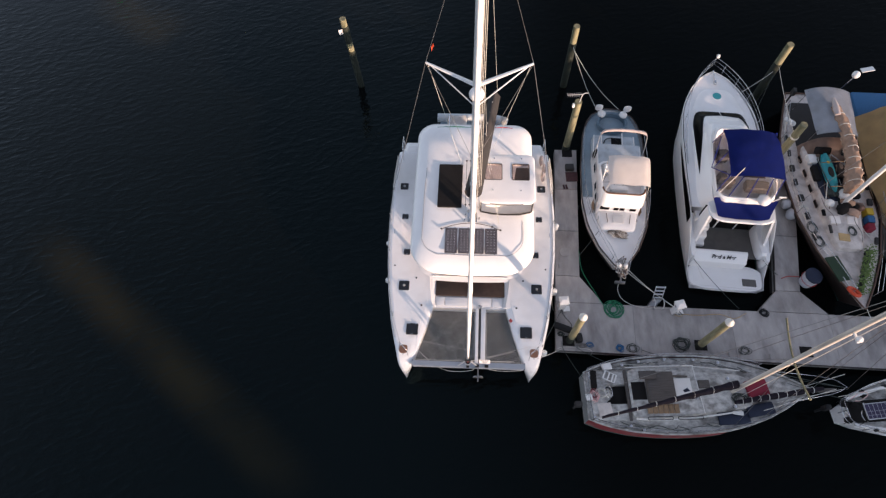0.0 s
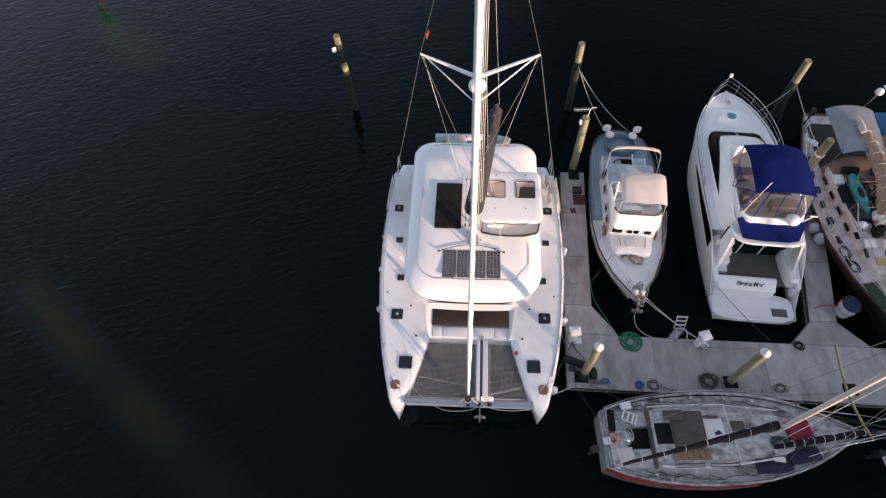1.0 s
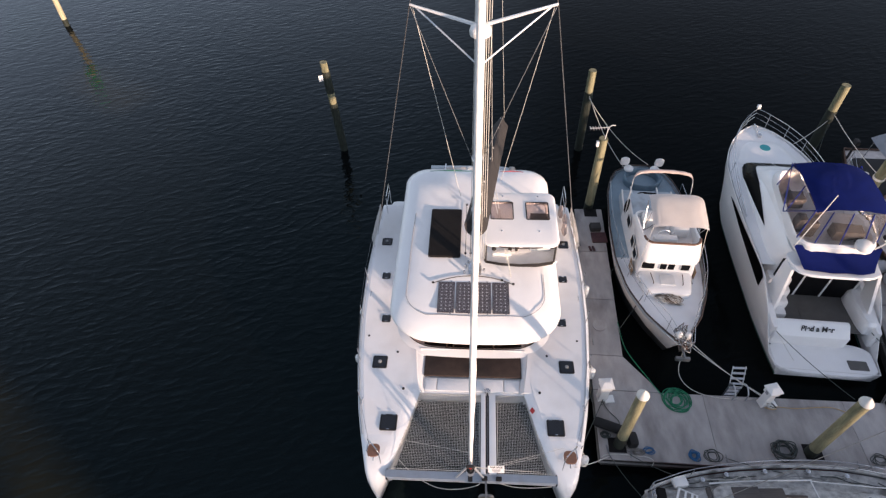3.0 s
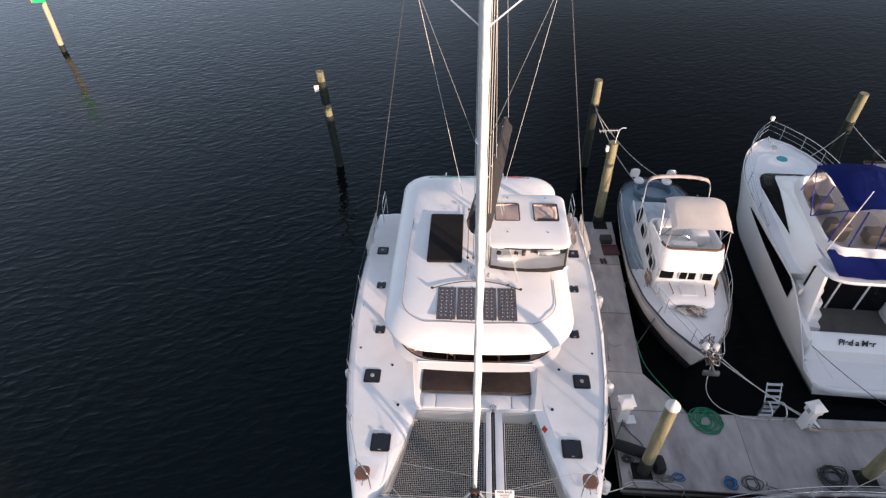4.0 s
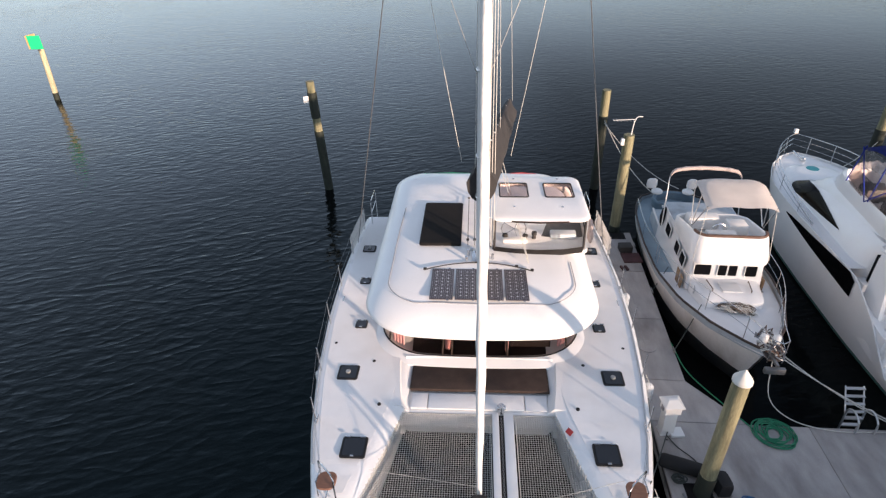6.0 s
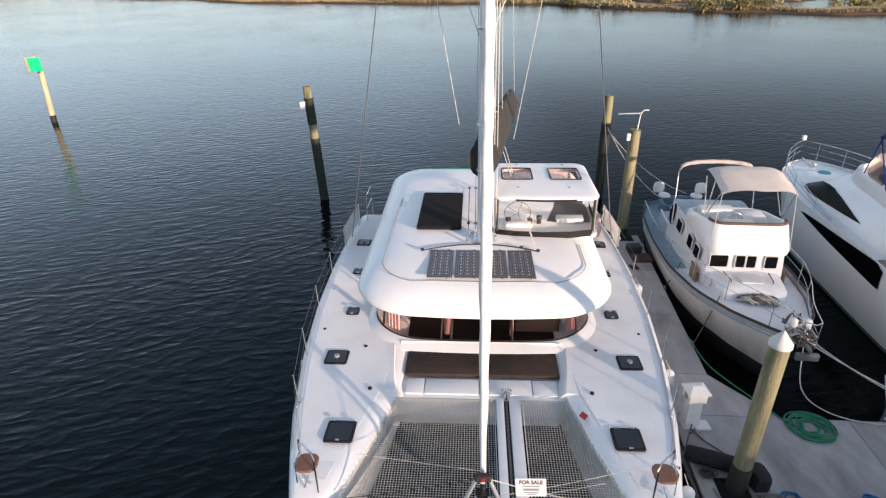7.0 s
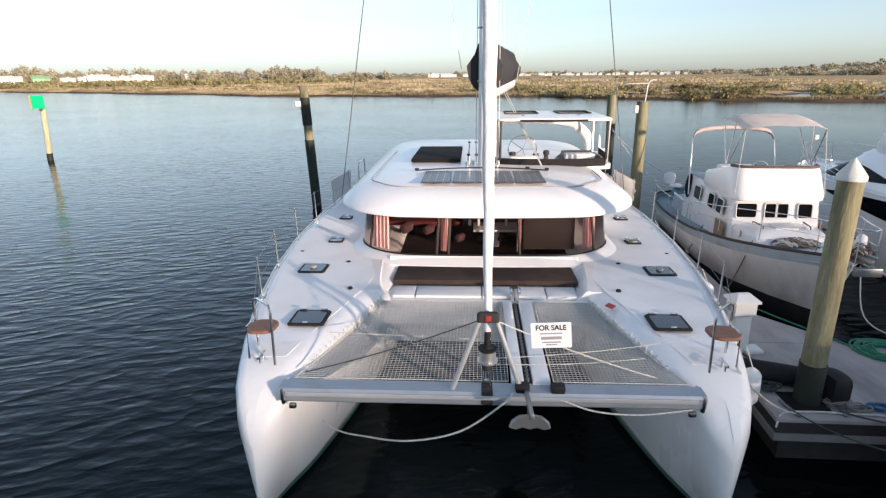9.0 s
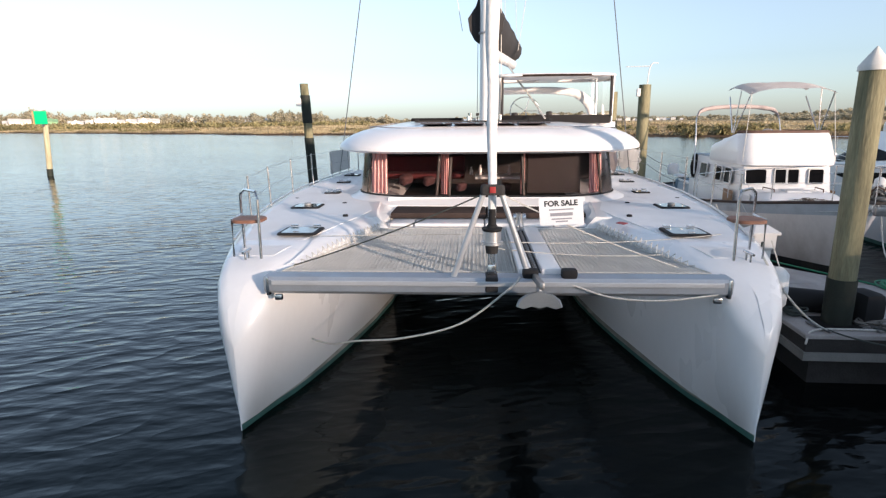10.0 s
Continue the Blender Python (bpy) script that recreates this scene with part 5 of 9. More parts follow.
sign = thing("sale_board", "white for-sale board tied above the crossbeam", "sign", CAT @ pose(0.70, 0.84, 2.34, 72, 0, -2) @ pose(0, 0, 0, 0, 0, 3.5))
bm = BM()
prism(bm, rrect(0.43, 0.27, 0.012), -0.004, 0.004)
part("board", bm, M["signwhite"], sign)
text_mesh("FOR SALE", 0.077, M["ink"], sign, m=pose(0, 0.078, 0.0062))
for y, w in ((0.018, 0.24), (-0.075, 0.20), (-0.10, 0.12)):
    bm = BM()
    box(bm, (w, 0.014, 0.002), (0, y, 0.0055))
    part("print_line", bm, M["greyink"], sign)
bm = BM()
box(bm, (0.22, 0.032, 0.002), (0, -0.03, 0.0055))
part("print_line", bm, M["greyink"], sign)

# inflatable dinghy on the davits
dinghy = thing("inflatable_dinghy", "pale grey inflatable dinghy slung behind the catamaran", "dinghy", CAT @ pose(-0.10, 13.22, 1.80))
for dv in (-0.42, 0.42):
    bm = BM()
    tube(bm, smooth_path([(-1.75, dv, 0), (-1.0, dv, 0), (0.6, dv, 0), (1.3, dv * 0.8, 0.03), (1.75, dv * 0.3, 0.06)]), 0.22, 12)
    part("tube", bm, M["tubegrey"], dinghy, smooth=60)
bm = BM()
box(bm, (3.0, 0.6, 0.06), (-0.1, 0, -0.08), 0.02)
part("dinghy_floor", bm, M["bluedeck"], dinghy)
bm = BM()
box(bm, (0.3, 0.9, 0.05), (-0.4, 0, 0.16), 0.02)
part("thwart", bm, M["white"], dinghy)
bm = BM()
loft(bm, [[(-1.2 + 0.9 * i / 8, -0.4 + 0.8 * k / 6, 0.22 + 0.06 * noise.noise((i * 0.6, k * 0.7, 2))) for k in range(7)] for i in range(9)], closed=False)
bmesh.ops.solidify(bm, geom=bm.faces[:], thickness=0.01)
part("dinghy_cover", bm, M["cream"], dinghy, "crumpled pale cover", smooth=70)
bm = BM()
box(bm, (0.28, 0.34, 0.42), (1.62, 0.0, 0.3), 0.10)
part("outboard", bm, M["greyhull"], dinghy, "grey outboard motor", smooth=40)
for s in (-1.1, 1.1):
    bm = BM()
    tube(bm, smooth_path([(s, -1.45, -0.3), (s, -1.2, 0.4), (s, -0.6, 0.62), (s, 0.1, 0.62)]), 0.03, 8)
    tube(bm, [(s, 0.05, 0.62), (s, 0.0, 0.1)], 0.012, 5)
    part("davit", bm, M["steel"], cat).matrix_world = dinghy.matrix_world

# ---- the other boats ----
def boat_frame(stern, bow):
    """Local axes of a boat: origin at the stern on the waterline, y towards the bow."""
    d = Vector((bow[0] - stern[0], bow[1] - stern[1]))
    return Matrix.Translation((stern[0], stern[1], 0)) @ Matrix.Rotation(math.atan2(-d.x, d.y), 4, "Z"), d.length


def mono_hull(parent, L, half, beam, sheer, topside, bottom, rail, deck, flare=0.80, rake=0.6, bulwark=0.10, boot=0.10, label="", deck_from=0.0, rail_r=0.03, rail_label="", stripe=None):
    """Hull skin, rail and deck from beam and sheer tables over the boat's length (0 stern, 1 bow)."""
    n = 26
    rows, left, right = [], [], []
    for i in range(n + 1):
        f = i / n
        f = 1 - (1 - f) ** 1.25
        w, zs = half * lerp_table(beam, f), lerp_table(sheer, f)
        k = max(0.0, (f - 0.6) / 0.4) ** 1.6
        fl = flare - 0.35 * k
        sec = [(1.0 * w, zs), (w * (1 + 0.0), zs * 0.86), (w * (fl + (1 - fl) * 0.62), zs * 0.5), (w * (fl + (1 - fl) * 0.15), boot), (w * fl, 0.0), (w * fl * 0.62, -0.30), (0.0, -0.5)]
        ring = []
        for u, z in sec:
            ring.append((-u, f * L + rake * k * (z - zs) / max(zs, 0.1), z))
        for u, z in sec[-2::-1]:
            ring.append((u, f * L + rake * k * (z - zs) / max(zs, 0.1), z))
        rows.append(ring)
        left.append(ring[0]); right.append(ring[-1])
    bm = BM()
    vr = [[bm.verts.new(p) for p in r] for r in rows]
    m = len(vr[0])
    for A, B in zip(vr, vr[1:]):
        for k in range(m - 1):
            f = bm.faces.new((A[k], A[k + 1], B[k + 1], B[k]))
            f.material_index = 1 if 3 <= k <= m - 5 else (2 if stripe and k in (0, m - 2) else 0)
    bm.faces.new(vr[0]).material_index = 2 if stripe else 0
    bmesh.ops.remove_doubles(bm, verts=bm.verts, dist=0.003)
    hull = part("hull", bm, [topside, bottom] + ([stripe] if stripe else []), parent, label, smooth=45)
    bm = BM()
    loop = left + right[::-1]
    tube(bm, [(x, y, z + 0.012) for x, y, z in loop], rail_r, 6, closed=True)
    part("rail", bm, rail, parent, rail_label, smooth=60)
    bm = BM()
    dl = []
    for a, b in zip(left, right):
        if a[1] < deck_from * L:
            continue
        za = a[2] - bulwark
        dl.append([(a[0] + (b[0] - a[0]) * t, a[1], za + 0.05 * math.sin(math.pi * t)) for t in (0.02, 0.25, 0.5, 0.75, 0.98)])
    loft(bm, dl, closed=False)
    part("deck", bm, deck, parent, smooth=60)
    return hull


def block(parent, name, rings, mm, label="", smooth=35, bevel=0.0):
    """A house or moulding lofted through plan rings."""
    bm = BM()
    loft(bm, rings)
    if bevel:
        bmesh.ops.bevel(bm, geom=bm.edges[:], offset=bevel, segments=2, affect="EDGES")
    return part(name, bm, mm, parent, label, smooth=smooth)


def rr(w, v0, v1, r, z, wf=None, n=4):
    """A rounded plan ring from v0 to v1, its forward half-width wf."""
    wf = w if wf is None else wf
    out = []
    for x, y in rrect(2.0, 2.0, r, n):
        y2 = v0 + (v1 - v0) * (y + 1) / 2
        ww = w + (wf - w) * (y + 1) / 2
        out.append((x * ww, y2, z))
    return out


def rail_run(parent, pts, posts, r=0.013, mids=(0.5,), name="guard_rail", label="stainless guard rail"):
    """A top rail through the points (x, y, deck z, height) with posts and mid wires."""
    bm = BM()
    tube(bm, smooth_path([(x, y, z + h) for x, y, z, h in pts], 4), r, 6)
    for k in mids:
        tube(bm, smooth_path([(x, y, z + h * k) for x, y, z, h in pts], 3), r * 0.6, 5)
    rl = part(name, bm, M["steel"], parent, label, smooth=60)
    for i in posts:
        x, y, z, h = pts[i]
        bm = BM()
        tube(bm, [(x, y, z - 0.02), (x, y, z + h)], r, 6)
        part("post", bm, M["steel"], rl, smooth=60)
    return rl


def rope(name, pts, r, mm, label, category="rope"):
    ob = new(name)
    bm = BM()
    tube(bm, pts, r, 6)
    me = bpy.data.meshes.new(name)
    bm.to_mesh(me); bm.free()
    me.materials.append(mm)
    bpy.data.objects.remove(ob)
    ob = new(name, me)
    me.shade_smooth()
    return tagged(ob, label, category)


def pane(parent, p, w, h, m, mm, frame_mm=None, label="", fr=0.03):
    """A framed window standing on the plane of pose m."""
    bm = BM()
    prism(bm, rrect(w, h, min(w, h) * 0.16), 0.0, 0.010)
    bmesh.ops.transform(bm, matrix=Matrix.Translation(p) @ m, verts=bm.verts)
    ob = part("window", bm, mm, parent, label)
    if frame_mm:
        bm = BM()
        tube(bm, [(x, y, 0.008) for x, y in rrect(w, h, min(w, h) * 0.16)], fr * 0.5, 5, closed=True)
        bmesh.ops.transform(bm, matrix=Matrix.Translation(p) @ m, verts=bm.verts)
        part("window_frame", bm, frame_mm, ob)
    return ob


# -- trawler
M["greydeck"] = mat("grey_blue_deck", (0.40, 0.45, 0.49), 0.65, vary=0.15, scale=3, fine=60, stain=(0.22, 0.23, 0.24), stain_amount=0.5, stain_scale=2.2)
M["bottompaint"] = mat("dark_bottom_paint", (0.02, 0.022, 0.024), 0.7, vary=0.3, scale=3, fine=30, stain=(0.06, 0.055, 0.045), stain_amount=0.5)
M["bluewell"] = mat("dull_blue_paint", (0.11, 0.17, 0.22), 0.6, vary=0.2, scale=3, fine=50)
TM, TL = boat_frame((8.17, 19.75), (7.20, 10.15))
trawler = thing("trawler_yacht", "white trawler cruiser with a canopied flybridge and brown cap rail", "boat", TM)
mono_hull(trawler, TL, 1.62, [(0, 0.22), (0.015, 0.42), (0.05, 0.66), (0.10, 0.80), (0.18, 0.92), (0.4, 1.0), (0.6, 0.98), (0.75, 0.84), (0.88, 0.54), (0.96, 0.22), (1, 0.02)], [(0, 1.12), (0.3, 1.12), (0.55, 1.24), (0.8, 1.5), (1, 1.78)],
          M["agedhull"], M["bottompaint"], M["darkrail"], M["nonskid"], flare=0.84, rake=0.85, bulwark=0.16, boot=0.46, label="off-white rounded trawler hull with a grey-blue sheer strake", rail_r=0.033, rail_label="dark weathered cap rail", stripe=M["greydeck"])
HV = TL - 3.10   # front of the wheelhouse
block(trawler, "fore_cabin", [rr(0.98, HV - 0.1, HV + 1.00, 0.35, 1.15, 0.80), rr(0.95, HV - 0.1, HV + 0.94, 0.35, 1.54, 0.77), rr(0.88, HV - 0.1, HV + 0.86, 0.35, 1.62, 0.70), rr(0.6, HV - 0.1, HV + 0.7, 0.35, 1.66, 0.5)], M["gelcoat"], "white forward trunk cabin")
block(trawler, "wheelhouse", [rr(1.10, HV - 3.4, HV, 0.08, 0.95, 1.02), rr(1.08, HV - 3.4, HV, 0.08, 1.6, 1.0), rr(1.03, HV - 3.4, HV - 0.06, 0.08, 2.26, 0.95)], M["gelcoat"], "white wheelhouse")
for u, w in ((-0.66, 0.46), (-0.135, 0.25), (0.135, 0.25), (0.62, 0.32)):
    pane(trawler, (-u, HV - 0.005, 1.94), w, 0.34, pose(0, 0, 0, 84, 0, 180), M["window"], M["white"], "dark wheelhouse front window")
for s in (-1, 1):
    for v, w in ((HV - 0.55, 0.42), (HV - 1.15, 0.42), (HV - 2.2, 0.5)):
        pane(trawler, (s * (1.055 + 0.008 * (HV - v)), v, 1.92), w, 0.36, pose(0, 0, 0, 86, 0, 90 * s), M["window"], M["white"], "dark wheelhouse side window")
    bm = BM()
    box(bm, (0.03, 0.55, 0.62), (s * 1.10, HV - 0.35, 1.30), 0.02)
    part("lattice_panel", bm, M["oldpine"], trawler, "weathered lattice panel by the side deck")
bm = BM()
box(bm, (1.96, 1.16, 0.03), (0, HV - 2.80, 2.275), 0.01)
part("house_roof", bm, M["greydeck"], trawler, "grey-blue wheelhouse roof", smooth=40)
# flybridge coaming: tall sloping front, sides falling away aft
def fly_ring(w, v0, v1, r, z, wf):
    return [(x, y, q - (q - 2.26) * 0.55 * max(0.0, min(1.0, (HV - 0.75 - y) / 1.3)) if q > 2.3 else q) for x, y, q in rr(w, v0, v1, r, z, wf, 6)]


block(trawler, "flybridge", [fly_ring(1.03, HV - 2.2, HV + 0.14, 0.30, 2.20, 1.02), fly_ring(1.06, HV - 2.2, HV + 0.12, 0.30, 2.30, 1.05), fly_ring(1.03, HV - 2.2, HV - 0.10, 0.32, 2.84, 0.98), fly_ring(1.00, HV - 2.16, HV - 0.14, 0.32, 2.90, 0.95),
                            fly_ring(0.95, HV - 2.10, HV - 0.20, 0.32, 2.86, 0.90), fly_ring(0.95, HV - 2.10, HV - 0.16, 0.32, 2.36, 0.90)], M["gelcoat"], "white flybridge coaming", smooth=40)
bm = BM()
tube(bm, [(x, y, z + 0.02) for x, y, z in fly_ring(0.985, HV - 2.13, HV - 0.17, 0.32, 2.9, 0.93) if y > HV - 1.5], 0.045, 6)
part("coaming_trim", bm, M["teak"], trawler, "dark varnished coaming trim", smooth=60)
bm = BM()
box(bm, (0.55, 0.5, 0.42), (-0.45, HV - 1.25, 2.57), 0.08)
box(bm, (0.9, 0.42, 0.40), (0.35, HV - 1.7, 2.55), 0.08)
part("flybridge_seat", bm, M["white"], trawler, "white flybridge seat", smooth=40)
bm = BM()
box(bm, (0.8, 0.25, 0.5), (0.2, HV - 0.55, 2.6), 0.05)
part("flybridge_console", bm, M["white"], trawler, smooth=40)
bm = BM()
tube(bm, [(0.2 + 0.2 * math.cos(k * math.pi / 8), HV - 0.75, 2.78 + 0.2 * math.sin(k * math.pi / 8)) for k in range(16)], 0.014, 6, closed=True)
part("steering_wheel", bm, M["steel"], trawler)
# flybridge canopy: crowned, its front edge turned down
bm = BM()
rows = []
for i in range(13):
    t = i / 12
    y = HV - 1.50 + 1.42 * t
    z = 4.16 - 0.30 * t - 0.16 * (1 - t) ** 6
    rows.append([(u * 0.90, y + 0.05 * (1 - abs(u)) * t, z - 0.12 * abs(u) ** 5 + 0.008 * math.sin(7 * u + i)) for u in [-1 + k / 8 for k in range(17)]])
loft(bm, rows, closed=False)
bmesh.ops.solidify(bm, geom=bm.faces[:], thickness=0.02)
can = part("canopy", bm, M["cream"], trawler, "pale canvas flybridge canopy", smooth=60)
bm = BM()
box(bm, (0.45, 0.05, 0.02), (0.0, HV - 0.8, 3.97), 0.008, pose(0, 0, 0, -9))
part("canopy_patch", bm, M["greyink"], can, "grey zip patch")
for s in (-1, 1):
    for (v0, z0), (v1, z1) in (((HV - 0.75, 2.9), (HV - 0.18, 3.80)), ((HV - 0.8, 2.9), (HV - 0.75, 3.90)), ((HV - 0.85, 2.9), (HV - 1.42, 3.74))):
        bm = BM()
        tube(bm, [(s * 0.95, v0, z0), (s * 0.87, v1, z1)], 0.015, 6)
        part("canopy_strut", bm, M["steel"], can, smooth=60)
    bm = BM()
    tube(bm, [(s * 0.98, HV + 0.0, 2.3), (s * 0.86, HV - 0.18, 3.80)], 0.008, 5)
    part("strap", bm, M["rope"], can)
# aft hoop with rolled canvas
bm = BM()
hoop = smooth_path([(-1.14, HV - 2.75, 1.75), (-1.10, HV - 3.0, 2.8), (-1.04, HV - 3.18, 3.34), (-0.75, HV - 3.24, 3.50), (0, HV - 3.26, 3.55), (0.75, HV - 3.24, 3.50), (1.04, HV - 3.18, 3.34), (1.10, HV - 3.0, 2.8), (1.14, HV - 2.75, 1.75)], 5)
tube(bm, hoop, 0.018, 6)
part("awning_hoop", bm, M["alu"], trawler, smooth=60)
bm = BM()
mid = hoop[9:-9]
rings = []
for i, c in enumerate(mid):
    a = (0.060 + 0.006 * math.sin(i * 2.2)) * (1.0 if 1 < i < len(mid) - 2 else 0.75)
    rings.append([c + Vector((0, 1.25 * a * math.cos(k * math.pi / 5), a * math.sin(k * math.pi / 5))) for k in range(10)])
loft(bm, rings)
part("rolled_awning", bm, M["pinkcanvas"], trawler, "rolled pinkish canvas awning on its hoop", smooth=60)
# aft cabin, cockpit and seats
bm = BM()
rows = []
for i in range(14):
    f = 0.01 + 0.62 * (i / 13) ** 1.5
    w, z = 1.62 * lerp_table([(0, 0.22), (0.015, 0.42), (0.05, 0.66), (0.10, 0.80), (0.18, 0.92), (0.4, 1.0), (0.6, 0.98)], f) * 0.95, lerp_table([(0, 1.12), (0.3, 1.12), (0.55, 1.24)], f) - 0.135
    rows.append([(w * t, f * TL, z + 0.05 * math.cos(t * 1.5)) for t in (-1, -0.5, 0, 0.5, 1)])
loft(bm, rows, closed=False)
part("aft_deck", bm, M["bluedeck"], trawler, "pale blue painted aft deck", smooth=60)
block(trawler, "aft_cabin", [rr(1.05, 1.9, HV - 3.3, 0.15, 0.9, 1.1), rr(1.02, 1.95, HV - 3.3, 0.15, 1.36, 1.06), rr(0.9, 2.1, HV - 3.35, 0.15, 1.42, 0.95)], M["greydeck"], "pale grey-blue aft cabin roof")
for s in (-1, 1):
    bm = BM()
    tube(bm, [(s * 0.98, 2.0, 1.42), (s * 1.03, HV - 3.35, 1.42)], 0.035, 6)
    part("cabin_edge", bm, M["white"], trawler, "white edge moulding", smooth=60)
bm = BM()
tube(bm, smooth_path([(0.35, HV - 3.5, 1.46), (0.52, HV - 3.9, 1.46), (0.40, HV - 4.3, 1.46), (0.05, HV - 4.4, 1.46), (-0.2, HV - 4.2, 1.46)]), 0.025, 6)
part("hose", bm, M["rubber"], trawler, "black hose lying on the aft cabin", smooth=60)
bm = BM()
box(bm, (0.06, 1.1, 0.05), (-0.42, HV - 4.2, 1.44), 0.015)
box(bm, (0.06, 1.1, 0.05), (0.62, HV - 4.2, 1.44), 0.015)
part("cabin_batten", bm, M["white"], trawler, "white batten on the aft cabin")
bm = BM()
loft(bm, [[(0.78 * math.cos(k * math.pi / 10) * a, 1.0 + 0.62 * math.sin(k * math.pi / 10) * a, z) for k in range(20)] for z, a in ((0.98, 1.0), (1.30, 1.02), (1.34, 0.97), (1.30, 0.86), (1.02, 0.84))])
part("cockpit_coaming", bm, M["bluewell"], trawler, "dull blue curved cockpit coaming", smooth=40)
for s in (-1, 1):
    bm = BM()
    prism(bm, [(s * 0.55 + 0.20 * math.cos(k * math.pi / 8), 0.55 + 0.22 * math.sin(k * math.pi / 8)) for k in range(16)], 1.36, 1.44, 0.03)
    st = part("helm_chair", bm, M["white"], trawler, "white round cockpit seat", smooth=50)
    bm = BM()
    loft(bm, [[(s * 0.62 + s * 0.1 + 0.2 * math.cos(k * math.pi / 8) * a, 0.33 + 0.06 * math.sin(k * math.pi / 8) * a, z) for k in range(16)] for z, a in ((1.42, 0.8), (1.55, 1.0), (1.75, 0.9), (1.80, 0.5))])
    part("backrest", bm, M["white"], st, smooth=50)
    bm = BM()
    tube(bm, [(s * 0.55, 0.55, 0.95), (s * 0.55, 0.55, 1.38)], 0.04, 8)
    part("pedestal", bm, M["steel"], st)
bm = BM()
prism(bm, [(0.0 + 0.14 * math.cos(k * math.pi / 8), 2.95 + 0.14 * math.sin(k * math.pi / 8)) for k in range(16)], 1.41, 1.50, 0.02)
part("deck_vent", bm, M["white"], trawler, smooth=50)
bm = BM()
box(bm, (0.50, 0.46, 0.04), (-0.12, 2.35, 1.435), 0.01)
part("dark_hatch", bm, M["window"], trawler, "dark hatch")
bm = BM()
bmesh.ops.create_icosphere(bm, subdivisions=2, radius=1)
for q in bm.verts:
    q.co = Vector((1.05 + q.co.x * 0.12, HV - 3.0 + q.co.y * 0.14, 1.95 + q.co.z * 0.36)) + 0.05 * noise.noise_vector(q.co * 3)
part("hung_jacket", bm, M["black"], trawler, "dark jacket hung on the rail", smooth=70)
# foredeck: coiled rope, anchor gear, rails
for k0, (mm, lab) in enumerate(((M["netting"], "brown netting heaped on the foredeck"), (M["rope"], "pale line heaped on the foredeck"))):
    bm = BM()
    run = []
    for k in range(26):
        random.seed(40 + k + 50 * k0)
        cx, cy = random.uniform(-0.30, 0.30), HV + 1.10 + random.uniform(-0.10, 0.12)
        q = random.uniform(0, 3)
        run += [(cx + (0.16 + 0.05 * math.sin(3 * a + k)) * math.cos(a + q), cy + 0.11 * math.sin(a), 1.47 + 0.10 * (1 - abs(cx) * 2.4) * random.random() + 0.05 * math.sin(2 * a + q)) for a in [2 * math.pi * i / 14 for i in range(14)]]
    tube(bm, run, 0.012, 5)
    part("coiled_line", bm, mm, trawler, lab, smooth=60)
bm = BM()
box(bm, (0.30, 0.62, 0.06), (0, TL + 0.02, 1.82), 0.02)
plank = part("bow_plank", bm, M["greyply"], trawler, "weathered bow plank")
bm = BM()
box(bm, (0.06, 0.75, 0.08), (0.05, TL + 0.25, 1.90), 0.02)
box(bm, (0.45, 0.10, 0.16), (0.05, TL + 0.55, 1.72), 0.03)
part("anchor", bm, M["wire"], plank, "galvanised anchor", smooth=40)
heap = random.Random(63)
for mm, lab, r0 in ((M["rope"], "white line heaped at the bow", 0.014), (M["wire"], "rusty chain heaped at the bow", 0.018), (M["teak"], "brown line heaped at the bow", 0.014)):
    bm = BM()
    run = []
    for k in range(9):
        cx, cy, q = heap.uniform(-0.2, 0.2), TL + heap.uniform(-0.45, 0.35), heap.uniform(0, 6)
        run += [(cx + 0.13 * math.cos(a + q), cy + 0.13 * math.sin(a), 1.92 + 0.14 * heap.random() + 0.05 * math.sin(2 * a + q)) for a in [2 * math.pi * i / 10 for i in range(10)]]
    tube(bm, run, r0, 5)
    part("bow_tangle", bm, mm, trawler, lab, smooth=60)
for s in (-1, 1):
    bm = BM()
    loft(bm, [[(s * 0.14 + r * math.cos(k * math.pi / 6), TL - 0.1 + r * math.sin(k * math.pi / 6), z) for k in range(12)] for z, r in ((1.84, 0.04), (1.9, 0.085), (2.06, 0.095), (2.18, 0.085), (2.22, 0.03))])
    part("fender", bm, M["white"], trawler, "white fender stowed on the bow", smooth=60)
    pts = [(s * 0.16, TL + 0.35, 1.80, 0.62), (s * 0.38, TL - 0.5, 1.76, 0.62), (s * 0.90, TL - 1.7, 1.64, 0.60), (s * 1.30, TL - 2.9, 1.50, 0.58), (s * 1.52, TL - 4.3, 1.33, 0.56)]
    rail_run(trawler, pts, range(5), r=0.010)
    rail_run(trawler, [(s * 1.50, TL - 4.6, 1.28, 0.5), (s * 1.56, TL - 6.2, 1.14, 0.5), (s * 1.46, TL - 8.0, 1.1, 0.5)], range(3), r=0.010, mids=())
bm = BM()
tube(bm, [(-0.16, TL + 0.35, 2.42), (0, TL + 0.45, 2.42), (0.16, TL + 0.35, 2.42)], 0.013, 6)
part("pulpit_bow", bm, M["steel"], trawler)
bm = BM()
box(bm, (0.008, 0.34, 0.07), (1.08, TL - 2.0, 1.15), 0.0, pose(0, 0, 0, 0, -14, 16))
part("name_mark", bm, M["ink"], trawler, "dark unreadable lettering on the bow")
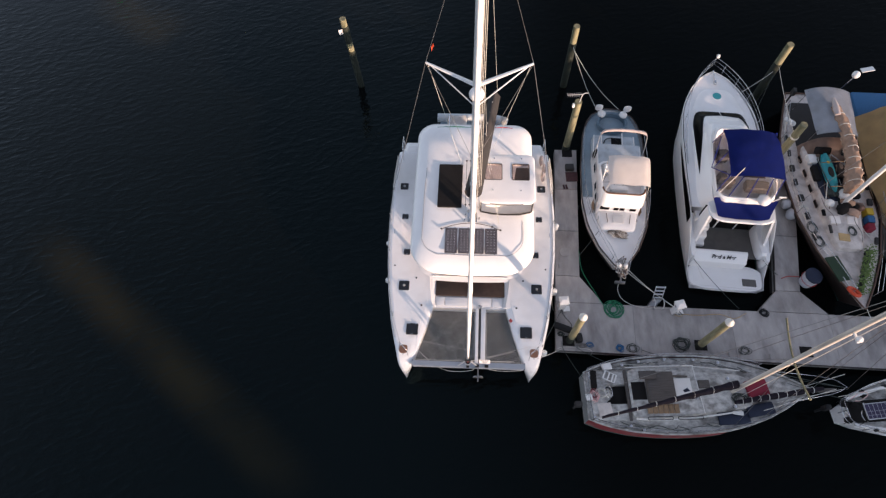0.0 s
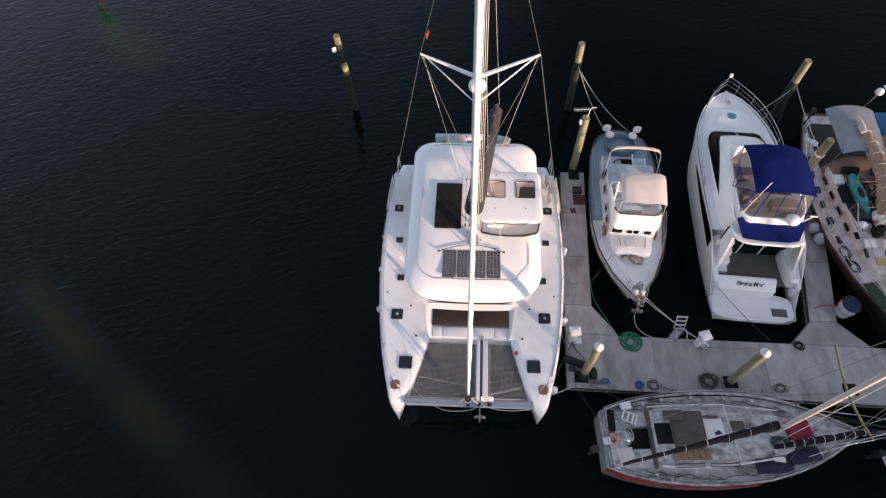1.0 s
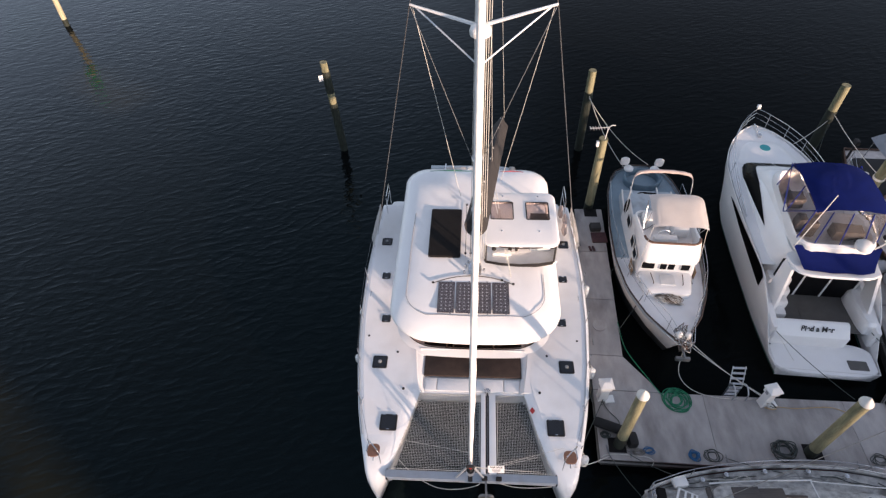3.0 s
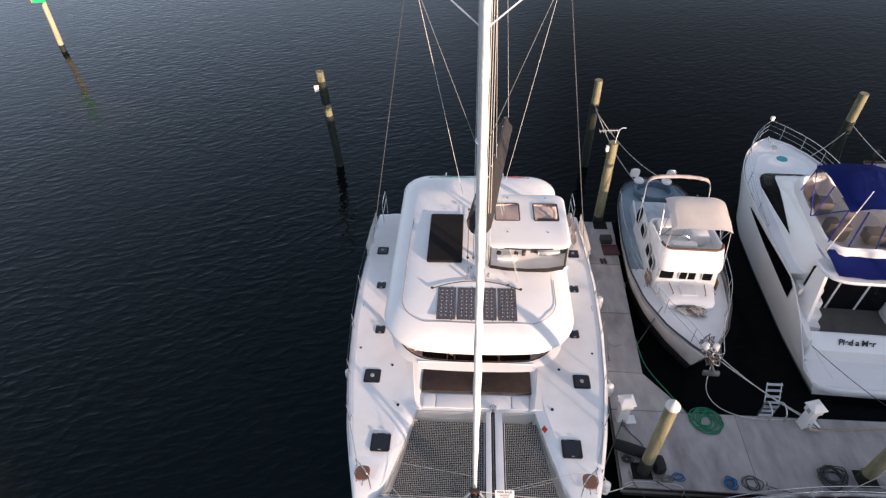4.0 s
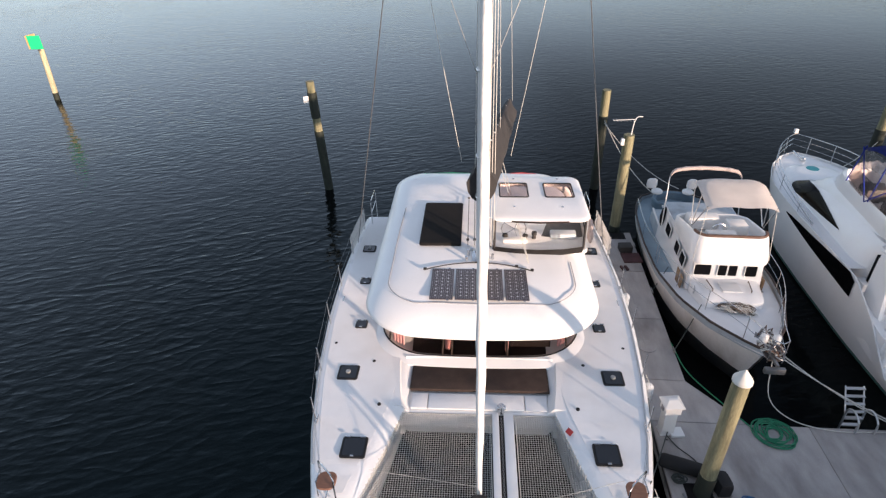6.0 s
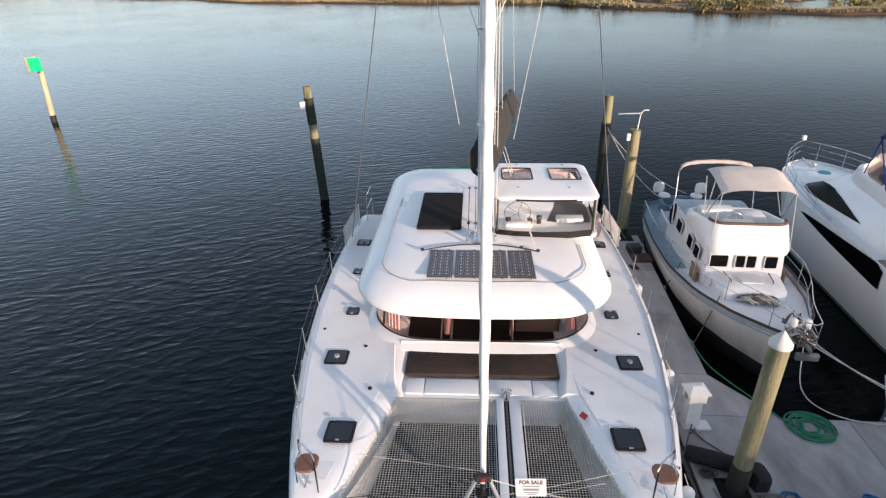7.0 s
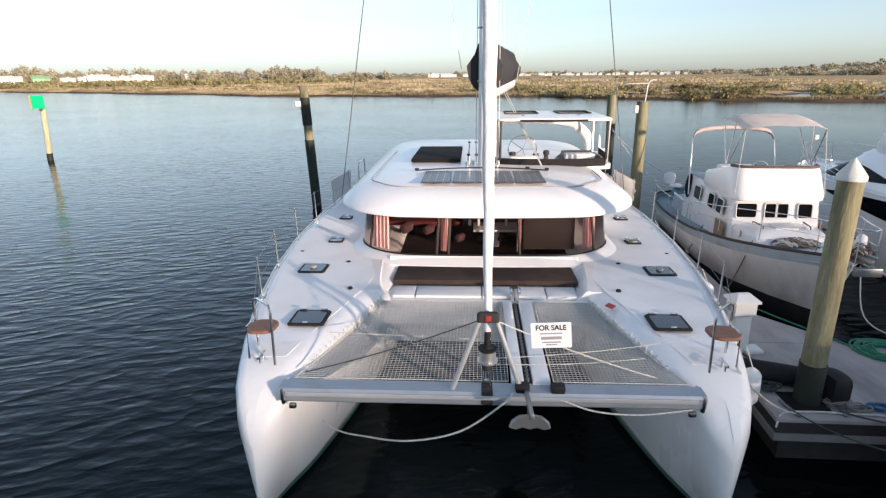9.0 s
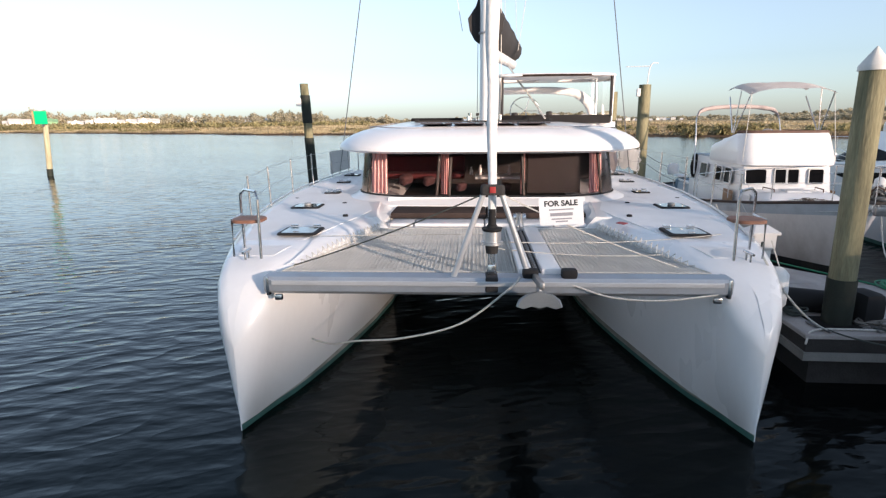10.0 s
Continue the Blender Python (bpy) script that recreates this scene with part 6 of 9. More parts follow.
# hatch and fittings on the trunk cabin
bm = BM()
box(bm, (0.5, 0.45, 0.05), (0, HV + 0.42, 1.67), 0.02)
part("fore_hatch", bm, M["white"], trawler)
for s in (-1, 1):
    bm = BM()
    tube(bm, [(s * 0.55, HV + 0.15, 1.62), (s * 0.55, HV + 0.17, 1.72), (s * 0.5, HV + 0.6, 1.72), (s * 0.5, HV + 0.62, 1.62)], 0.014, 6)
    part("grab_rail", bm, M["teak"], trawler)
    pane(trawler, (s * 0.86, HV + 0.3, 1.48), 0.22, 0.16, pose(0, 0, 0, 88, 0, 90 * s + (12 if s > 0 else -12) * -1), M["window"], M["steel"], "small dark cabin port")

# -- motor yacht
YM, YL = boat_frame((12.30, 9.85), (13.55, 21.45))
YACHT_BEAM = [(0, 0.86), (0.05, 0.90), (0.2, 0.97), (0.45, 1.0), (0.62, 0.99), (0.74, 0.94), (0.82, 0.83), (0.90, 0.62), (0.96, 0.36), (0.99, 0.14), (1, 0.03)]
YACHT_SHEER = [(0, 0.42), (0.085, 0.42), (0.10, 1.12), (0.17, 1.52), (0.22, 1.94), (0.3, 1.98), (0.55, 1.93), (0.8, 1.88), (1, 1.90)]
yacht = thing("motor_yacht", "white flybridge motor yacht with blue canvas, moored stern in", "boat", YM)
mono_hull(yacht, YL, 1.92, YACHT_BEAM, YACHT_SHEER,
          M["gelcoat"], M["antifoul"], M["white"], M["gelcoat"], flare=0.93, rake=1.1, bulwark=0.05, boot=0.10, label="glossy white motor yacht hull", deck_from=0.27, rail_r=0.022)
# swim platform
bm = BM()
prism(bm, [(x, y) for x, y, z in rr(1.66, -0.15, 1.15, 0.55, 0, None, 8)], 0.28, 0.44, 0.04)
plat = part("swim_platform", bm, M["gelcoat"], yacht, "white moulded swim platform", smooth=40)
bm = BM()
prism(bm, rrect(0.62, 0.36, 0.03, at=(1.05, 0.30)), 0.435, 0.452)
part("platform_hatch", bm, M["grey"], plat, "dark grey platform hatch")
# transom bulkhead with a sloping lettered top
bm = BM()
loft(bm, [[(x - 0.40, y, z) for x, y, z in ring] for ring in (rr(1.22, 0.96, 1.52, 0.12, 0.42), rr(1.22, 0.98, 1.52, 0.12, 0.92), rr(1.20, 1.02, 1.50, 0.12, 0.97), rr(1.20, 1.34, 1.48, 0.12, 1.22), rr(1.16, 1.38, 1.45, 0.12, 1.24))])
trans = part("transom", bm, M["gelcoat"], yacht, "white transom with a sloping lettered top", smooth=30)
text_mesh("Pied a Mer", 0.245, M["ink"], trans, m=pose(-0.25, 1.175, 1.125, 38, 0, 0)).data.transform(Matrix(((1, 0.2, 0, 0), (0, 1, 0, 0), (0, 0, 1, 0), (0, 0, 0, 1))))
# cockpit sole
bm = BM()
box(bm, (3.3, 1.75, 0.04), (0.05, 2.25, 0.78))
part("cockpit_sole", bm, M["grey"], yacht, "dark grey cockpit carpet")
bm = BM()
box(bm, (0.9, 0.62, 0.012), (0.0, 1.95, 0.806), 0.004, segs=1)
part("sole_hatch", bm, M["grey"], yacht)
# cockpit sides
for u, v0, v1, w in ((-1.64, 1.1, 3.2, 0.13), (1.66, 1.1, 3.2, 0.13)):
    bm = BM()
    loft(bm, [[(x + u, y, z + 0.14 * (y - v0)) for x, y, z in rr(ww, v0, v1, 0.5, zz)] for ww, zz in ((w, 0.45), (w, 1.15), (w * 0.7, 1.20))])
    part("cockpit_coaming", bm, M["gelcoat"], yacht, smooth=40)
# moulded stairs on the port side and seat mouldings
for i in range(4):
    bm = BM()
    box(bm, (0.56 + 0.07 * i, 0.46, 0.26 + 0.22 * i), (-1.30 + 0.035 * i, 2.0 + 0.34 * i, 0.92 + 0.11 * i), 0.09)
    part("stair_tread", bm, M["gelcoat"], yacht, "white moulded stair", smooth=40)
bm = BM()
loft(bm, [[(x + 1.50, y, z) for x, y, z in ring] for ring in (rr(0.22, 1.35, 3.0, 0.5, 0.8, 0.34), rr(0.22, 1.35, 3.0, 0.5, 1.22, 0.34), rr(0.15, 1.45, 2.9, 0.5, 1.32, 0.26))])
part("side_moulding", bm, M["gelcoat"], yacht, smooth=40)
# deckhouse, its sides sloping in to the flybridge
HOUSE = ((1.62, 3.05, 9.15, 1.2, 1.30), (1.60, 3.05, 9.15, 1.84, 1.30), (1.48, 3.0, 8.40, 2.20, 1.20), (1.36, 2.95, 7.75, 2.50, 1.06), (1.22, 2.9, 7.1, 2.72, 0.90))
block(yacht, "deckhouse", [rr(w, v0, v1, 0.34, z, wf, 6) for w, v0, v1, z, wf in HOUSE], M["gelcoat"], "white streamlined deckhouse", smooth=40)


def house_point(xf, yf, z):
    """A point on the deckhouse skin: plan fractions of its outline at height z."""
    for a, b in zip(HOUSE, HOUSE[1:]):
        if z <= b[3]:
            break
    k = (z - a[3]) / (b[3] - a[3])
    out = []
    for w, v0, v1, zz, wf in (a, b):
        out.append(((w + (wf - w) * (yf + 1) / 2) * xf, v0 + (v1 - v0) * (yf + 1) / 2))
    return Vector((out[0][0] + (out[1][0] - out[0][0]) * k, out[0][1] + (out[1][1] - out[0][1]) * k, z))


for s in (-1, 1):
    path = [(0.02, 1.0), (0.36, 1.0), (0.66, 1.0)] + [(0.66 + 0.34 * math.cos(radians(a)), 0.66 + 0.34 * math.sin(radians(a))) for a in (72, 54, 36, 18, 0)] + [(1.0, 0.6 - 0.11 * i) for i in range(9)]
    bm = BM()
    rows = []
    for i, (xf, yf) in enumerate(path):
        half = lerp_table([(0, 0.13), (1, 0.14), (2, 0.16), (4, 0.21), (5, 0.25), (7, 0.27), (10, 0.20), (13, 0.11), (16, 0.008)], i)
        zc = lerp_table([(0, 2.00), (2, 2.03), (4, 2.12), (6, 2.17), (10, 2.18), (16, 2.18)], i)
        rows.append([house_point(xf * s, yf, zc + half * q) + Vector((0.016 * s * (yf < 0.99), 0.016 * (yf > 0.7), 0.012)) for q in (-1, -0.33, 0.33, 1)])
    loft(bm, rows, closed=False)
    bmesh.ops.solidify(bm, geom=bm.faces[:], thickness=0.012)
    part("deckhouse_window", bm, M["window"], yacht, "long dark deckhouse window tapering aft", smooth=60)
# brow stepped up from the house to the flybridge
block(yacht, "roof_brow", [rr(1.30, 3.4, 8.05, 0.34, 2.34, 1.10, 6), rr(1.29, 3.4, 8.02, 0.34, 2.42, 1.09, 6), rr(1.20, 3.4, 7.72, 0.34, 2.60, 1.00, 6), rr(1.17, 3.4, 7.62, 0.34, 2.70, 0.97, 6), rr(1.08, 3.4, 7.35, 0.34, 2.84, 0.88, 6)], M["gelcoat"], "white stepped roof brow", smooth=35)
bm = BM()
loft(bm, [rr(1.48, 8.7, 10.6, 0.5, 1.80, 0.8), rr(1.33, 8.7, 10.4, 0.5, 1.93, 0.65), rr(1.0, 8.7, 10.0, 0.5, 1.97, 0.5)])
part("foredeck_moulding", bm, M["gelcoat"], yacht, smooth=50)
bm = BM()
prism(bm, [(0.22 * math.cos(k * math.pi / 10), 9.98 + 0.22 * math.sin(k * math.pi / 10)) for k in range(20)], 1.90, 1.985, 0.015)
part("round_hatch", bm, M["turquoise"], yacht, "pale green round deck hatch")


for s in (-1, 1):
    # long hull windows
    bm = BM()
    rows = []
    for i in range(15):
        t = i / 14
        v = 2.72 + 4.35 * t
        f = v / YL
        w = 1.92 * lerp_table(YACHT_BEAM, f)
        zs = lerp_table(YACHT_SHEER, f)
        h = 0.31 * (1 - t) ** 0.75 * (1 if t > 0.04 else 0.75) + 0.015
        zc = 1.655 - 0.01 * t + (-0.06 if t < 0.01 else 0)
        def ws(z):
            return w * (0.93 + 0.07 * min(1.0, z / (zs * 0.86)) ** 0.8) + 0.02
        rows.append([(s * ws(z), v, z) for z in (zc - h, zc, zc + h)])
    loft(bm, rows, closed=False)
    bmesh.ops.solidify(bm, geom=bm.faces[:], thickness=0.012)
    part("hull_window", bm, M["window"], yacht, "long dark hull window", smooth=60)
    rail_run(yacht, [(s * 1.80, 5.6, 1.92, 0.10), (s * 1.84, 6.6, 1.90, 0.34), (s * 1.74, 8.3, 1.88, 0.58), (s * 1.42, 9.8, 1.87, 0.66), (s * 0.98, 10.75, 1.88, 0.68), (s * 0.42, 11.55, 1.89, 0.68), (0, 11.98, 1.92, 0.66)], (1, 2, 3, 4, 5), mids=(0.35, 0.68), label="stainless bow rail")
    for v in (1.9, 3.2):
        bm = BM()
        box(bm, (0.06, 0.22, 0.05), (s * 1.72, v, 1.22), 0.015)
        part("cleat", bm, M["rubber"], yacht)
bm = BM()
box(bm, (0.15, 0.13, 0.17), (0, 12.0, 2.68), 0.03)
tube(bm, [(0, 11.98, 2.56), (0, 12.0, 2.65)], 0.03, 6)
part("bow_light", bm, M["white"], yacht, smooth=60)
bm = BM()
tube(bm, [(0, 10.9, 1.92), (0, 11.7, 1.96)], 0.03, 8)
box(bm, (0.14, 0.25, 0.14), (0, 10.9, 1.96), 0.03)
part("windlass", bm, M["steel"], yacht, "bow windlass and anchor", smooth=50)
# flybridge
block(yacht, "flybridge", [rr(1.20, 2.80, 7.2, 0.36, 2.80, 0.92), rr(1.30, 2.80, 7.1, 0.36, 3.02, 0.98), rr(1.34, 2.86, 6.85, 0.36, 3.34, 1.0), rr(1.30, 2.96, 6.7, 0.36, 3.40, 0.96), rr(1.22, 3.06, 6.55, 0.36, 3.34, 0.88), rr(1.22, 3.09, 6.4, 0.36, 2.98, 0.86)], M["gelcoat"], "white flybridge moulding", smooth=40)
block(yacht, "overhang", [rr(1.20, 2.12, 3.2, 0.5, 2.66, 1.45), rr(1.28, 2.06, 3.2, 0.5, 2.74, 1.50), rr(1.26, 2.10, 3.2, 0.5, 2.80, 1.48)], M["gelcoat"], "white overhang behind the flybridge", smooth=40)
bm = BM()
rows = []
for i in range(7):
    t = i / 6
    v, z, w = 2.20 + 0.80 * t, 2.86 + 0.42 * t ** 1.3, 1.08 + 0.30 * t
    rows.append([(w * k / 6, v + 0.10 * (k / 6) ** 4 * (1 - t), z + 0.02 * math.sin(k * 1.3 + i)) for k in range(-6, 7)])
loft(bm, rows, closed=False)
r = bmesh.ops.solidify(bm, geom=bm.faces[:], thickness=0.05)
part("aft_cover", bm, M["blue"], yacht, "royal blue canvas cover behind the flybridge", smooth=60)
bm = BM()
loft(bm, [[(-1.42, 2.90, 2.55), (1.42, 2.90, 2.55), (1.42, 2.90, 0.80), (-1.42, 2.90, 0.80)], [(-1.42, 3.02, 2.55), (1.42, 3.02, 2.55), (1.42, 3.02, 0.80), (-1.42, 3.02, 0.80)]])
dr = part("saloon_door", bm, M["window"], yacht, "dark sliding saloon door")
for u in (-1.4, -0.45, 0.45, 1.4):
    bm = BM()
    box(bm, (0.06, 0.03, 1.72), (u, 2.885, 1.67), 0.008)
    part("door_frame", bm, M["white"], dr)
for x in (-1, 1):
    bm = BM()
    loft(bm, [[(x * 1.36 - 0.05, 2.35, 2.72), (x * 1.36 + 0.05, 2.35, 2.72), (x * 1.52 + 0.05, 1.8, 1.25), (x * 1.52 - 0.05, 1.8, 1.25)], [(x * 1.40 - 0.05, 2.85, 2.72), (x * 1.40 + 0.05, 2.85, 2.72), (x * 1.56 + 0.05, 2.6, 1.25), (x * 1.56 - 0.05, 2.6, 1.25)]])
    part("wing_support", bm, M["gelcoat"], yacht, smooth=40)
# windscreen of the flybridge
bm = BM()
pts = [(-1.22, 4.9), (-1.15, 5.7), (-0.85, 6.35), (-0.4, 6.62), (0.4, 6.62), (0.85, 6.35), (1.15, 5.7), (1.22, 4.9)]
loft(bm, [[(x, y, 3.34) for x, y in pts], [(x * 0.86, y - 0.35, 3.78) for x, y in pts]], closed=False)
bmesh.ops.solidify(bm, geom=bm.faces[:], thickness=0.01)
part("windscreen", bm, M["smoke"], yacht, "smoked flybridge windscreen", smooth=60).visible_shadow = False
# blue canopy with clear sides
bm = BM()
rows = []
for i in range(9):
    t = i / 8
    y = 3.25 + 2.55 * t
    zc = 4.62 + 0.16 * math.sin(math.pi * (0.12 + 0.80 * t)) - 0.18 * max(0, t - 0.75) * 4 * 0.6
    rows.append([(u * 1.12, y, zc - 0.16 * abs(u) ** 2.6 + 0.012 * math.sin(9 * u + 2 * i)) for u in [-1 + k / 6 for k in range(13)]])
loft(bm, rows, closed=False)
bmesh.ops.solidify(bm, geom=bm.faces[:], thickness=0.02)
yc = part("canopy", bm, M["blue"], yacht, "royal blue canvas canopy", smooth=60)
low = [(-1.16, 5.9), (-1.24, 4.5), (-1.25, 3.25), (-0.75, 3.04), (0, 3.0), (0.75, 3.04), (1.25, 3.25), (1.24, 4.5), (1.16, 5.9)]
upp = [(-1.08, 5.70), (-1.10, 4.5), (-1.10, 3.36), (-0.6, 3.28), (0, 3.27), (0.6, 3.28), (1.10, 3.36), (1.10, 4.5), (1.08, 5.70)]
bm = BM()
loft(bm, [[(x, y, 3.40) for x, y in low], [((x + a) / 2, (y + b) / 2 , 3.95) for (x, y), (a, b) in zip(low, upp)], [(x, y, 4.52) for x, y in upp]], closed=False)
cl = part("clear_curtain", bm, M["vinyl"], yc, "clear vinyl canopy curtain", smooth=60)
cl.visible_shadow = False
for (x, y), (a, b) in zip(low, upp):
    bm = BM()
    tube(bm, [(x * 1.005, y, 3.36), (a * 1.005, b, 4.54)], 0.020, 5)
    part("curtain_seam", bm, M["blue"], yc, "blue canvas seam")
for s in (-1, 1):
    bm = BM()
    tube(bm, [(s * 1.34, 4.5, 3.36), (s * 1.13, 5.75, 4.50)], 0.018, 6)
    tube(bm, [(s * 1.34, 4.5, 3.36), (s * 1.13, 3.3, 4.55)], 0.018, 6)
    part("canopy_strut", bm, M["blue"], yc, "blue sleeved canopy strut")
bm = BM()
box(bm, (1.0, 0.5, 0.45), (-0.4, 5.2, 3.25), 0.08)
box(bm, (0.9, 0.6, 0.4), (0.5, 4.0, 3.22), 0.08)
box(bm, (0.5, 0.4, 0.6), (-0.7, 4.0, 3.3), 0.08)
part("flybridge_seat", bm, M["seat"], yacht, "brown flybridge seats behind clear curtains", smooth=40)
bm = BM()
loft(bm, [[(0.62 + r * math.cos(k * math.pi / 8), 2.84 + r * math.sin(k * math.pi / 8), z) for k in range(16)] for z, r in ((3.40, 0.14), (3.48, 0.26), (3.60, 0.27), (3.68, 0.2), (3.71, 0.08))])
part("radome", bm, M["white"], yacht, "white radome", smooth=50)
bm = BM()
tube(bm, [(1.05, 2.9, 3.36), (1.3, 2.9, 3.75)], 0.03, 6)
box(bm, (0.3, 0.05, 0.05), (1.3, 2.9, 3.78), 0.01)
part("searchlight", bm, M["white"], yacht)
bm = BM()
tube(bm, [(-1.40, 2.9, 3.3), (-0.95, 3.1, 5.4)], 0.014, 5)
part("whip_aerial", bm, M["white"], yacht, "white whip aerial")
bm = BM()
tube(bm, sag((-1.62, 1.1, 1.1), (-1.0, 0.3, 0.46), 0.02), 0.008, 5)
part("stern_line", bm, M["rope"], yacht)

M["blackhull"] = mat("dark_hull_paint", (0.03, 0.022, 0.02), 0.55, vary=0.3, scale=2, spec=0.3)
M["worndeck"] = mat("worn_beige_deck", (0.65, 0.59, 0.55), 0.7, vary=0.2, scale=3, fine=50, stain=(0.24, 0.18, 0.15), stain_amount=0.45, stain_scale=2.4)
# -- cluttered sailboat beyond the second finger
SM, SL = boat_frame((18.52, 20.40), (17.32, 8.30))
liveaboard = thing("cruising_sailboat", "cluttered old cruising sailboat with a grey canopy and furled tan sail", "sailboat", SM)
mono_hull(liveaboard, SL, 2.06, [(0, 0.55), (0.08, 0.68), (0.25, 0.92), (0.45, 1.0), (0.62, 0.92), (0.78, 0.66), (0.9, 0.34), (1, 0.02)], [(0, 1.25), (0.4, 1.22), (0.7, 1.38), (1, 1.62)],
          M["blackhull"], M["antifoul"], M["teak"], M["worndeck"], flare=0.52, rake=1.0, bulwark=0.08, label="nearly black hull with a worn brown cap rail", rail_r=0.04)
block(liveaboard, "cabin_trunk", [rr(1.32, 3.6, 9.4, 0.25, 1.1, 0.62), rr(1.28, 3.6, 9.3, 0.25, 1.66, 0.58), rr(1.15, 3.7, 9.15, 0.25, 1.76, 0.50), rr(0.8, 3.8, 8.9, 0.25, 1.80, 0.36)], M["worndeck"], "stained white cabin trunk")
for v in (4.4, 5.2, 6.05, 6.9):
    for s in (-1, 1):
        pane(liveaboard, (s * (1.34 - 0.115 * (v - 3.6)), v, 1.42), 0.40, 0.16, pose(0, 0, 0, 88, 0, 90 * s - s * -7), M["window"], M["teak"], "dark cabin port")
bm = BM()
rows = []
for i in range(8):
    t = i / 7
    rows.append([(u * (1.08 - 0.02 * i), 1.05 + 2.7 * t, 2.92 - 0.30 * abs(u) ** 2.4 - 0.06 * t + 0.02 * math.sin(3 * u + i * 1.4)) for u in [-1 + k / 5 for k in range(11)]])
loft(bm, rows, closed=False)
bmesh.ops.solidify(bm, geom=bm.faces[:], thickness=0.02)
M["greycanvas"] = mat("grey_canvas", (0.46, 0.48, 0.52), 0.8, vary=0.14, scale=2, bump=0.4, bump_scale=6, stain=(0.3, 0.29, 0.28), stain_amount=0.4)
dc = part("cockpit_canopy", bm, M["greycanvas"], liveaboard, "pale grey canvas cockpit canopy", smooth=60)
for u in (-0.95, 0.95):
    for v in (1.2, 3.6):
        bm = BM()
        tube(bm, [(u * 1.1, v, 1.2), (u, v, 2.7)], 0.018, 6)
        part("canopy_post", bm, M["steel"], dc)
# charcoal slab carries the shade under the canopy in its colour
bm = BM()
loft(bm, [[(x, y, z) for x, y in rrect(2.3, 3.0, 0.3, at=(0.0, 2.15))] for z in (1.20, 1.26)])
part("cockpit_well", bm, M["charcoal"], liveaboard, "charcoal sheet for the shaded space under the canopy")
M["tancanvas"] = mat("pinkish_tan_canvas", (0.34, 0.235, 0.185), 0.85, vary=0.22, scale=3, bump=0.3, bump_scale=8, stain=(0.18, 0.12, 0.09), stain_amount=0.5, stain_scale=2)
# tan spray hood with two dark openings
bm = BM()
rows = []
for v, z, w in ((3.75, 2.46, 1.22), (4.0, 2.44, 1.24), (4.25, 2.34, 1.26), (4.5, 2.05, 1.28), (4.72, 1.72, 1.30)):
    rows.append([(w * u, v - 0.22 * abs(u) ** 3, z - (z - 1.35) * abs(u) ** 3.5) for u in [-1 + k / 8 for k in range(17)]])
loft(bm, rows, closed=False)
bmesh.ops.solidify(bm, geom=bm.faces[:], thickness=0.03)
hood = part("spray_hood", bm, M["tancanvas"], liveaboard, "pinkish tan canvas spray hood", smooth=60)
for u in (-0.62, 0.62):
    bm = BM()
    prism(bm, rrect(0.78, 0.36, 0.1), 0.0, 0.012)
    bmesh.ops.transform(bm, matrix=pose(u, 4.40, 2.22, -48, 0, 0), verts=bm.verts)
    part("hood_window", bm, M["window"], hood, "dark vinyl hood window")
# heaps of canvas and gear between hood and mast
junk = random.Random(31)
for k in range(26):
    u, v = junk.uniform(-0.95, 0.75), junk.uniform(4.75, 7.6)
    if abs(u - 0.42) < 0.42 and 4.3 < v < 6.6:
        u = junk.uniform(-0.95, -0.15)
    mm = junk.choice((M["sail"], M["tancanvas"], M["brown"], M["black"], M["teak"], M["white"], M["charcoal"], M["tan"]))
    sx, sy, sz = junk.uniform(0.12, 0.32), junk.uniform(0.16, 0.42), junk.uniform(0.10, 0.28)
    bm = BM()
    bmesh.ops.create_icosphere(bm, subdivisions=2, radius=1.0)
    for q in bm.verts:
        nn = 1 + 0.45 * noise.noise(q.co * 1.6 + Vector((k * 7.0, 0, 0)))
        q.co = Vector((q.co.x * sx * nn, q.co.y * sy * nn, max(-0.02, q.co.z * sz * nn + sz * 0.6)))
    ob = part("crumpled_cloth", bm, mm, None, smooth=70)
    ob.matrix_world = SM @ pose(u, v, 1.80 - 0.05 * abs(u), 0, 0, junk.uniform(0, 180))
    tagged(ob, "crumpled piece of cloth on a cluttered cabin top", "boat gear", "crumpled cloths")
for k in range(9):
    u, v, a = junk.uniform(-0.8, 1.0), junk.uniform(4.9, 8.8), junk.uniform(-40, 40)
    bm = BM()
    tube(bm, smooth_path([(0, -0.7, 0.02), (0.08, -0.2, 0.05), (-0.06, 0.3, 0.03), (0.03, 0.8, 0.03)]), junk.uniform(0.010, 0.025), 6)
    ob = part("loose_line", bm, junk.choice((M["rope"], M["ropedark"], M["teak"])), None, smooth=70)
    ob.matrix_world = SM @ pose(u, v, 1.84, 0, 0, a)
    tagged(ob, "loose line lying over a cluttered cabin top", "rope", "loose lines")
